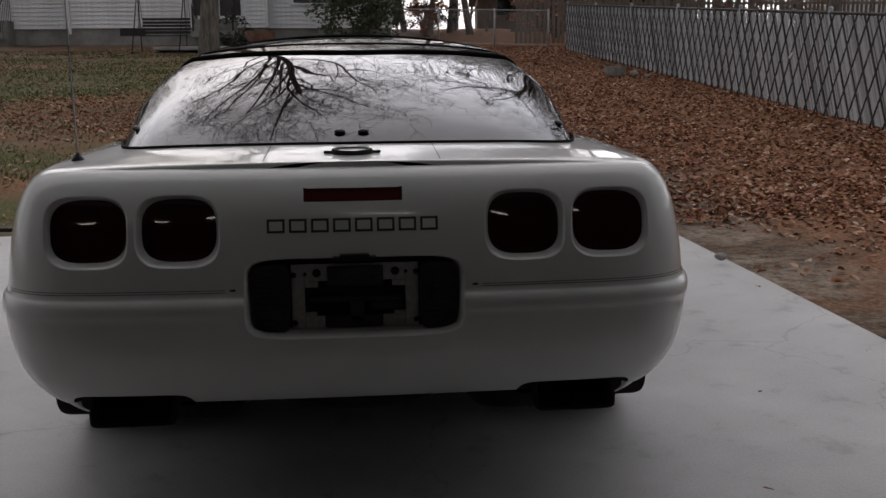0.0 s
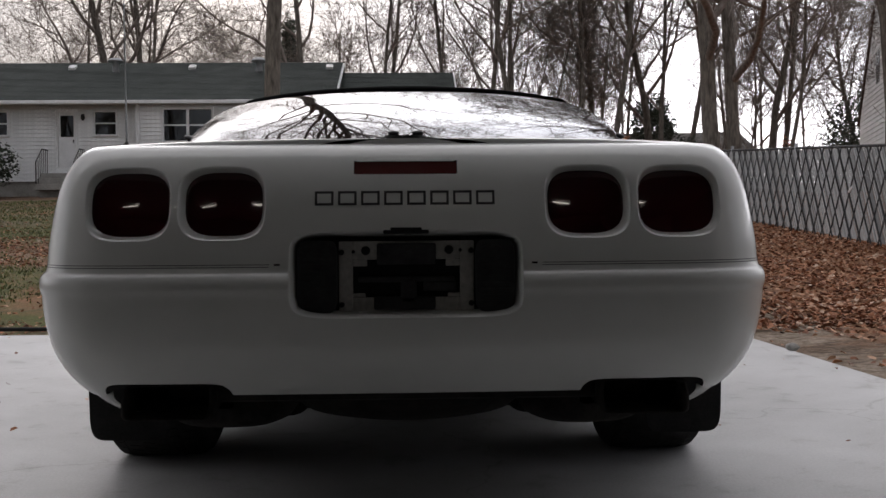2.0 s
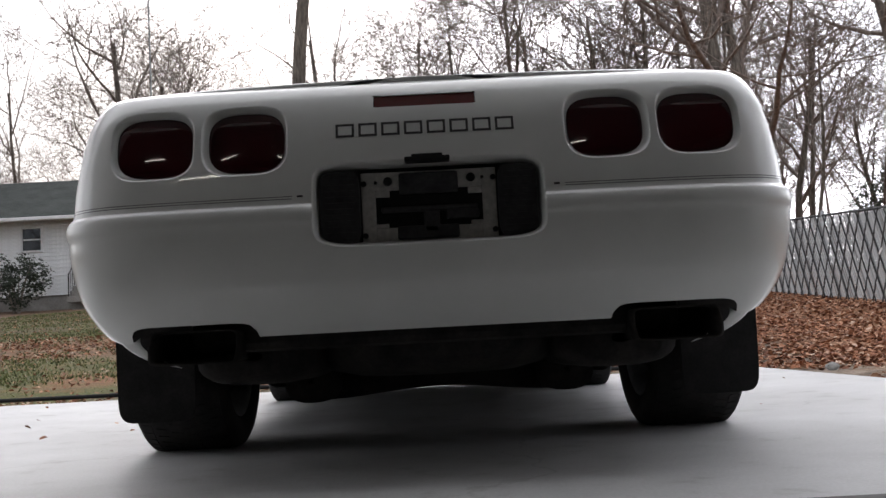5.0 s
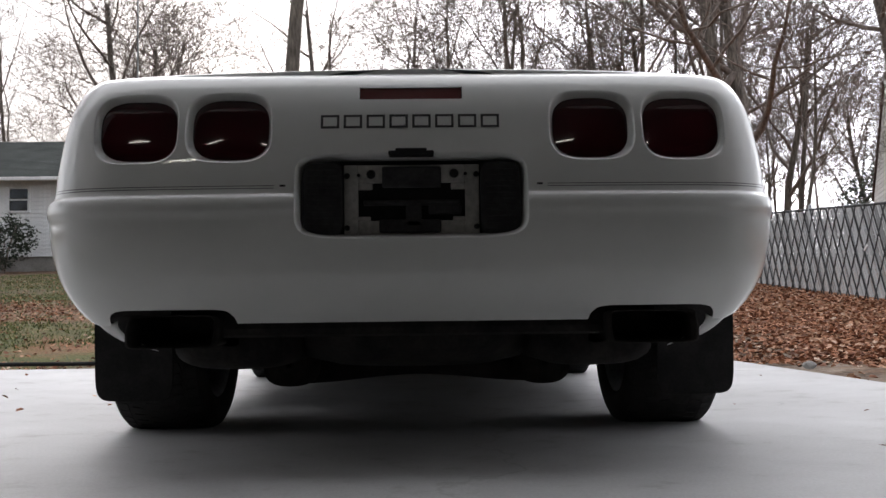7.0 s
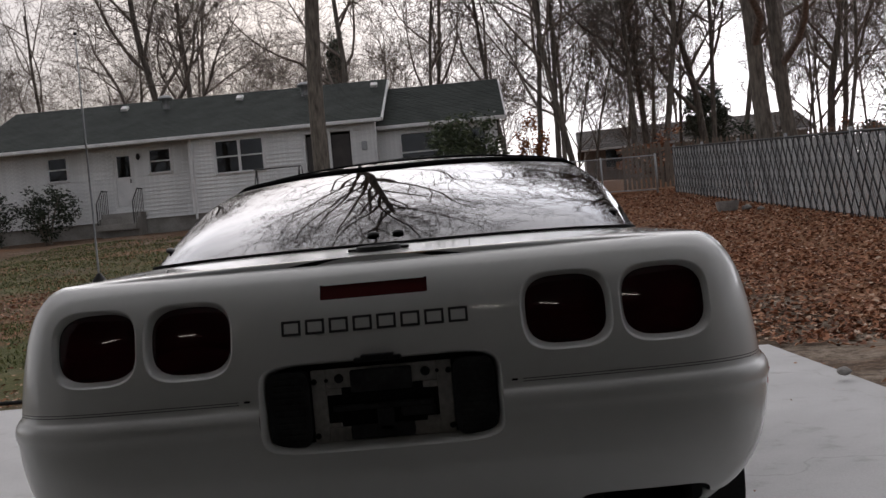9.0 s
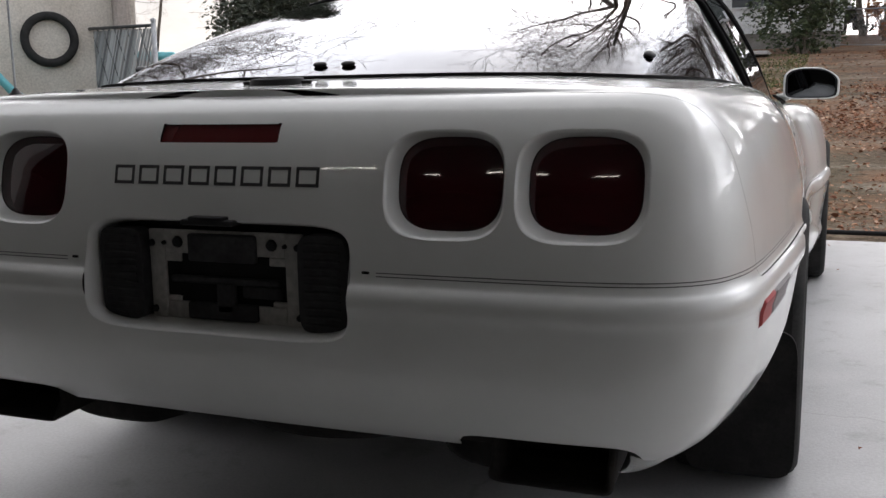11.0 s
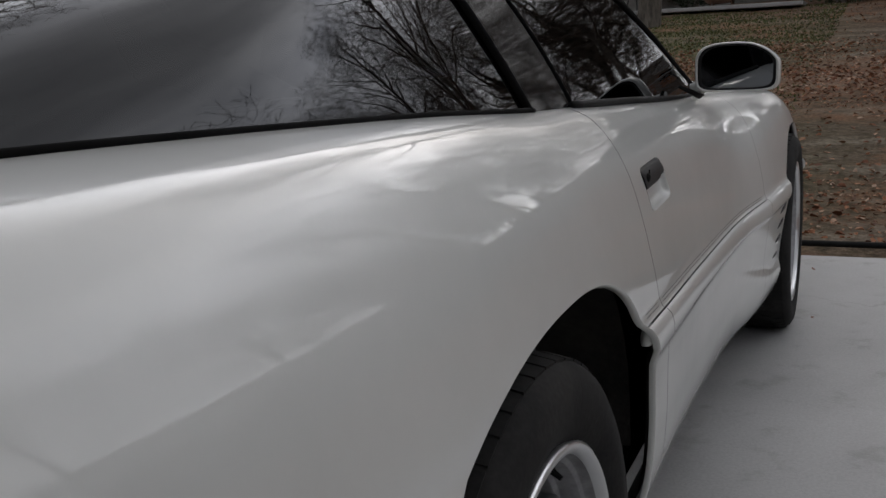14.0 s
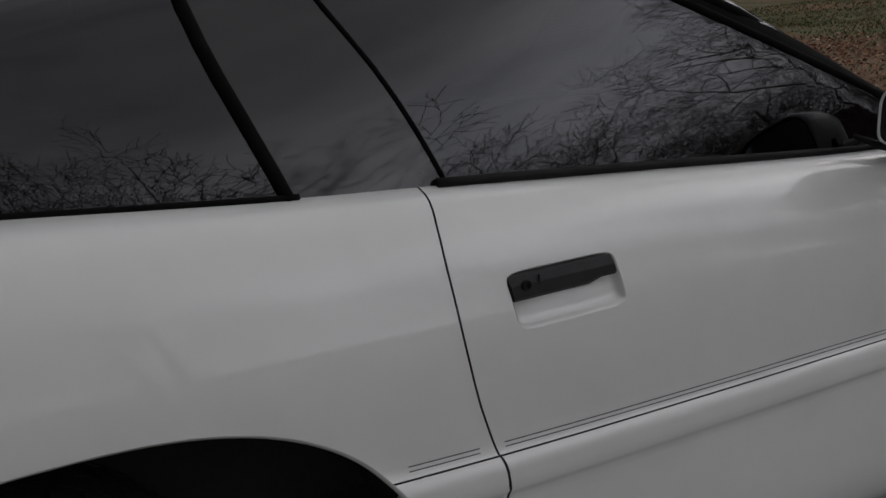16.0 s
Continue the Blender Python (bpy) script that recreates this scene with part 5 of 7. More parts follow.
def build_under(car):
    """Wheel housings, floor pan, exhaust, mud flaps."""
    for cy, ra in ((1.0, 0.50), (3.41, 0.46)):
        for s in (-1, 1):
            bm = bmesh.new()
            rings = []
            for x in (0.815, 0.70, 0.56, 0.53):
                ring = []
                for k in range(25):
                    a = math.pi * k / 24
                    rr = 1.0 if x > 0.54 else 0.02
                    ring.append(Vector((s * x, cy - ra * rr * math.cos(a), 0.30 + 0.40 * rr * math.sin(a) ** 0.8)))
                rings.append([bm.verts.new(p) for p in ring])
            for a, b in zip(rings, rings[1:]):
                for k in range(24):
                    bm.faces.new((a[k], a[k + 1], b[k + 1], b[k]))
            part("wheel_housing", bm, M_under, car, "black wheel housing", True)
    bm = box_bm((0, 2.55, 0.20), (1.05, 3.3, 0.12), 0.03)
    box(bm, (0, 2.2, 0.22), (1.56, 1.45, 0.10), 0.03)
    part("floor_pan", bm, M_under, car, "dark sooty floor pan")
    # reaches lower than a usual dam, to block the bright gap underneath
    part("air_dam", box_bm((0, 4.15, 0.145), (1.5, 0.03, 0.23), 0.01), M_black, car, "black front air dam, set low to block light underneath")
    part("rear_valance", box_bm((0, 0.22, 0.305), (1.10, 0.12, 0.11), 0.02), M_under, car)
    # spare wheel tub, crossmember and axle beam seen under the tail
    bm = bmesh.new()
    lathe(bm, [(0.0, -0.116), (0.20, -0.112), (0.27, -0.096), (0.32, -0.058), (0.338, -0.01), (0.345, 0.06)], 36, "Z", (0, 0.52, 0.287))
    part("spare_tub", bm, M_under, car, "dark spare wheel tub", True)
    part("axle_beam", tube_bm([(-0.60, 0.98, 0.30), (-0.25, 0.96, 0.24), (0.25, 0.96, 0.24), (0.60, 0.98, 0.30)], [0.03, 0.045, 0.045, 0.03], 10), M_under, car, "", True)
    for s in (-1, 1):
        bm = bmesh.new()
        loops(bm, [[Vector((s * (0.37 + k * a), y, 0.155 + k * b)) for a, b in squircle(0, 0, 0.085, 0.066, 2.6, 24)] for y, k in ((0.80, 0.1), (0.805, 0.7), (0.84, 0.95), (1.02, 1.0), (1.1, 0.8))], True, True)
        part("suspension_arm", bm, M_under, car, "sooty rounded suspension arm", True)
    bm = bmesh.new()
    loops(bm, [[Vector((x, 0.98 + 1.1 * a, 0.15 + 0.012 * math.cos(9 * x) + b)) for a, b in squircle(0, 0, 0.075, 0.045, 3, 20)] for x in np.linspace(-0.36, 0.36, 19)], True)
    part("crossmember", bm, M_under, car, "dark rear crossmember", True)
    part("leaf_spring", tube_bm([(-0.60, 0.80, 0.17), (-0.3, 0.80, 0.205), (0, 0.80, 0.215), (0.3, 0.80, 0.205), (0.60, 0.80, 0.17)], 0.018, 8), M_under, car, "", True)
    for s in (-1, 1):
        bm = bmesh.new()
        secs = []
        for y, hw, hh, zc in ((0.205, 0.02, 0.01, 0.24), (0.208, 0.10, 0.040, 0.24), (0.24, 0.135, 0.058, 0.238), (0.32, 0.15, 0.064, 0.236), (0.62, 0.15, 0.064, 0.232), (0.68, 0.10, 0.05, 0.24)):
            secs.append([Vector((s * (0.42 + a), y, zc + b)) for a, b in squircle(0, 0, hw, hh, 3, 24)])
        loops(bm, secs, True, True)
        part("muffler", bm, M_under, car, "sooty rounded muffler", True)
        rings = []
        for y, k in ((0.36, 0.9), (0.12, 1.0), (0.072, 1.03), (0.070, 0.95), (0.085, 0.90), (0.18, 0.88)):
            rings.append([Vector((s * (0.5215 + a * k), y + (0.02 if b > 0 else 0), 0.267 + b * k)) for a, b in squircle(0, 0, 0.095, 0.036, 9, 40)])
        bm = bmesh.new()
        loops(bm, rings, True, True)
        part("exhaust_tip", bm, M_under, car, "black wide rectangular exhaust tip", True)
        outline = squircle(s * 0.758, 0.225, 0.104, 0.150, 7, 32)
        bm = prism(bmesh.new(), outline, 0.008, Matrix.Translation((0, 0.615, 0)) @ Matrix.Rotation(0.06, 4, "X"))
        part("mud_flap", bm, M_rubber, car, "black rubber mud flap")
    # slots behind the front wheels
    for s in (-1, 1):
        for k in range(4):
            bm = bmesh.new()
            z, h = 0.288 + k * 0.041, (0.012, 0.022, 0.026, 0.028)[k]
            patch_side(bm, [(2.915 + 0.008 * k, z), (2.99 + 0.010 * k, z + 0.004), (3.0 + 0.010 * k, z + h), (2.955 + 0.009 * k, z + 0.7 * h)], 0.003, s, 6, 4)
            part("side_slot", bm, M_black, car, "black side air slot")


def build_bumper_return(car):
    """The hooked lip at each lower bumper corner, drawn in under the tail beside the exhaust."""
    outer = [Vector(p) for p in ((0.703, 0.135, 0.292), (0.680, 0.148, 0.266), (0.640, 0.164, 0.241), (0.575, 0.182, 0.222))]
    inner = [Vector(p) for p in ((0.640, 0.090, 0.292), (0.638, 0.098, 0.274), (0.617, 0.124, 0.250), (0.574, 0.178, 0.2225))]

    def along(c, t):
        u = t * 3
        i = min(int(u), 2)
        p = [c[max(i - 1, 0)], c[i], c[i + 1], c[min(i + 2, 3)]]
        w = u - i
        return 0.5 * (2 * p[1] + (p[2] - p[0]) * w + (2 * p[0] - 5 * p[1] + 4 * p[2] - p[3]) * w * w + (3 * p[1] - p[0] - 3 * p[2] + p[3]) * w**3)
    for s in (-1, 1):
        bm = bmesh.new()
        rows = []
        for k in range(13):
            a, b = along(outer, k / 12), along(inner, k / 12)
            row = []
            for j in range(5):
                q = a.lerp(b, j / 4) - Vector((0, 0, 0.010 * math.sin(math.pi * j / 4) * (1 - k / 12)))
                row.append(bm.verts.new((q.x * s, q.y, q.z)))
            rows.append(row)
        for a, b in zip(rows, rows[1:]):
            for j in range(4):
                f = (a[j], b[j], b[j + 1], a[j + 1])
                bm.faces.new(f if s > 0 else f[::-1])
        bmesh.ops.solidify(bm, geom=bm.faces[:], thickness=0.003)
        part("bumper_return", bm, M_paint, car, "white hooked lower bumper corner", True)


def build_moulding_end(car):
    """The rounded tail of the side moulding, standing into the wheel opening."""
    for s in (-1, 1):
        secs = []
        for y, k in ((1.47, 0.72), (1.448, 0.72), (1.438, 0.58), (1.435, 0.3)):
            x = side_x(1.47, 0.492, s)
            secs.append([Vector((x + s * (a * k - 0.0165), y + 0.25 * b, 0.490 + b * k)) for a, b in squircle(0, 0, 0.013, 0.017, 3, 20)])
        bm = bmesh.new()
        loops(bm, secs, True, s < 0)
        part("moulding_end", bm, M_paint, car, "white rounded moulding end", True)


def build_arch_lip(car):
    """A chamfered flange round the edge of each wheel opening."""
    for cy, rear_a, front_a, hb, pr, pf in ((1.065, 0.45, 0.412, 0.315, 2.25, 2.5), (3.415, 0.365, 0.375, 0.312, 2.25, 2.5)):
        for s in (-1, 1):
            def edge(k, grow):
                a = math.pi * (0.999 - 0.998 * k / 72)
                c, q = math.cos(a), math.sin(a)
                ar, pw = (rear_a, 2 / pr) if c < 0 else (front_a, 2 / pf)
                return cy + (ar + grow) * math.copysign(abs(c) ** pw, c), 0.312 + (hb + grow) * q ** pw
            rings = []
            for k in range(-8, 81):
                y, z = edge(min(max(k, 0), 72), 0.0042)
                y1, z1 = edge(min(max(k, 0), 72), 0.0)
                drop = 0.0
                if k < 0 or k > 72:
                    drop = (z - low_z(y) - 0.004) * (-k / 8 if k < 0 else (k - 72) / 8)
                    z, z1 = z - drop, z1 - drop
                if cy < 2 and y < 0.80 and z < 0.560:
                    continue
                x = side_x(y, max(z, low_z(y) + 0.004), s)
                rings.append([Vector((x + s * 0.0004, y, z)), Vector((x - s * 0.0006, y * 0.65 + y1 * 0.35, z * 0.65 + z1 * 0.35)),
                              Vector((x - s * 0.0040, y1, z1)), Vector((x - s * 0.009, y1, z1))])
            bm = bmesh.new()
            vs = [[bm.verts.new(p) for p in r] for r in rings]
            for p, q in zip(vs, vs[1:]):
                for k in range(3):
                    f = (p[k], q[k], q[k + 1], p[k + 1])
                    bm.faces.new(f if s < 0 else f[::-1])
            part("arch_lip", bm, M_paint, car, "white wheel arch flange", True)


build_trim(car)
for side in (1, -1):
    build_handle(car, side)
    build_mirror(car, side)
    build_wheel(car, side * WHEEL_X, WHEEL_Y, side)
    build_wheel(car, side * (WHEEL_X + 0.056), WHEEL_Y2, side)
build_under(car)
build_moulding_end(car)
build_bumper_return(car)
build_arch_lip(car)


# ---- trees ----
def grow_tree(seed, height, radius, fork=0.35, limbs=7, lean=0.05, levels=4, spread=1.0, twigs=4, thin=0.009, hold=0.55, reach=0.42):
    """Tubes of one bare tree: the trunk, and all limbs and twigs of its crown."""
    rng = random.Random(seed)
    trunk, crown = ([], []), ([], [])

    def add(store, pts, rads, sides):
        verts, faces = store
        base = len(verts)
        side = None
        for i, p in enumerate(pts):
            d = (pts[min(i + 1, len(pts) - 1)] - pts[max(i - 1, 0)]).normalized()
            if side is None:
                side = d.orthogonal().normalized()
            side = (side - d * side.dot(d)).normalized()
            up = d.cross(side)
            for k in range(sides):
                a = 2 * math.pi * k / sides
                verts.append(p + (side * math.cos(a) + up * math.sin(a)) * rads[i])
        for i in range(len(pts) - 1):
            for k in range(sides):
                a, b = base + i * sides + k, base + i * sides + (k + 1) % sides
                faces.append((a, b, b + sides, a + sides))

    def branch(p, d, length, r, level):
        n = {0: 9, 1: 7, 2: 5, 3: 3}.get(level, 2)
        sides = {0: 12, 1: 6, 2: 4}.get(level, 3)
        wob = {0: 0.05, 1: 0.16, 2: 0.24, 3: 0.30}.get(level, 0.3)
        pts, rads = [p.copy()], [r * (1.25 if level == 0 else 1.0)]
        q, dd = p.copy(), d.copy()
        for i in range(n):
            dd = (dd + Vector((rng.gauss(0, wob), rng.gauss(0, wob), rng.gauss(0, wob * 0.6) + (0.05 if level else 0.12)))).normalized()
            q = q + dd * (length / n)
            pts.append(q.copy())
            end = 0.45 if level == 0 else 0.25
            rads.append(max(r * (1 - (1 - end) * (i + 1) / n), thin if level else 0.02))
        add(trunk if level == 0 else crown, pts, rads, sides)
        if level >= levels:
            return
        count = {0: limbs, 1: 6, 2: 5}.get(level, twigs)
        for c in range(count):
            f = (fork + (1 - fork) * (c + rng.random()) / count) if level == 0 else 0.25 + 0.75 * (c + rng.random()) / count
            f = min(f, 0.999)
            i = min(int(f * n), n - 1)
            w = f * n - i
            start = pts[i].lerp(pts[i + 1], w)
            rr = rads[i] * (1 - w) + rads[i + 1] * w
            along = (pts[i + 1] - pts[i]).normalized()
            out = along.orthogonal().normalized()
            out.rotate(Matrix.Rotation(2.4 * c + rng.random() * 1.6, 3, along))
            open_angle = rng.uniform(0.55, 1.05) * spread if level else rng.uniform(0.5, 1.0) * spread
            nd = (along * math.cos(open_angle) + out * math.sin(open_angle)).normalized()
            ll = {0: height * reach * (1.15 - 0.5 * f), 1: length * rng.uniform(0.42, 0.62), 2: length * rng.uniform(0.4, 0.62)}.get(level, length * rng.uniform(0.4, 0.65))
            branch(start, nd, ll, max(rr * (0.62 if level == 0 else hold), thin), level + 1)

    branch(Vector((0, 0, -0.15)), Vector((lean, rng.gauss(0, 0.03), 1)).normalized(), height * 0.72, radius, 0)
    return trunk, crown


def tree_template(name, label, **kw):
    trunk, crown = grow_tree(**kw)
    t = empty(name, pose(0, 0, 0), label, "tree")
    mesh_object("trunk", *trunk, M_bark, t, True)
    mesh_object("crown", *crown, M_twig, t, True)
    return t


def stand(t, x, y, turn=0, size=1.0, label=""):
    ob = copy_thing(t, pose(x, y, ground_height(x, y) - 0.05, 0, 0, turn))
    ob.scale = (size, size, size)
    if label:
        ob["label"] = label
    return ob


big = tree_template("bare_tree", "tall bare oak with thick grey trunk on the lawn", seed=11, height=21, radius=0.22, fork=0.54, limbs=20, levels=4, twigs=8, spread=1.15, thin=0.007, hold=0.56, reach=0.34)
big.matrix_basis = pose(-3.45, 22.0, ground_height(-3.45, 22.0) - 0.05)
pair = tree_template("bare_tree", "bare oak with dark trunk behind the slatted fence", seed=5, height=17, radius=0.23, fork=0.30, limbs=9, lean=0.08, spread=1.15)
pair.matrix_basis = pose(7.75, 22.4, ground_height(7, 22) - 0.05, 0, 0, 190)
mids = [tree_template("bare_tree", "bare winter tree at the edge of the wood", seed=20 + k, height=14 + k, radius=(0.18, 0.125, 0.125, 0.18)[k], fork=(0.25, 0.3, 0.36, 0.3)[k], limbs=(9, 7, 7, 9)[k],
                      lean=0.06, levels=4, spread=(1.1, 1.12, 1.02, 1.05)[k], twigs=6, thin=(0.0095, 0.0085, 0.0085, 0.0095)[k], hold=0.6) for k in range(4)]
mids[0].matrix_basis = pose(-11.6, 41, ground_height(0, 41))
mids[1].matrix_basis = pose(3.0, 36.5, ground_height(0, 36))
mids[2].matrix_basis = pose(7.0, 37, ground_height(0, 37))
mids[3].matrix_basis = pose(-4.9, 43, ground_height(0, 43))
for m in mids:
    m["group"] = "bare trees of the wood"
stand(mids[0], -12.4, 40, 80, 1.15)
stand(pair, 8.5, 22.8, 215, 0.85, "bare oak leaning beside its twin behind the fence")
stand(big, 12.4, 22.4, 200, 0.74, "thick-trunked bare oak in front of the white gable")
spots = [(1, 10.3, 38, 20, 0.95), (2, 11.0, 36.5, 250, 0.95), (1, 3.9, 37.5, 40, 1.0), (2, 4.6, 36, 100, 1.05), (2, 7.8, 36, 300, 1.1), (3, 8.3, 41, 10, 0.9), (2, 2.2, 39, 70, 0.95),
         (0, 10.6, 40, 50, 1.0), (3, 12.2, 37, 120, 1.05), (0, 15.5, 39, 210, 1.0), (1, 17.5, 43, 310, 1.1)]
rng = random.Random(4)
for k in range(34):
    x = -52 + k * 3.4 + rng.uniform(-1.4, 1.4)
    y = rng.uniform(46, 72)
    if k % 4 == 0:
        y += 14
    spots.append((rng.randrange(4), x, y, rng.uniform(0, 360), rng.uniform(0.75, 1.12)))
for k in range(9):
    spots.append((1 + rng.randrange(2), -2 + k * 3.6 + rng.uniform(-0.9, 0.9), rng.uniform(40, 58), rng.uniform(0, 360), rng.uniform(0.6, 1.0)))
for k in range(4):
    spots.append((1 + rng.randrange(2), 12 + k * 5.0, rng.uniform(26, 33), rng.uniform(0, 360), rng.uniform(0.48, 0.65)))
brush = tree_template("bare_sapling", "slender bare tree in the thicket of the wood", seed=71, height=9.5, radius=0.06, fork=0.12, limbs=14, levels=4, twigs=4, spread=0.85, thin=0.0085, hold=0.6)
brush.matrix_basis = pose(5.6, 39, ground_height(5, 39))
for k in range(20):
    stand(brush, -34 + k * 3.5 + rng.uniform(-1, 1), rng.uniform(38, 56) if k > 9 else rng.uniform(46, 60), rng.uniform(0, 360), rng.uniform(0.75, 1.25))
for k, x, y, turn, size in spots:
    stand(mids[k], x, y, turn, size)
stand(big, -12.5, 9.5, 140, 0.9, "spreading bare oak beside the yard")
# out of view; added so that deck and hatch glass reflect branches
for k, x, y, turn, size in ((0, -14.5, 16.5, 30, 1.0), (3, -18.5, 10, 130, 1.1), (0, -20.5, 20, 200, 1.1), (3, -25, 27, 260, 1.15), (0, -23, 14, 310, 1.2), (3, -17, 4.5, 75, 1.0)):
    stand(mids[k], x, y, turn, size, "bare winter tree beside the yard, added for reflections")
# out of view; added to fill side glass reflections and screen the gable there
for k, x, y, turn, size in ((0, 15.2, 23.5, 15, 0.6), (3, 17.5, 18, 115, 0.7), (3, 12.2, 5.6, 300, 0.72), (0, 12.5, 1.6, 70, 0.76), (2, 15.0, 17.0, 20, 0.6), (2, 16.8, 26.5, 160, 0.7)):
    stand(mids[k], x, y, turn, size, "bare winter tree beyond the fence, added for reflections")
# trees beside and behind the garage, seen only as reflections
for k, x, y, turn, size in ((0, -16, 3, 10, 1.0), (2, -19, 12, 80, 1.1), (1, 17, 1, 200, 0.85), (3, 20, 8, 120, 1.0), (0, 21, -5, 30, 1.0), (2, 23, 14, 250, 1.05)):
    stand(mids[k], x, y, turn, size, "bare winter tree beside the yard, added for reflections")


def leaf_cloud(n, center, size, leaf, seed, shape="ellipsoid", flat=0.5):
    """Small folded leaves gathered in clumps, with gaps between them."""
    rng = random.Random(seed)
    verts, faces = [], []
    clumps = []
    for _ in range(max(n // 45, 6)):
        while True:
            p = Vector((rng.uniform(-1, 1), rng.uniform(-1, 1), rng.uniform(-1, 1)))
            if 0.35 < p.length < 1.0:
                break
        if shape == "cone":
            h = rng.random() ** 1.4
            a = rng.uniform(0, 6.283)
            rr = (1 - h) * rng.uniform(0.45, 1.0)
            p = Vector((rr * math.cos(a), rr * math.sin(a), h * 2 - 1))
        clumps.append(p)
    for _ in range(n):
        c = rng.choice(clumps)
        p = Vector([center[i] + size[i] * (c[i] + rng.gauss(0, 0.10)) for i in range(3)])
        d = Vector((rng.gauss(0, 1), rng.gauss(0, 1), rng.gauss(0, flat))).normalized()
        s = d.orthogonal().normalized()
        s.rotate(Matrix.Rotation(rng.uniform(0, 6.28), 3, d))
        l = leaf * rng.uniform(0.6, 1.3)
        up = d.cross(s) * l * 0.12
        b = len(verts)
        verts += [p, p + d * l * 0.5 + s * l * 0.24 + up, p + d * l, p + d * l * 0.5 - s * l * 0.24 + up]
        faces += [(b, b + 1, b + 2), (b, b + 2, b + 3)]
    return verts, faces


def build_bush(name, label, x, y, size, n, leaf, material, seed, stems=7, shape="ellipsoid", category="bush", z=None):
    z0 = ground_height(x, y) - 0.05 if z is None else z
    b = empty(name, pose(x, y, z0), label, category)
    rng = random.Random(seed)
    bm = bmesh.new()
    for _ in range(stems):
        a, r = rng.uniform(0, 6.28), rng.uniform(0.1, 0.75)
        tip = Vector((size[0] * r * math.cos(a), size[1] * r * math.sin(a), size[2] * rng.uniform(1.0, 1.7)))
        tube(bm, [(0.08 * math.cos(a), 0.08 * math.sin(a), 0), tip * 0.45 + Vector((0, 0, 0.1)), tip], [0.035, 0.022, 0.008], 5)
    part("stem", bm, M_twig, b)
    v, f = leaf_cloud(n, (0, 0, size[2] * 1.05), size, leaf, seed, shape)
    mesh_object("foliage", v, f, material, b)
    return b


build_bush("rhododendron", "large glossy evergreen rhododendron against the house wall", 0.3, 27.4, (1.4, 1.0, 1.42), 4600, 0.15, M_rhodo, 3)
build_bush("shrub", "clipped dark green shrub by the entrance", -3.6, 28.9, (0.75, 0.6, 0.5), 1500, 0.09, M_hedge, 4)
build_bush("shrub", "dark evergreen shrub beside the door steps", -13.4, 28.9, (1.0, 0.8, 0.95), 2600, 0.11, M_hedge, 5)
build_bush("shrub", "dark evergreen shrub at the corner of the house", -15.4, 28.7, (1.1, 0.9, 0.95), 2600, 0.11, M_hedge, 6)
build_bush("autumn_tree", "small tree still holding orange leaves", 2.7, 33.5, (0.65, 0.6, 1.35), 1000, 0.16, M_orange, 7, category="tree")
for k, (x, y, h) in enumerate(((-20.5, 35, 6.5), (-25, 41, 7.0), (-7.5, 60, 5.0))):
    c = build_bush("conifer", "dark green pine with drooping boughs", x, y, (h * 0.38, h * 0.38, h), 12000, 0.30, M_pine, 30 + k, 3, "cone", "tree")
    part("trunk", tube_bm([(0, 0, -0.2), (0.05, 0, h), (0, 0.05, h * 1.9)], [0.22, 0.16, 0.04], 9), M_bark, c, "", True)
for k, (x, y, r, hh) in enumerate(((13.2, 50, 1.6, 2.9), (25.0, 50, 3.0, 3.2))):
    build_bush("evergreen", "rounded dark evergreen among bare trees", x, y, (r * 0.75, r * 0.75, hh * 0.8), 9000, 0.17, M_pine, 80 + k, 5)
rng = random.Random(9)
for k in range(9):
    build_bush("thicket", "tangled brown undergrowth at the wood edge", 3 + k * 3.6 + rng.uniform(-1, 1), rng.uniform(33, 44), (1.6, 1.2, rng.uniform(0.7, 1.2)), 700, 0.16,
               M_leaf if k % 2 else M_hedge, 60 + k, 14)


# ---- the white house ----
def house_window(house, x0, x1, z0, z1, y, panes=1, split=True):
    """A sash window: casing, sill, glass and bars, set into the wall."""
    w = new("window")
    w.parent = house
    bm = bmesh.new()
    t = 0.07
    box(bm, ((x0 + x1) / 2, y - 0.03, z1 + t / 2), (x1 - x0 + 2 * t, 0.07, t), 0.006)
    for x in (x0 - t / 2, x1 + t / 2):
        box(bm, (x, y - 0.03, (z0 + z1) / 2), (t, 0.07, z1 - z0), 0.006)
    part("frame", bm, M_white, w, "white window frame")
    part("sill", box_bm(((x0 + x1) / 2, y - 0.045, z0 - 0.035), (x1 - x0 + 0.2, 0.11, 0.06), 0.006), M_white, w)
    pw = (x1 - x0) / panes
    for k in range(panes):
        a = x0 + k * pw
        if k:
            part("mullion", box_bm((a, y - 0.025, (z0 + z1) / 2), (0.09, 0.06, z1 - z0), 0.004), M_white, w)
        part("pane", box_bm((a + pw / 2, y + 0.01, (z0 + z1) / 2), (pw - 0.01, 0.006, z1 - z0)), M_window, w, "dark window glass")
        if split:
            part("sash_bar", box_bm((a + pw / 2, y - 0.005, (z0 + z1) / 2), (pw, 0.035, 0.045), 0.003), M_white, w)
    # dark sheet behind the panes stands in for the unlit room
    part("room_backing", box_bm(((x0 + x1) / 2, y + 0.16, (z0 + z1) / 2), (x1 - x0 + 0.05, 0.02, z1 - z0 + 0.05)), M_dark_int, w, "dark sheet painted as the unlit room")
    return w


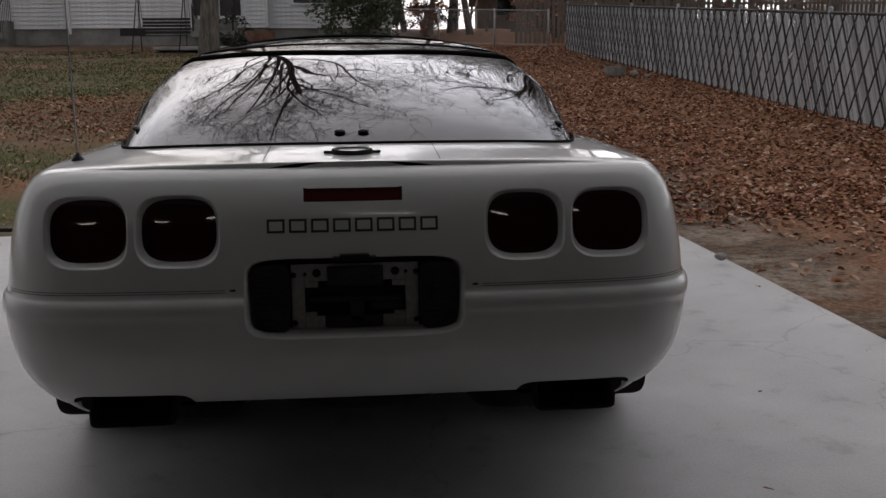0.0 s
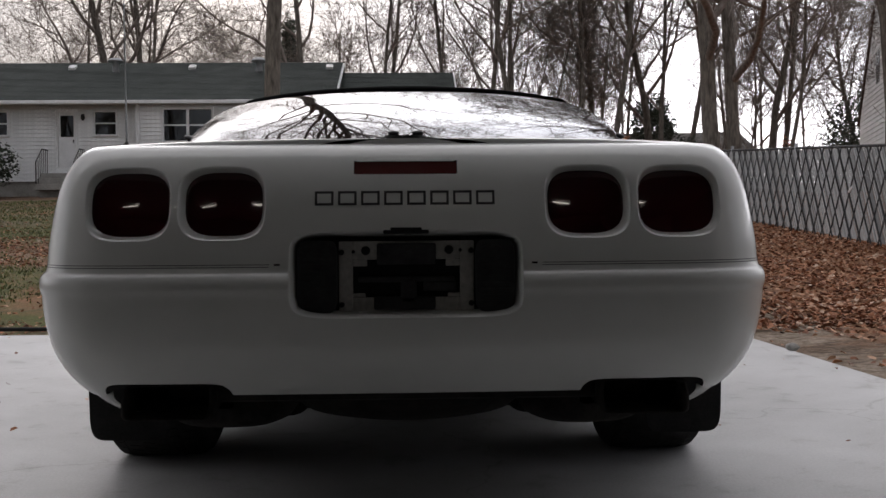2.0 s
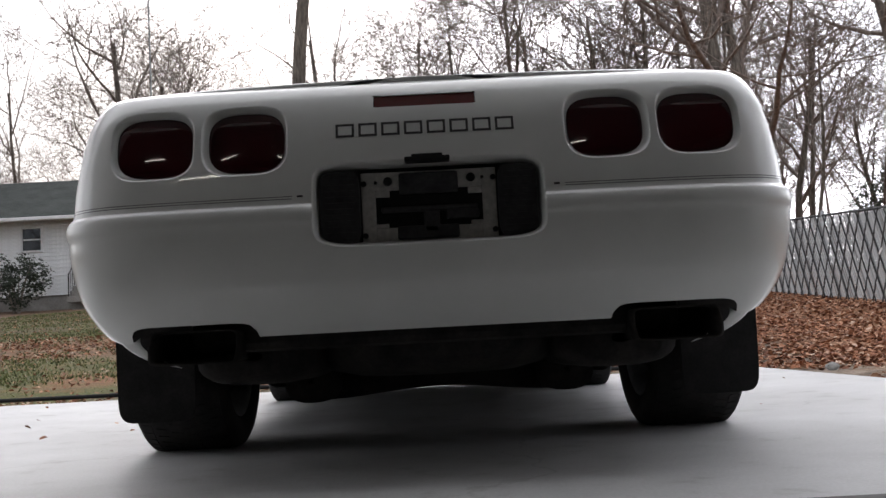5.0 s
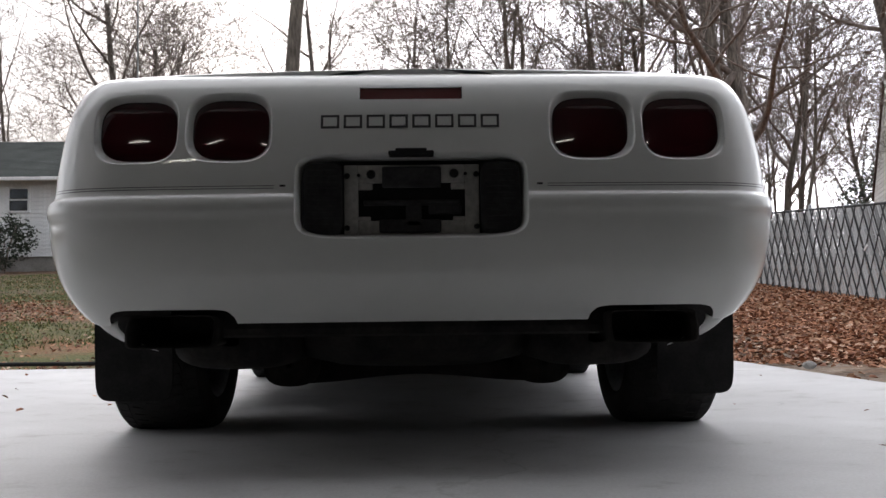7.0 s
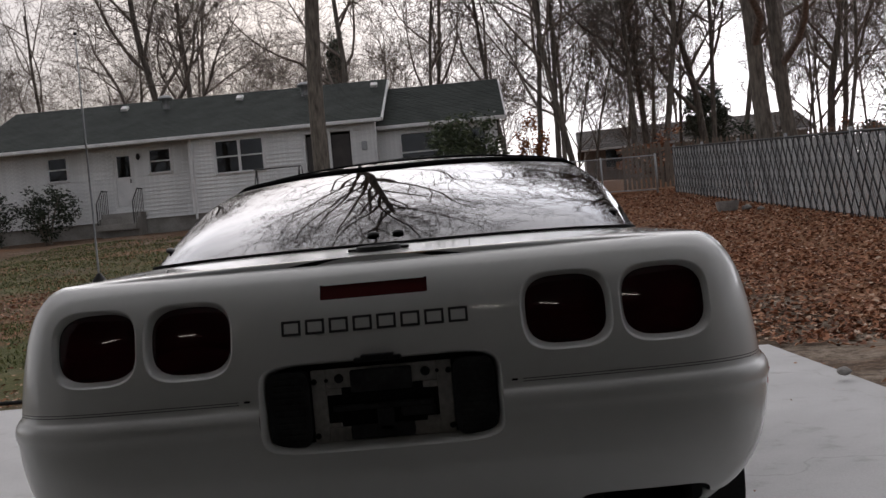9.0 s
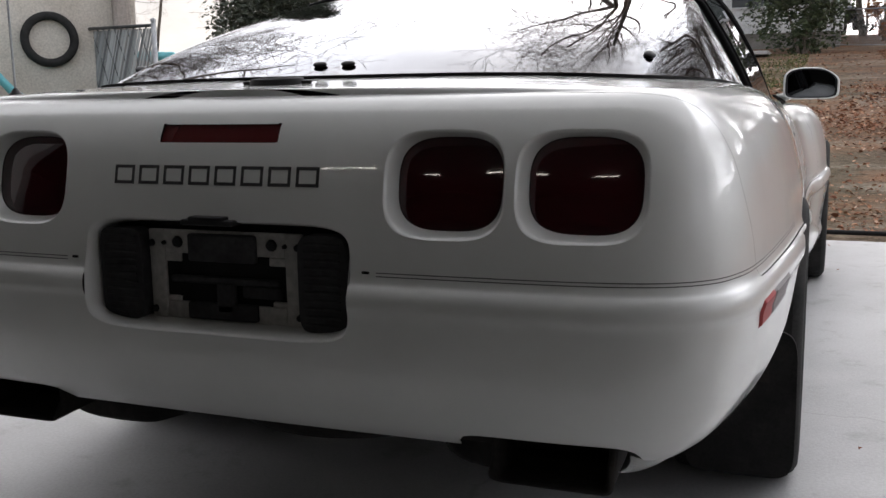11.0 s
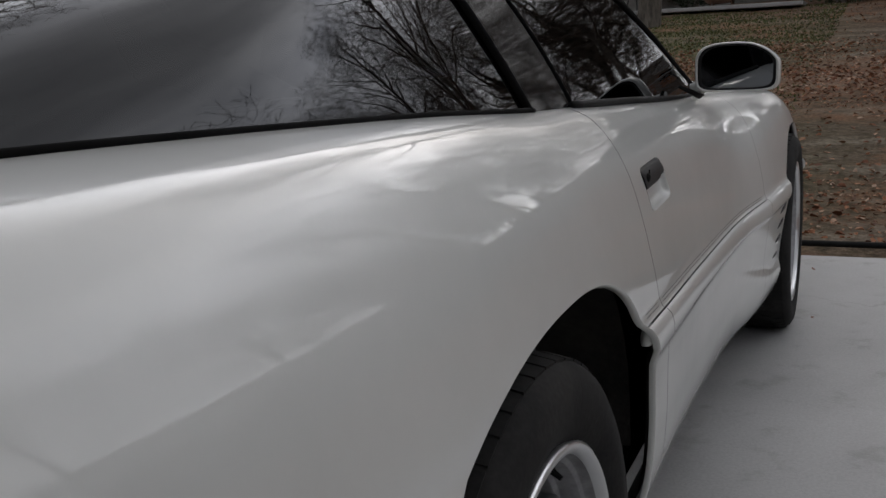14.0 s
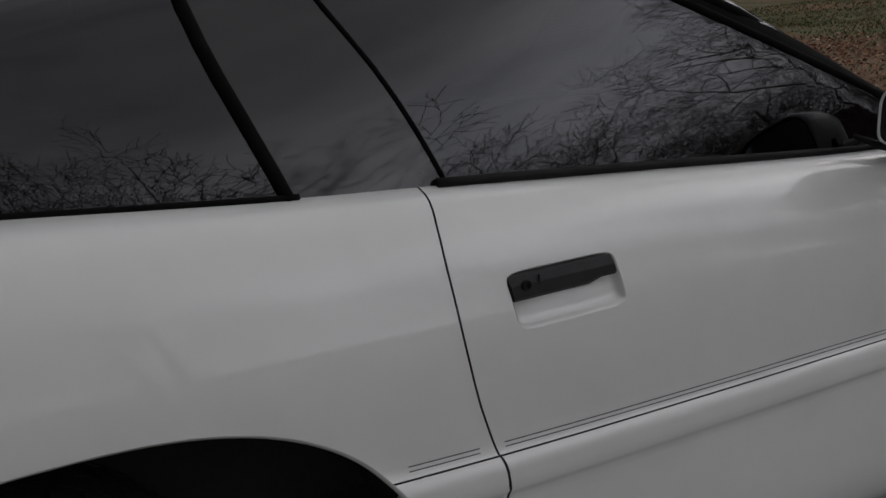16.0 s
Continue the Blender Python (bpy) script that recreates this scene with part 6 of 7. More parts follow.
def wall_with_holes(x0, x1, z0, z1, y, holes, thick=0.14):
    """A wall in x, z with rectangular openings through it, as one solid grid."""
    xs = sorted({x0, x1, *[h[0] for h in holes], *[h[1] for h in holes]})
    zs = sorted({z0, z1, *[h[2] for h in holes], *[h[3] for h in holes]})
    bm = bmesh.new()
    for i in range(len(xs) - 1):
        for j in range(len(zs) - 1):
            cx, cz = (xs[i] + xs[i + 1]) / 2, (zs[j] + zs[j + 1]) / 2
            if any(h[0] < cx < h[1] and h[2] < cz < h[3] for h in holes):
                continue
            box(bm, (cx, y + thick / 2, cz), (xs[i + 1] - xs[i], thick, zs[j + 1] - zs[j]))
    return bm


def clapboards(house, x0, x1, z0, z1, y, holes, pitch=0.132):
    """Siding boards, each a tilted lath, broken at the openings."""
    n = int((z1 - z0) / pitch)
    shared = {}
    for k in range(n):
        z = z0 + k * pitch
        cuts = [(x0, x1)]
        for h in holes:
            if h[2] - 0.07 < z + pitch * 0.5 < h[3] + 0.07:
                nxt = []
                for a, b in cuts:
                    if h[0] - 0.07 > a:
                        nxt.append((a, min(b, h[0] - 0.07)))
                    if h[1] + 0.07 < b:
                        nxt.append((max(a, h[1] + 0.07), b))
                cuts = nxt
        for a, b in cuts:
            if b - a < 0.05:
                continue
            key = round(b - a, 3)
            if key not in shared:
                me = bpy.data.meshes.new("siding_board")
                w = b - a
                v = [(0, 0, 0), (w, 0, 0), (w, -0.045, 0), (0, -0.045, 0), (0, 0, pitch), (w, 0, pitch), (w, -0.006, pitch), (0, -0.006, pitch)]
                me.from_pydata(v, [], [(3, 2, 6, 7), (0, 1, 2, 3), (0, 3, 7, 4), (1, 5, 6, 2), (4, 7, 6, 5)])
                me.materials.append(M_siding)
                shared[key] = me
            ob = new("siding_board", shared[key])
            ob.parent = house
            ob.location = (a, y, z)


def gable_roof(house, x0, x1, y0, y1, ze, zr, material, over=0.3, thick=0.12, fascia=True):
    """Two slopes with the ridge along x, eaves board and verge boards."""
    ym = (y0 + y1) / 2
    s = (zr - ze) / (ym - y0)
    a, b = y0 - over, y1 + over
    za = ze - over * s
    bm = bmesh.new()
    prof = [(a, za), (ym, zr), (b, za), (b, za + thick), (ym, zr + thick), (a, za + thick)]
    l = [bm.verts.new((x0 - over, p, q)) for p, q in prof]
    r = [bm.verts.new((x1 + over, p, q)) for p, q in prof]
    for k in range(6):
        bm.faces.new((l[k], l[(k + 1) % 6], r[(k + 1) % 6], r[k]))
    bm.faces.new((l[0], l[5], l[4], l[1])), bm.faces.new((l[1], l[4], l[3], l[2]))
    bm.faces.new((r[0], r[1], r[4], r[5])), bm.faces.new((r[1], r[2], r[3], r[4]))
    bmesh.ops.recalc_face_normals(bm, faces=bm.faces)
    roof = part("roof", bm, material, house, "shingled gable roof")
    bm = bmesh.new()
    steps = int((ym - a) / 0.14)
    for k in range(1, steps):
        y = a + (ym - a) * k / steps
        z = za + thick + (zr - za) * k / steps
        v = [bm.verts.new(p) for p in ((x0 - over, y, z + 0.002), (x1 + over, y, z + 0.002), (x1 + over, y - 0.003, z + 0.013), (x0 - over, y - 0.003, z + 0.013),
                                       (x1 + over, y + 0.10, z + 0.012 + 0.10 * s), (x0 - over, y + 0.10, z + 0.012 + 0.10 * s))]
        bm.faces.new((v[0], v[1], v[2], v[3])), bm.faces.new((v[3], v[2], v[4], v[5]))
    part("shingle_course", bm, material, roof, "rows of shingles")["kind"] = "stuff"
    if fascia:
        part("gutter", box_bm(((x0 + x1) / 2, a - 0.05, za + 0.02), (x1 - x0 + 2 * over, 0.11, 0.12), 0.02), M_white, roof, "white gutter")
        for x in (x0 - over - 0.012, x1 + over + 0.012):
            bm = bmesh.new()
            tube(bm, [(x, a, za + 0.03), (x, ym, zr + 0.03)], 0.075, 4)
            part("verge_board", bm, M_white, roof, "white verge board")
    return roof


def build_house():
    h = empty("house", pose(1.05, 0, -0.06), "single-storey white clapboard house with green shingle roof", "house")
    y, zf, zs = 30.0, 1.6, 2.48
    main = [(-9.05, -7.50, 3.76, 4.78), (-6.05, -4.55, 2.85, 4.75)]
    part("wall", wall_with_holes(-9.9, -3.77, zs, 5.05, y, main), M_siding, h, "white clapboard wall")
    clapboards(h, -9.9, -3.77, zs, 5.03, y, main)
    wing = [(-11.42, -10.74, 4.02, 4.76), (-14.9, -14.28, 4.02, 4.76), (-12.65, -12.05, 2.95, 4.76)]
    part("wall", wall_with_holes(-17.2, -9.9, zs, 5.05, y + 0.45, wing), M_siding, h, "white clapboard wall")
    clapboards(h, -17.2, -9.95, zs, 5.03, y + 0.45, wing)
    low = [(-2.92, -1.55, 3.28, 4.52), (-1.45, -0.1, 3.28, 4.52)]
    part("wall", wall_with_holes(-3.77, 0.25, zs, 4.85, y + 0.6, low), M_siding, h, "white clapboard wall")
    clapboards(h, -3.75, 0.25, zs, 4.8, y + 0.6, low)
    for x in (-9.93, -3.74, 0.28):
        part("corner_board", box_bm((x, y + (0.1 if x < 0 else 0.7), (zs + 5.0) / 2), (0.09, 0.3, 5.0 - zs), 0.01), M_white, h, "white corner board")
    part("foundation", box_bm((-6.85, y + 0.12, (zf + zs) / 2), (6.1, 0.16, zs - zf)), M_block, h, "grey block foundation")
    part("foundation", box_bm((-13.55, y + 0.57, (zf + zs) / 2), (7.3, 0.16, zs - zf)), M_block, h, "grey block foundation")
    part("foundation", box_bm((-1.76, y + 0.72, (zf + zs) / 2), (4.0, 0.16, zs - zf)), M_block, h, "grey block foundation")
    for c, s in (((-8.6, y + 8.3, 3.4), (17.2, 0.15, 3.3)), ((-17.13, y + 4.4, 3.4), (0.14, 7.8, 3.3)), ((0.18, y + 4.4, 3.3), (0.14, 7.4, 3.1))):
        part("wall", box_bm(c, s), M_siding, h, "white clapboard wall")
    gable_roof(h, -17.2, -3.77, y, y + 8.2, 5.1, 6.9, M_roof)
    gable_roof(h, -3.62, 0.3, y + 0.6, y + 7.4, 4.88, 6.5, M_roof)
    for x in (-17.13, -3.85):
        bm = bmesh.new()
        prism(bm, [(0, 5.05), (8.1, 5.05), (4.05, 6.85)], 0.12, pose(x, y + 0.05, 0, 0, 0, 90))
        part("gable", bm, M_siding, h, "white gable wall")
    house_window(h, *main[0], y, 2)
    house_window(h, *wing[0], y + 0.45)
    house_window(h, *wing[1], y + 0.45)
    house_window(h, *low[0], y + 0.6, 1)
    house_window(h, *low[1], y + 0.6, 1)
    # entrance: dark double opening with storm door
    d = part("door", box_bm((-5.30, y + 0.10, 3.72), (1.46, 0.06, 1.90), 0.01), M_door, h, "dark stained entrance door")
    part("door_frame", box_bm((-5.30, y - 0.02, 4.79), (1.7, 0.08, 0.08), 0.01), M_white, d)
    for x in (-6.10, -5.25, -4.50):
        part("door_frame", box_bm((x, y - 0.02, 3.8), (0.09, 0.08, 1.92), 0.01), M_white, d)
    d = part("door", box_bm((-12.35, y + 0.5, 3.86), (0.58, 0.05, 1.80), 0.01), M_white, h, "white side door with glass")
    part("door_glass", box_bm((-12.35, y + 0.46, 4.3), (0.42, 0.02, 0.7)), M_window, d, "grey door glass")
    part("door_handle", box_bm((-12.14, y + 0.45, 3.8), (0.03, 0.05, 0.12), 0.006), M_iron, d)
    # steps and rails at both doors
    for cx, yy in ((-12.35, y + 0.45), (-5.3, y)):
        for k in range(3):
            part("step", box_bm((cx, yy - 0.35 - 0.28 * k, 2.62 - 0.19 * k), (1.3, 0.5 + 0.1, 0.19), 0.01), M_block, h, "grey concrete step")
        part("step_base", box_bm((cx, yy - 0.4, 2.2), (1.25, 0.8, 0.75)), M_block, h)
        for s in (-0.6, 0.6):
            bm = bmesh.new()
            tube(bm, [(cx + s, yy - 0.1, 3.5), (cx + s, yy - 0.6, 3.5), (cx + s, yy - 1.15, 3.05), (cx + s, yy - 1.15, 2.25)], 0.02, 6)
            for k in range(6):
                yk = yy - 0.15 - 0.16 * k
                zt = 3.5 if k < 3 else 3.5 - 0.13 * (k - 2)
                tube(bm, [(cx + s, yk, 2.55 - (0.12 * max(0, k - 2))), (cx + s, yk, zt)], 0.011, 5)
            part("stair_rail", bm, M_iron, h, "black iron stair rail")
    # roof vents, downpipe, wall lamp, basement window
    for x in (-11.3, -6.3):
        v = part("roof_vent", lathe(bmesh.new(), [(0.12, -0.2), (0.12, 0.12), (0.26, 0.13), (0.27, 0.18), (0.17, 0.26), (0.0, 0.28)], 20, "Z"), M_galv, h, "pale metal roof vent", True)
        v.location = (x, y + 2.4, 6.62)
    for x in (-3.85, -12.9, -8.7):
        part("skylight_flash", box_bm((x, y + 2.7, 6.62), (0.24, 0.3, 0.1), 0.02, Matrix.Rotation(0.5, 4, "X")), M_white, h)
    part("downpipe", tube_bm([(-9.86, y - 0.12, 4.95), (-9.86, y - 0.05, 4.7), (-9.86, y - 0.05, 2.3)], 0.045, 8), M_white, h, "white downpipe")
    part("wall_lamp", lathe(bmesh.new(), [(0.0, 0.1), (0.05, 0.08), (0.07, -0.05), (0.02, -0.12), (0.0, -0.12)], 12, "Z", (-11.8, y + 0.36, 4.6)), M_iron, h, "black wall lamp", True)
    part("basement_window", box_bm((-7.95, y + 0.03, 2.42), (0.8, 0.06, 0.36), 0.01), M_iron, h, "dark basement window")
    part("meter_box", box_bm((-4.1, y - 0.06, 4.2), (0.18, 0.12, 0.3), 0.03), M_galv, h)
    return h


build_house()


def build_gable_house():
    """The white house beyond the fence, its gable turned a little towards the yard."""
    h = empty("house", pose(18.4, 33.5, 1.9, 0, 0, -17), "white-sided house with brown roof behind the fence", "house")
    win = [(2.2, 3.3, 1.5, 2.7)]
    part("wall", wall_with_holes(0, 4.5, 0, 3.6, 0, win), M_siding, h, "white sided wall")
    clapboards(h, 0, 4.5, 0.2, 3.5, 0, win, 0.16)
    for a in win:
        house_window(h, *a, 0.0)
    for x in (0.0, 4.5):
        bm = bmesh.new()
        prism(bm, [(0, 0), (9, 0), (9, 3.6), (4.5, 8.2), (0, 3.6)], 0.14, pose(x, 0, 0, 0, 0, 90))
        part("gable", bm, M_siding, h, "white sided gable wall")
    for k in range(38):
        z = 0.3 + k * 0.2
        half = 4.5 if z < 3.6 else 4.5 * (8.2 - z) / 4.6
        if half > 0.3:
            part("siding_board", box_bm((-0.155, 4.5, z), (0.03, 2 * half, 0.19), 0.0, Matrix.Rotation(0.12, 4, "Y")), M_siding, h)
    w = part("window", box_bm((-0.17, 4.2, 5.4), (0.05, 0.8, 1.3)), M_window, h, "dark attic window")
    part("frame", box_bm((-0.165, 4.2, 6.08), (0.08, 1.0, 0.09)), M_white, w)
    part("wall", box_bm((2.25, 8.93, 1.8), (4.5, 0.14, 3.6)), M_siding, h)
    gable_roof(h, 0, 4.5, 0, 9, 3.7, 8.3, M_brown_roof, 0.25)
    return h


build_gable_house()


def build_far_house(x, y, turn, w, d, he, hr, label):
    h = empty("house", pose(x, y, ground_height(x, y), 0, 0, turn), label, "house")
    win = [(1.2 + 2.6 * k, 2.3 + 2.6 * k, 1.0, 2.1) for k in range(int(w / 2.8))]
    part("wall", wall_with_holes(0, w, 0, he, 0, win), M_wood, h, "brown board wall")
    for a in win:
        part("window", box_bm(((a[0] + a[1]) / 2, 0.05, 1.55), (1.1, 0.05, 1.1)), M_window, h, "dark window")
    part("wall", box_bm((w / 2, d / 2 + 0.1, he / 2), (w - 0.05, d - 0.1, he - 0.02)), M_wood, h)
    gable_roof(h, 0, w, 0, d, he, hr, M_dull_roof, 0.4)
    return h


M_dull_roof = mottled("grey_brown_shingle", (0.085, 0.075, 0.068), (0.135, 0.12, 0.11), 1.4, 0.95, 20, 0.4, 0.01)
build_far_house(7.5, 57, -6, 13.0, 9, 2.2, 3.6, "low brown house with grey roof among the trees")


# ---- fences ----
def build_slat_fence(name, p0, p1, height, label):
    """Chain-link fence woven with pale slats: posts, rail, slanted slats, dark wire diamonds."""
    a, b = Vector((*p0, 0)), Vector((*p1, 0))
    length = (b - a).length
    d = (b - a).normalized()
    nrm = Vector((d.y, -d.x, 0))
    g = lambda s: ground_height(*(a + d * s).xy) + 0.02
    sink = lambda s: 1 - 0.0055 * max((a + d * s).y - 5, 0)
    at = lambda s, z, out=0.0: a + d * s + nrm * out + Vector((0, 0, g(s) + z * sink(s)))
    f = empty(name, pose(0, 0, 0), label, "fence")
    n = max(int(round(length / 3.0)), 1)
    for k in range(n + 1):
        s = length * k / n
        post = part("post", tube_bm([at(s, -0.1, 0.05), at(s, height + 0.05, 0.05)], 0.03, 10), M_galv, f, "", True)
        part("cap", lathe(bmesh.new(), [(0.036, 0), (0.034, 0.02), (0.02, 0.035), (0, 0.04)], 10, "Z", at(s, height + 0.05, 0.05)), M_galv, post)
    part("top_rail", tube_bm([at(s, height, 0.045) for s in np.linspace(0, length, n + 1)], 0.021, 8), M_wire, f, "dark top rail", True)
    # slats, leaning, one beside the other
    verts, faces = [], []
    lean = 0.44
    pitch = 0.031
    rng = random.Random(2)
    s = -lean * height
    while s < length:
        w = 0.0225
        tone = rng.uniform(-0.004, 0.004)
        quad = []
        for ss, z in ((s, 0.03), (s + w, 0.03), (s + w + lean * height, height - 0.03), (s + lean * height, height - 0.03)):
            quad.append([ss, z])
        lo, hi = 0.0, 1.0
        if quad[0][0] < 0:
            lo = -quad[0][0] / (lean * height)
        if quad[1][0] + lean * height > length:
            hi = (length - quad[1][0]) / (lean * height)
        if hi - lo > 0.05:
            zz = [0.03 + (height - 0.06) * q for q in (lo, hi)]
            b0 = len(verts)
            for q, z in ((lo, zz[0]), (hi, zz[1])):
                for dx, out in ((0, tone), (w, tone), (w, tone + 0.004), (0, tone + 0.004)):
                    verts.append(at(min(max(s + dx + lean * height * q, 0), length), z, out))
            faces += [(b0, b0 + 1, b0 + 5, b0 + 4), (b0 + 1, b0 + 2, b0 + 6, b0 + 5), (b0 + 2, b0 + 3, b0 + 7, b0 + 6), (b0 + 3, b0, b0 + 4, b0 + 7)]
        s += pitch
    mesh_object("slat", verts, faces, M_slat, f, kind="stuff", label="pale grey slats woven through the mesh")
    # wires
    bm = bmesh.new()
    step = 0.29
    slope = 0.49
    for side in (1, -1):
        s = -slope * height - step
        while s < length + slope * height + step:
            z0, z1 = 0.0, height
            s0, s1 = (s, s + slope * height) if side > 0 else (s + slope * height, s)
            pts = []
            for q in np.linspace(0, 1, 7):
                ss = s0 + (s1 - s0) * q
                if 0 <= ss <= length:
                    pts.append(at(ss, z0 + (z1 - z0) * q, -0.008 - 0.004 * side))
            if len(pts) > 1:
                tube(bm, pts, 0.0115, 4, False)
            s += step
    part("wire", bm, M_wire, f, "dark wire diamonds")["kind"] = "stuff"
    return f


build_slat_fence("chain_link_fence", (6.62, 5.0), (6.05, 25.6), 1.42, "tall chain-link fence woven with pale grey slats")
tagged(part("strip", box_bm((6.415, 11.85, 1.2), (0.012, 0.12, 0.035), 0.0, Matrix.Rotation(-0.6, 4, "X")), M_white, None), "pale plastic strip caught in the fence wires", "litter")
build_slat_fence("chain_link_fence", (6.64, 4.9), (6.9, -4.0), 1.42, "chain-link fence with slats beside the concrete")
build_slat_fence("fence_panel", (-8.3, 9.3), (-6.7, 8.7), 1.5, "loose slatted fence panel beside the play set")


def build_far_fence():
    """Open chain-link with posts across the end of the yard."""
    f = empty("garden_fence", pose(0, 0, 0), "low grey chain-link fence across the yard end", "fence")
    bm = bmesh.new()
    pts = [(5.75, 26.6), (4.3, 27.6), (2.7, 28.7), (1.1, 29.8)]
    for x, y in pts:
        part("post", tube_bm([(x, y, ground_height(x, y) - 0.1), (x, y, ground_height(x, y) + 1.15)], 0.03, 8), M_galv, f, "", True)
    for z in (1.1, 0.1):
        part("rail", tube_bm([(x, y, ground_height(x, y) + z) for x, y in pts], 0.018, 6), M_galv, f, "", True)
    for k in range(60):
        s = k / 60 * 4.8
        for side in (1, -1):
            q = []
            for w in (0, 1):
                x = 5.75 - s - (w if side > 0 else 1 - w) * 0.6
                if x < 1.1:
                    continue
                y = 26.6 + (5.75 - x) * 0.688
                q.append((x, y, ground_height(x, y) + 0.1 + w * 1.0))
            if len(q) == 2:
                tube(bm, q, 0.004, 3, False)
    part("wire", bm, M_galv, f, "fine grey wire mesh")["kind"] = "stuff"
    # stockade boards behind the slatted fence
    f = empty("picket_fence", pose(0, 0, 0), "weathered wooden picket fence behind the slatted fence", "fence")
    bm = bmesh.new()
    prism(bm, [(-0.045, 0), (0.045, 0), (0.045, 1.46), (0, 1.54), (-0.045, 1.46)], 0.02)
    me = bpy.data.meshes.new("picket")
    bm.to_mesh(me), bm.free()
    me.materials.append(M_wood)
    rng = random.Random(8)
    for k in range(120):
        x = 5.3 + k * 0.155
        y = 29.6 + 0.05 * k * 0.155
        ob = new("picket", me)
        ob.parent = f
        ob.matrix_basis = pose(x, y, ground_height(x, y) - 0.05 + rng.uniform(-0.03, 0.03), 0, rng.uniform(-1.5, 1.5), 0)
    for z in (0.4, 1.25):
        part("rail", box_bm((14.6, 30.1, ground_height(14, 30) + z), (18.8, 0.04, 0.09)), M_wood, f)


build_far_fence()


# ---- things in the yard ----
def build_swing():
    g = ground_height(-5.8, 25.6)
    s = empty("garden_swing", pose(-5.15, 25.6, g), "dark metal garden swing bench on an A-frame", "swing")
    for x in (-0.62, 0.62):
        part("frame_leg", tube_bm([(x - 0.1, -0.65, 0), (x, 0, 1.75)], 0.017, 8), M_iron, s, "", True)
        part("frame_leg", tube_bm([(x - 0.1, 0.65, 0), (x, 0, 1.75)], 0.017, 8), M_iron, s, "", True)
        part("foot_bar", tube_bm([(x - 0.1, -0.7, 0.02), (x - 0.1, 0.7, 0.02)], 0.022, 6), M_iron, s)
    part("top_bar", tube_bm([(-0.68, 0, 1.75), (0.68, 0, 1.75)], 0.018, 8), M_iron, s, "", True)
    for k in range(5):
        part("seat_slat", box_bm((0.05, -0.2 + k * 0.1, 0.48), (1.3, 0.075, 0.02), 0.004), M_iron, s)
    for k in range(5):
        part("back_slat", box_bm((0.05, 0.28 + 0.02 * k, 0.58 + k * 0.09), (1.3, 0.02, 0.07), 0.004), M_iron, s)
    for x in (-0.6, 0.7):
        part("chain", tube_bm([(x, 0.3, 0.95), (x, 0, 1.75)], 0.008, 5), M_iron, s)
        part("chain", tube_bm([(x, -0.25, 0.5), (x, 0, 1.75)], 0.008, 5), M_iron, s)
        part("arm_rest", box_bm((x, 0.0, 0.72), (0.05, 0.55, 0.025), 0.006), M_wood, s)


build_swing()


def build_play_set():
    x, y = -8.6, 8.3
    g = ground_height(x, y)
    p = empty("play_set", pose(x, y, g, 0, 0, 45), "plastic play tower with teal slide and tyre", "play set")
    part("panel", box_bm((0.35, 0.35, 1.05), (2.4, 0.06, 2.1), 0.03), M_beige, p, "beige play panel")
    for a in (-0.75, 1.35):
        part("tower_post", box_bm((a, 0.2, 1.1), (0.22, 0.22, 2.2), 0.05), M_taupe, p, "taupe plastic post")
    part("tower_wall", box_bm((-1.4, 0.1, 0.9), (0.9, 0.12, 1.8), 0.05), M_taupe, p, "taupe tower wall")
    part("doorway", box_bm((-1.35, 0.02, 0.65), (0.4, 0.06, 0.7), 0.05), M_door, p)
    part("ledge", box_bm((-1.35, 0.0, 0.28), (0.5, 0.1, 0.1), 0.03), M_yellow, p, "yellow ledge")
    bm = bmesh.new()
    rows = []
    for k in range(15):
        t = k / 14
        q = Vector((-0.62 + 1.25 * t, -0.15 - 0.25 * t, 1.35 - 1.15 * (t ** 0.85) + 0.06 * math.sin(t * 9)))
        rows.append([bm.verts.new(q + Vector((0.0, b, c))) for b, c in ((-0.25, 0.13), (-0.25, 0.0), (-0.2, -0.03), (0.2, -0.03), (0.25, 0.0), (0.25, 0.13), (0.22, 0.13), (0.2, 0.0), (-0.2, 0.0), (-0.22, 0.13))])
    for a, b in zip(rows, rows[1:]):
        for k in range(10):
            bm.faces.new((a[k], b[k], b[(k + 1) % 10], a[(k + 1) % 10]))
    part("slide", bm, M_teal, p, "teal plastic slide", True)
    ring = bmesh.new()
    lathe(ring, [(0.30 + 0.055 * math.cos(a), 0.055 * math.sin(a)) for a in np.linspace(0, 2 * math.pi, 10, endpoint=False)], 36, "X", closed=True)
    t = part("tyre_ring", ring, M_rubber, p, "old tyre hung on the panel", True)
    t.matrix_basis = pose(0.45, 0.27, 1.42, 0, 0, 90)
    part("swing_seat", box_bm((1.75, 0.2, 1.2), (0.55, 0.18, 0.12), 0.05), M_teal, p, "teal seat arm")


build_play_set()


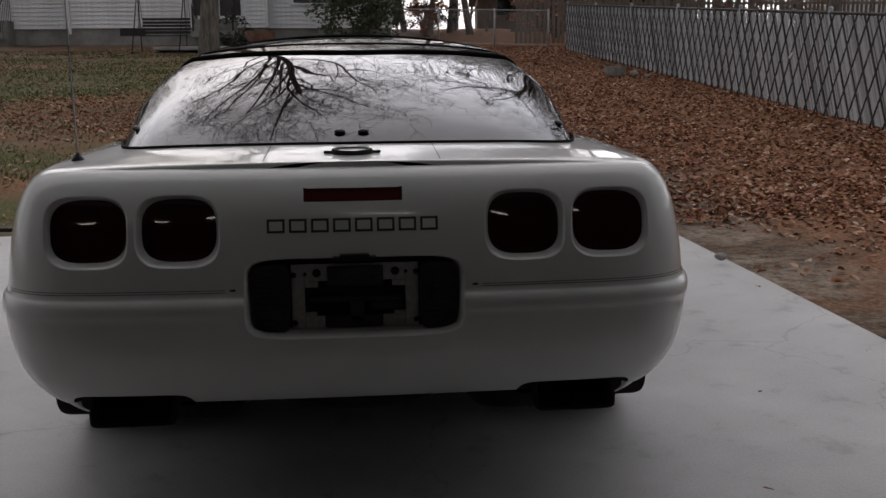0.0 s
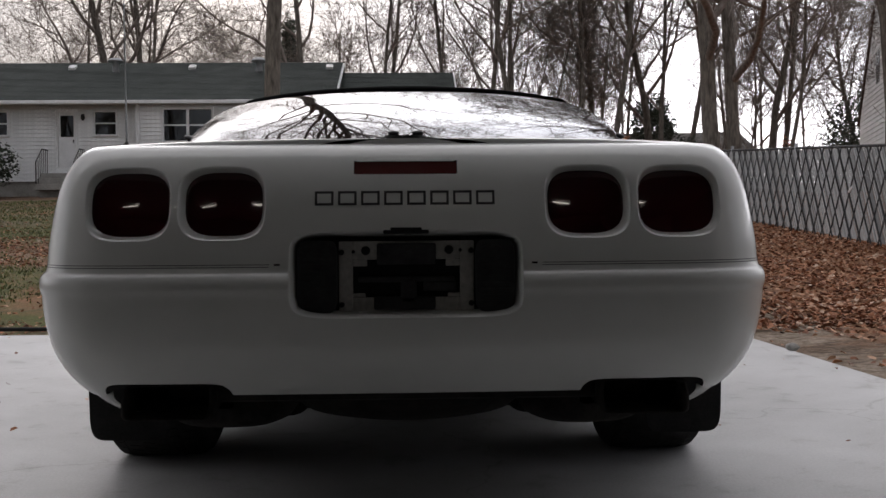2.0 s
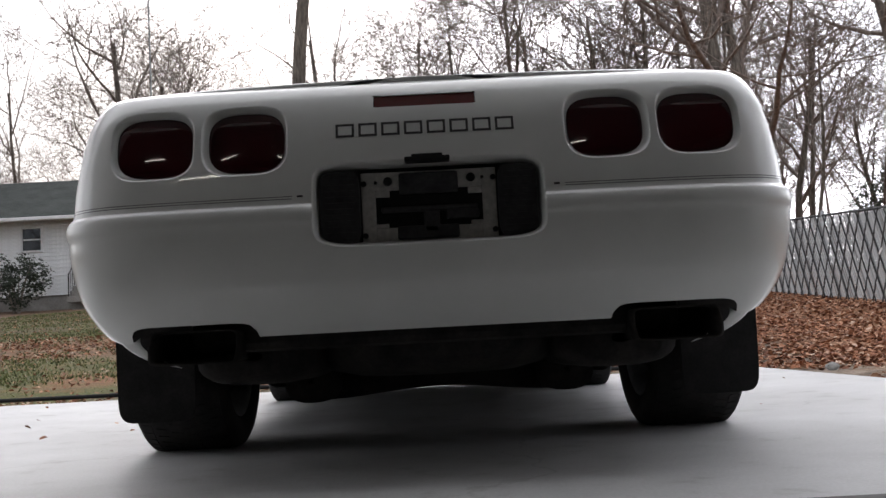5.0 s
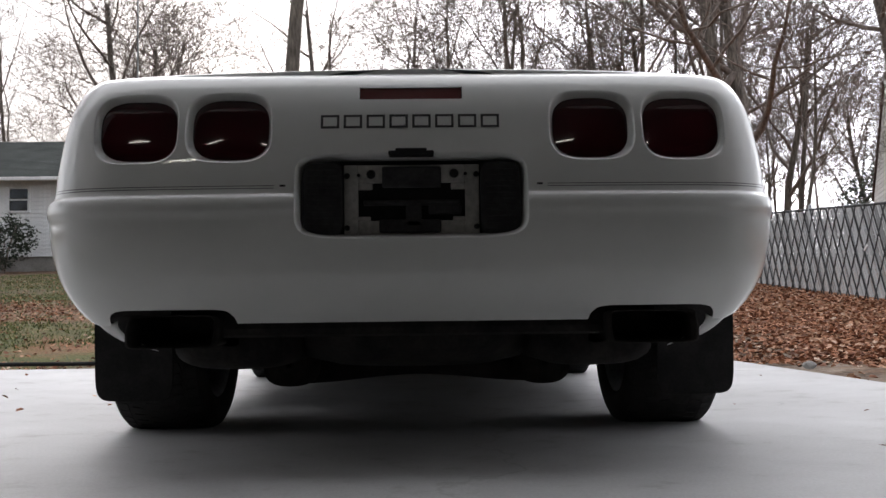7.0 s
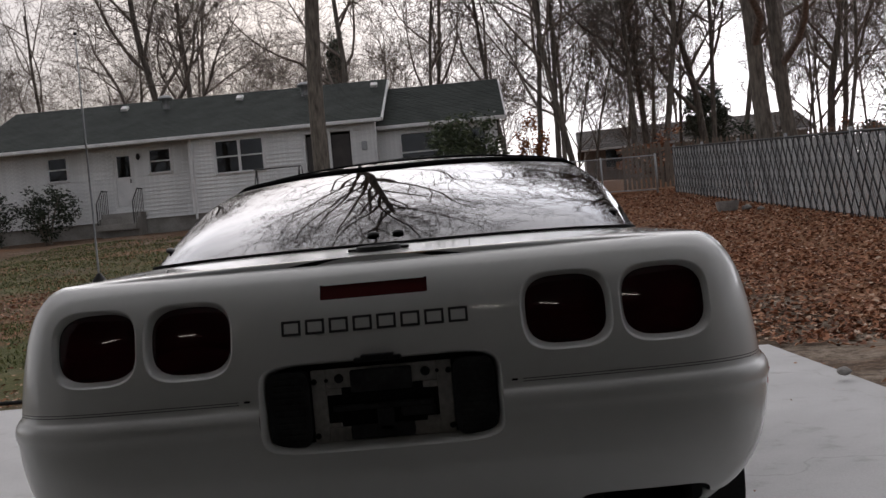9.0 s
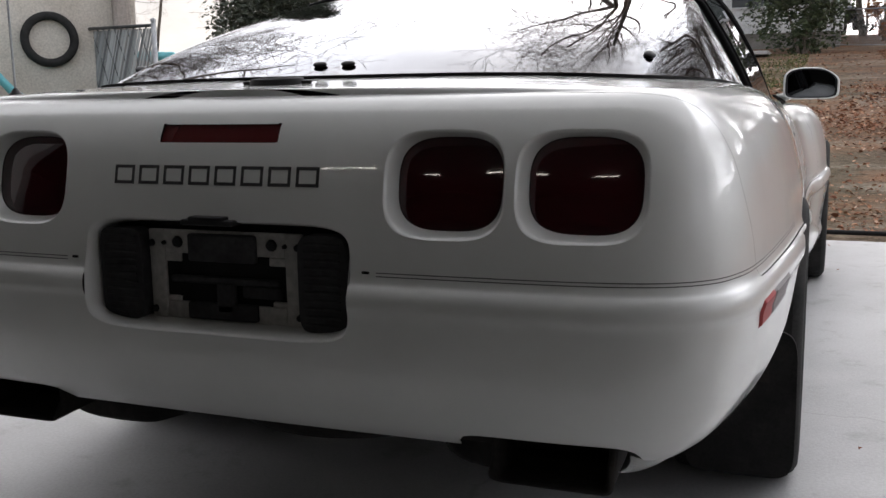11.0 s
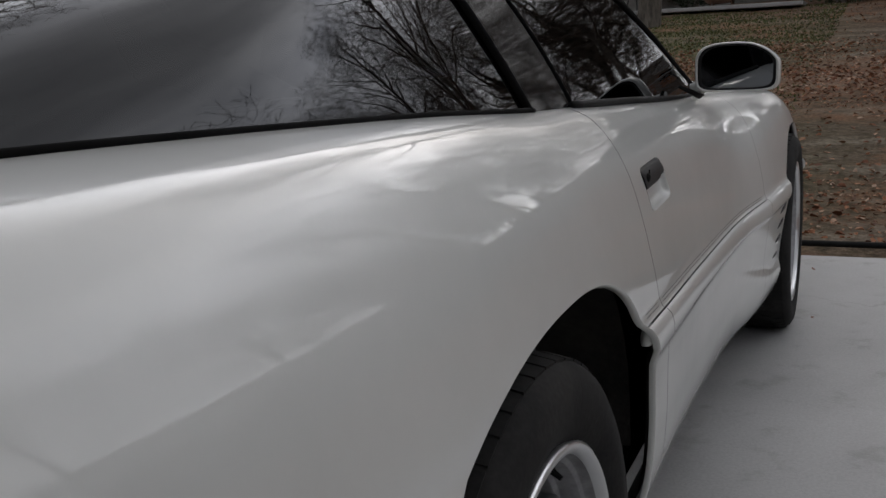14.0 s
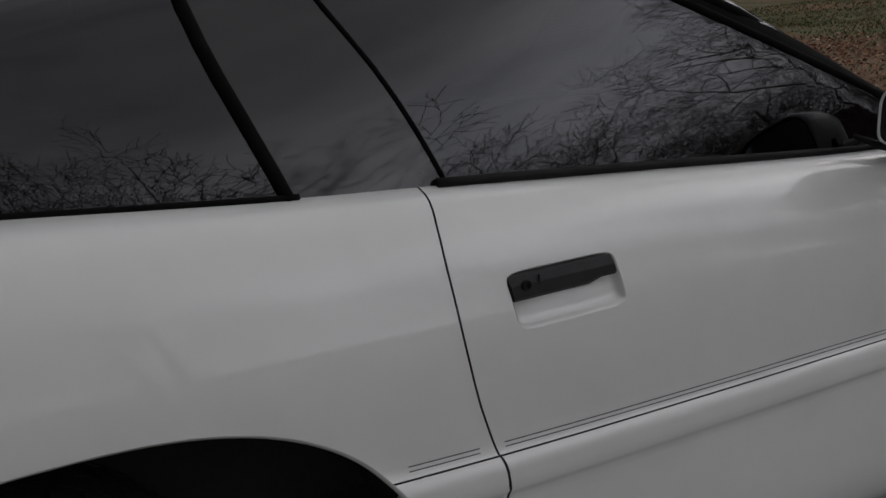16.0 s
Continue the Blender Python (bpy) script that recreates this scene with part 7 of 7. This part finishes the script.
def build_yard_bits():
    bm = box_bm((-3.0, 27.2, ground_height(-3, 27.2) + 0.02), (5.0, 2.6, 0.1), 0.02)
    tagged(part("patio", bm, M_concrete, None), "small pale concrete patio before the house", "pavement", kind="structure")
    g = ground_height(-2.6, 26.6) + 0.07
    f = empty("fire_pit", pose(-2.6, 26.6, g), "rusty round iron fire pit on short legs", "fire pit")
    part("bowl", lathe(bmesh.new(), [(0.0, 0.16), (0.25, 0.18), (0.38, 0.28), (0.42, 0.48), (0.45, 0.48), (0.41, 0.26), (0.27, 0.13), (0, 0.11)], 28, "Z"), M_rust, f, "rusty iron bowl", True)
    for k in range(3):
        a = 2.1 * k
        part("leg", tube_bm([(0.3 * math.cos(a), 0.3 * math.sin(a), 0.2), (0.36 * math.cos(a), 0.36 * math.sin(a), 0)], 0.022, 6), M_rust, f)
    # stones and a tub along the fence
    rng = random.Random(3)
    for x, y, r, lab in ((2.0, 2.95, 0.035, "small grey stone on the slab edge"), (5.62, 17.2, 0.10, "grey stone at the foot of the fence"), (5.8, 16.9, 0.07, "grey stone at the foot of the fence")):
        bm = bmesh.new()
        bmesh.ops.create_icosphere(bm, subdivisions=2, radius=r)
        for v in bm.verts:
            v.co *= 1 + 0.25 * noise.noise(v.co * (2.5 / r))
            v.co.z *= 0.65
        z = 0.0 if x < 2.1 else ground_height(x, y)
        bmesh.ops.translate(bm, vec=(x, y, z + r * 0.5), verts=bm.verts)
        tagged(part("stone", bm, M_stone, None, smooth=False), lab, "stone")
    t = empty("tub", pose(5.3, 17.4, ground_height(5.3, 17.4)), "low grey garden tub by the fence", "tub")
    part("basin", lathe(bmesh.new(), [(0, 0.02), (0.17, 0.02), (0.21, 0.20), (0.23, 0.20), (0.23, 0.185), (0.19, 0)], 24, "Z"), M_stone, t, "", True)
    # dark hose along the far edge of the slab
    pts = [(-5.6 + 0.4 * k, 4.60 + 0.02 * math.sin(k * 1.3) + 0.015 * math.sin(k * 3.1), 0.0) for k in range(20)]
    tagged(part("garden_hose", tube_bm(pts, 0.014, 8), M_trim, None, smooth=True), "black garden hose lying along the slab edge", "hose")
    # bin, post and parked vehicle beyond the yard
    b = empty("recycling_bin", pose(-1.0, 41.5, ground_height(0, 41.5)), "blue recycling bin beside the far drive", "bin")
    part("tub", box_bm((0, 0, 0.5), (0.55, 0.6, 1.0), 0.06), M_blue, b, "blue plastic bin")
    part("lid", box_bm((0, 0, 1.03), (0.6, 0.66, 0.07), 0.03), M_blue, b)
    v = empty("parked_car", pose(1.0, 44, ground_height(1, 44), 0, 0, 10), "dark blue car parked far beyond the yard", "car")
    bm = bmesh.new()
    loops(bm, [[Vector((x, y, z)) for x, z in squircle(0, zc, w, hh, 4, 24)] for y, w, hh, zc in ((-2.2, 0.6, 0.22, 0.62), (-2.1, 0.86, 0.32, 0.62), (0, 0.9, 0.34, 0.62), (2.1, 0.86, 0.32, 0.62), (2.25, 0.6, 0.2, 0.6))], True)
    part("body", bm, M_blue, v, "dark blue body", True)
    bm = bmesh.new()
    loops(bm, [[Vector((x, y, z)) for x, z in squircle(0, zc, w, hh, 4, 24)] for y, w, hh, zc in ((-1.3, 0.72, 0.1, 0.95), (-0.8, 0.7, 0.28, 1.12), (0.8, 0.7, 0.28, 1.12), (1.6, 0.72, 0.08, 0.95))], True)
    part("cabin", bm, M_hoop, v, "dark cabin windows", True)
    for x in (-0.8, 0.8):
        for y in (-1.35, 1.35):
            w = part("wheel", lathe(bmesh.new(), [(0, -0.1), (0.3, -0.1), (0.33, -0.06), (0.33, 0.06), (0.3, 0.1), (0, 0.1)], 20, "X"), M_rubber, v)
            w.location = (x, y, 0.33)


build_yard_bits()


# ---- litter: leaves and grass ----
def scatter_leaves():
    rng = random.Random(17)
    verts, faces = [], []

    def leaf(x, y, z, l):
        a = rng.uniform(0, 6.283)
        tilt = rng.gauss(0, 0.35)
        d = Vector((math.cos(a), math.sin(a), tilt * 0.6)).normalized()
        s = Vector((-math.sin(a), math.cos(a), rng.gauss(0, 0.35))).normalized()
        w = l * rng.uniform(0.28, 0.42)
        up = Vector((0, 0, l * rng.uniform(0.0, 0.25)))
        p = Vector((x, y, z + 0.006))
        b = len(verts)
        verts.extend([p, p + d * l * 0.3 + s * w + up, p + d * l * 0.75 + s * w * 0.6 + up * 1.4, p + d * l, p + d * l * 0.7 - s * w * 0.6 + up, p + d * l * 0.3 - s * w + up * 0.7])
        faces.extend([(b, b + 1, b + 2, b + 3), (b, b + 3, b + 4, b + 5)])

    def ground_at(x, y):
        return ground_height(x, y) + 0.05 * noise.noise((x * 0.35, y * 0.35, 0)) + 0.02 * noise.noise((x * 1.3, y * 1.3, 4))
    def band_at(x, y):
        return (y - 3.0 + 3.2 * noise.noise((x * 0.22, y * 0.22, 3)) + 2.5) / 32.0
    n = 0
    while n < 42000:
        y = 1.0 + 27 * rng.random() ** 1.5
        x = 6.6 - 4.4 * rng.random() ** 1.15
        if y > 4.6:
            bare = 0.0
        else:
            bare = (3.7 - x) / 1.2 + 0.9 * noise.noise((x * 0.9, y * 0.9, 9))
        if rng.random() < bare:
            continue
        leaf(x, y, ground_at(x, y), rng.uniform(0.034, 0.07))
        n += 1
    n = 0
    while n < 15000:
        y = 4.9 + 23 * rng.random() ** 1.3
        x = rng.uniform(-10, 2.2)
        q = band_at(x, y)
        thick = 0.9 if 0.29 < q < 0.43 else 0.10
        if rng.random() > thick * (0.7 + noise.noise((x * 0.6, y * 0.9, 2))):
            continue
        leaf(x, y, ground_at(x, y), rng.uniform(0.034, 0.065))
        n += 1
    for _ in range(46000):
        y = 4.8 + 11 * rng.random() ** 1.3
        x = rng.uniform(-3.5, 4.5)
        keep = 0.35 + 1.4 * noise.noise((x * 0.5, y * 0.8, 6)) + (0.35 if x > 2.4 else 0.0)
        if rng.random() > keep:
            continue
        leaf(x, y, ground_at(x, y), rng.uniform(0.014, 0.040) if x < 2.6 else rng.uniform(0.026, 0.055))
    for _ in range(40):
        leaf(rng.uniform(0.9, 2.05) if rng.random() < 0.6 else rng.uniform(-3, -1), rng.uniform(-0.5, 4.4), 0.0, rng.uniform(0.012, 0.035))
    tagged(mesh_object("fallen_leaves", verts, faces, M_leaf, kind="stuff"), "dry brown fallen oak leaves over the yard", "leaves")


def scatter_grass():
    rng = random.Random(23)
    verts, faces = [], []
    n = 0
    while n < 60000:
        y = 5.0 + 22 * rng.random() ** 1.4
        x = rng.uniform(-12, 0.5)
        q = (y - 3.0 + 3.2 * noise.noise((x * 0.22, y * 0.22, 3)) + 2.5) / 32.0
        lush = 0.05 if q < 0.15 else 0.9 if q < 0.28 else 0.2 if q < 0.43 else 0.55
        if rng.random() > lush * (0.55 + 0.9 * noise.noise((x * 0.5, y * 0.8, 1)) + 0.4 * noise.noise((x * 2.1, y * 2.1, 5))):
            continue
        z = ground_height(x, y) + 0.05 * noise.noise((x * 0.35, y * 0.35, 0)) + 0.02 * noise.noise((x * 1.3, y * 1.3, 4)) - 0.005
        a = rng.uniform(0, 6.283)
        h = rng.uniform(0.018, 0.05)
        w = 0.006 + 0.0006 * y
        dx, dy = math.cos(a) * w, math.sin(a) * w
        lx, ly = rng.gauss(0, 0.02), rng.gauss(0, 0.02)
        b = len(verts)
        verts.extend([(x - dx, y - dy, z), (x + dx, y + dy, z), (x + lx, y + ly, z + h)])
        faces.append((b, b + 1, b + 2))
        n += 1
    tagged(mesh_object("grass", verts, faces, M_grass, kind="stuff"), "thin worn winter grass", "grass")


scatter_leaves()
scatter_grass()
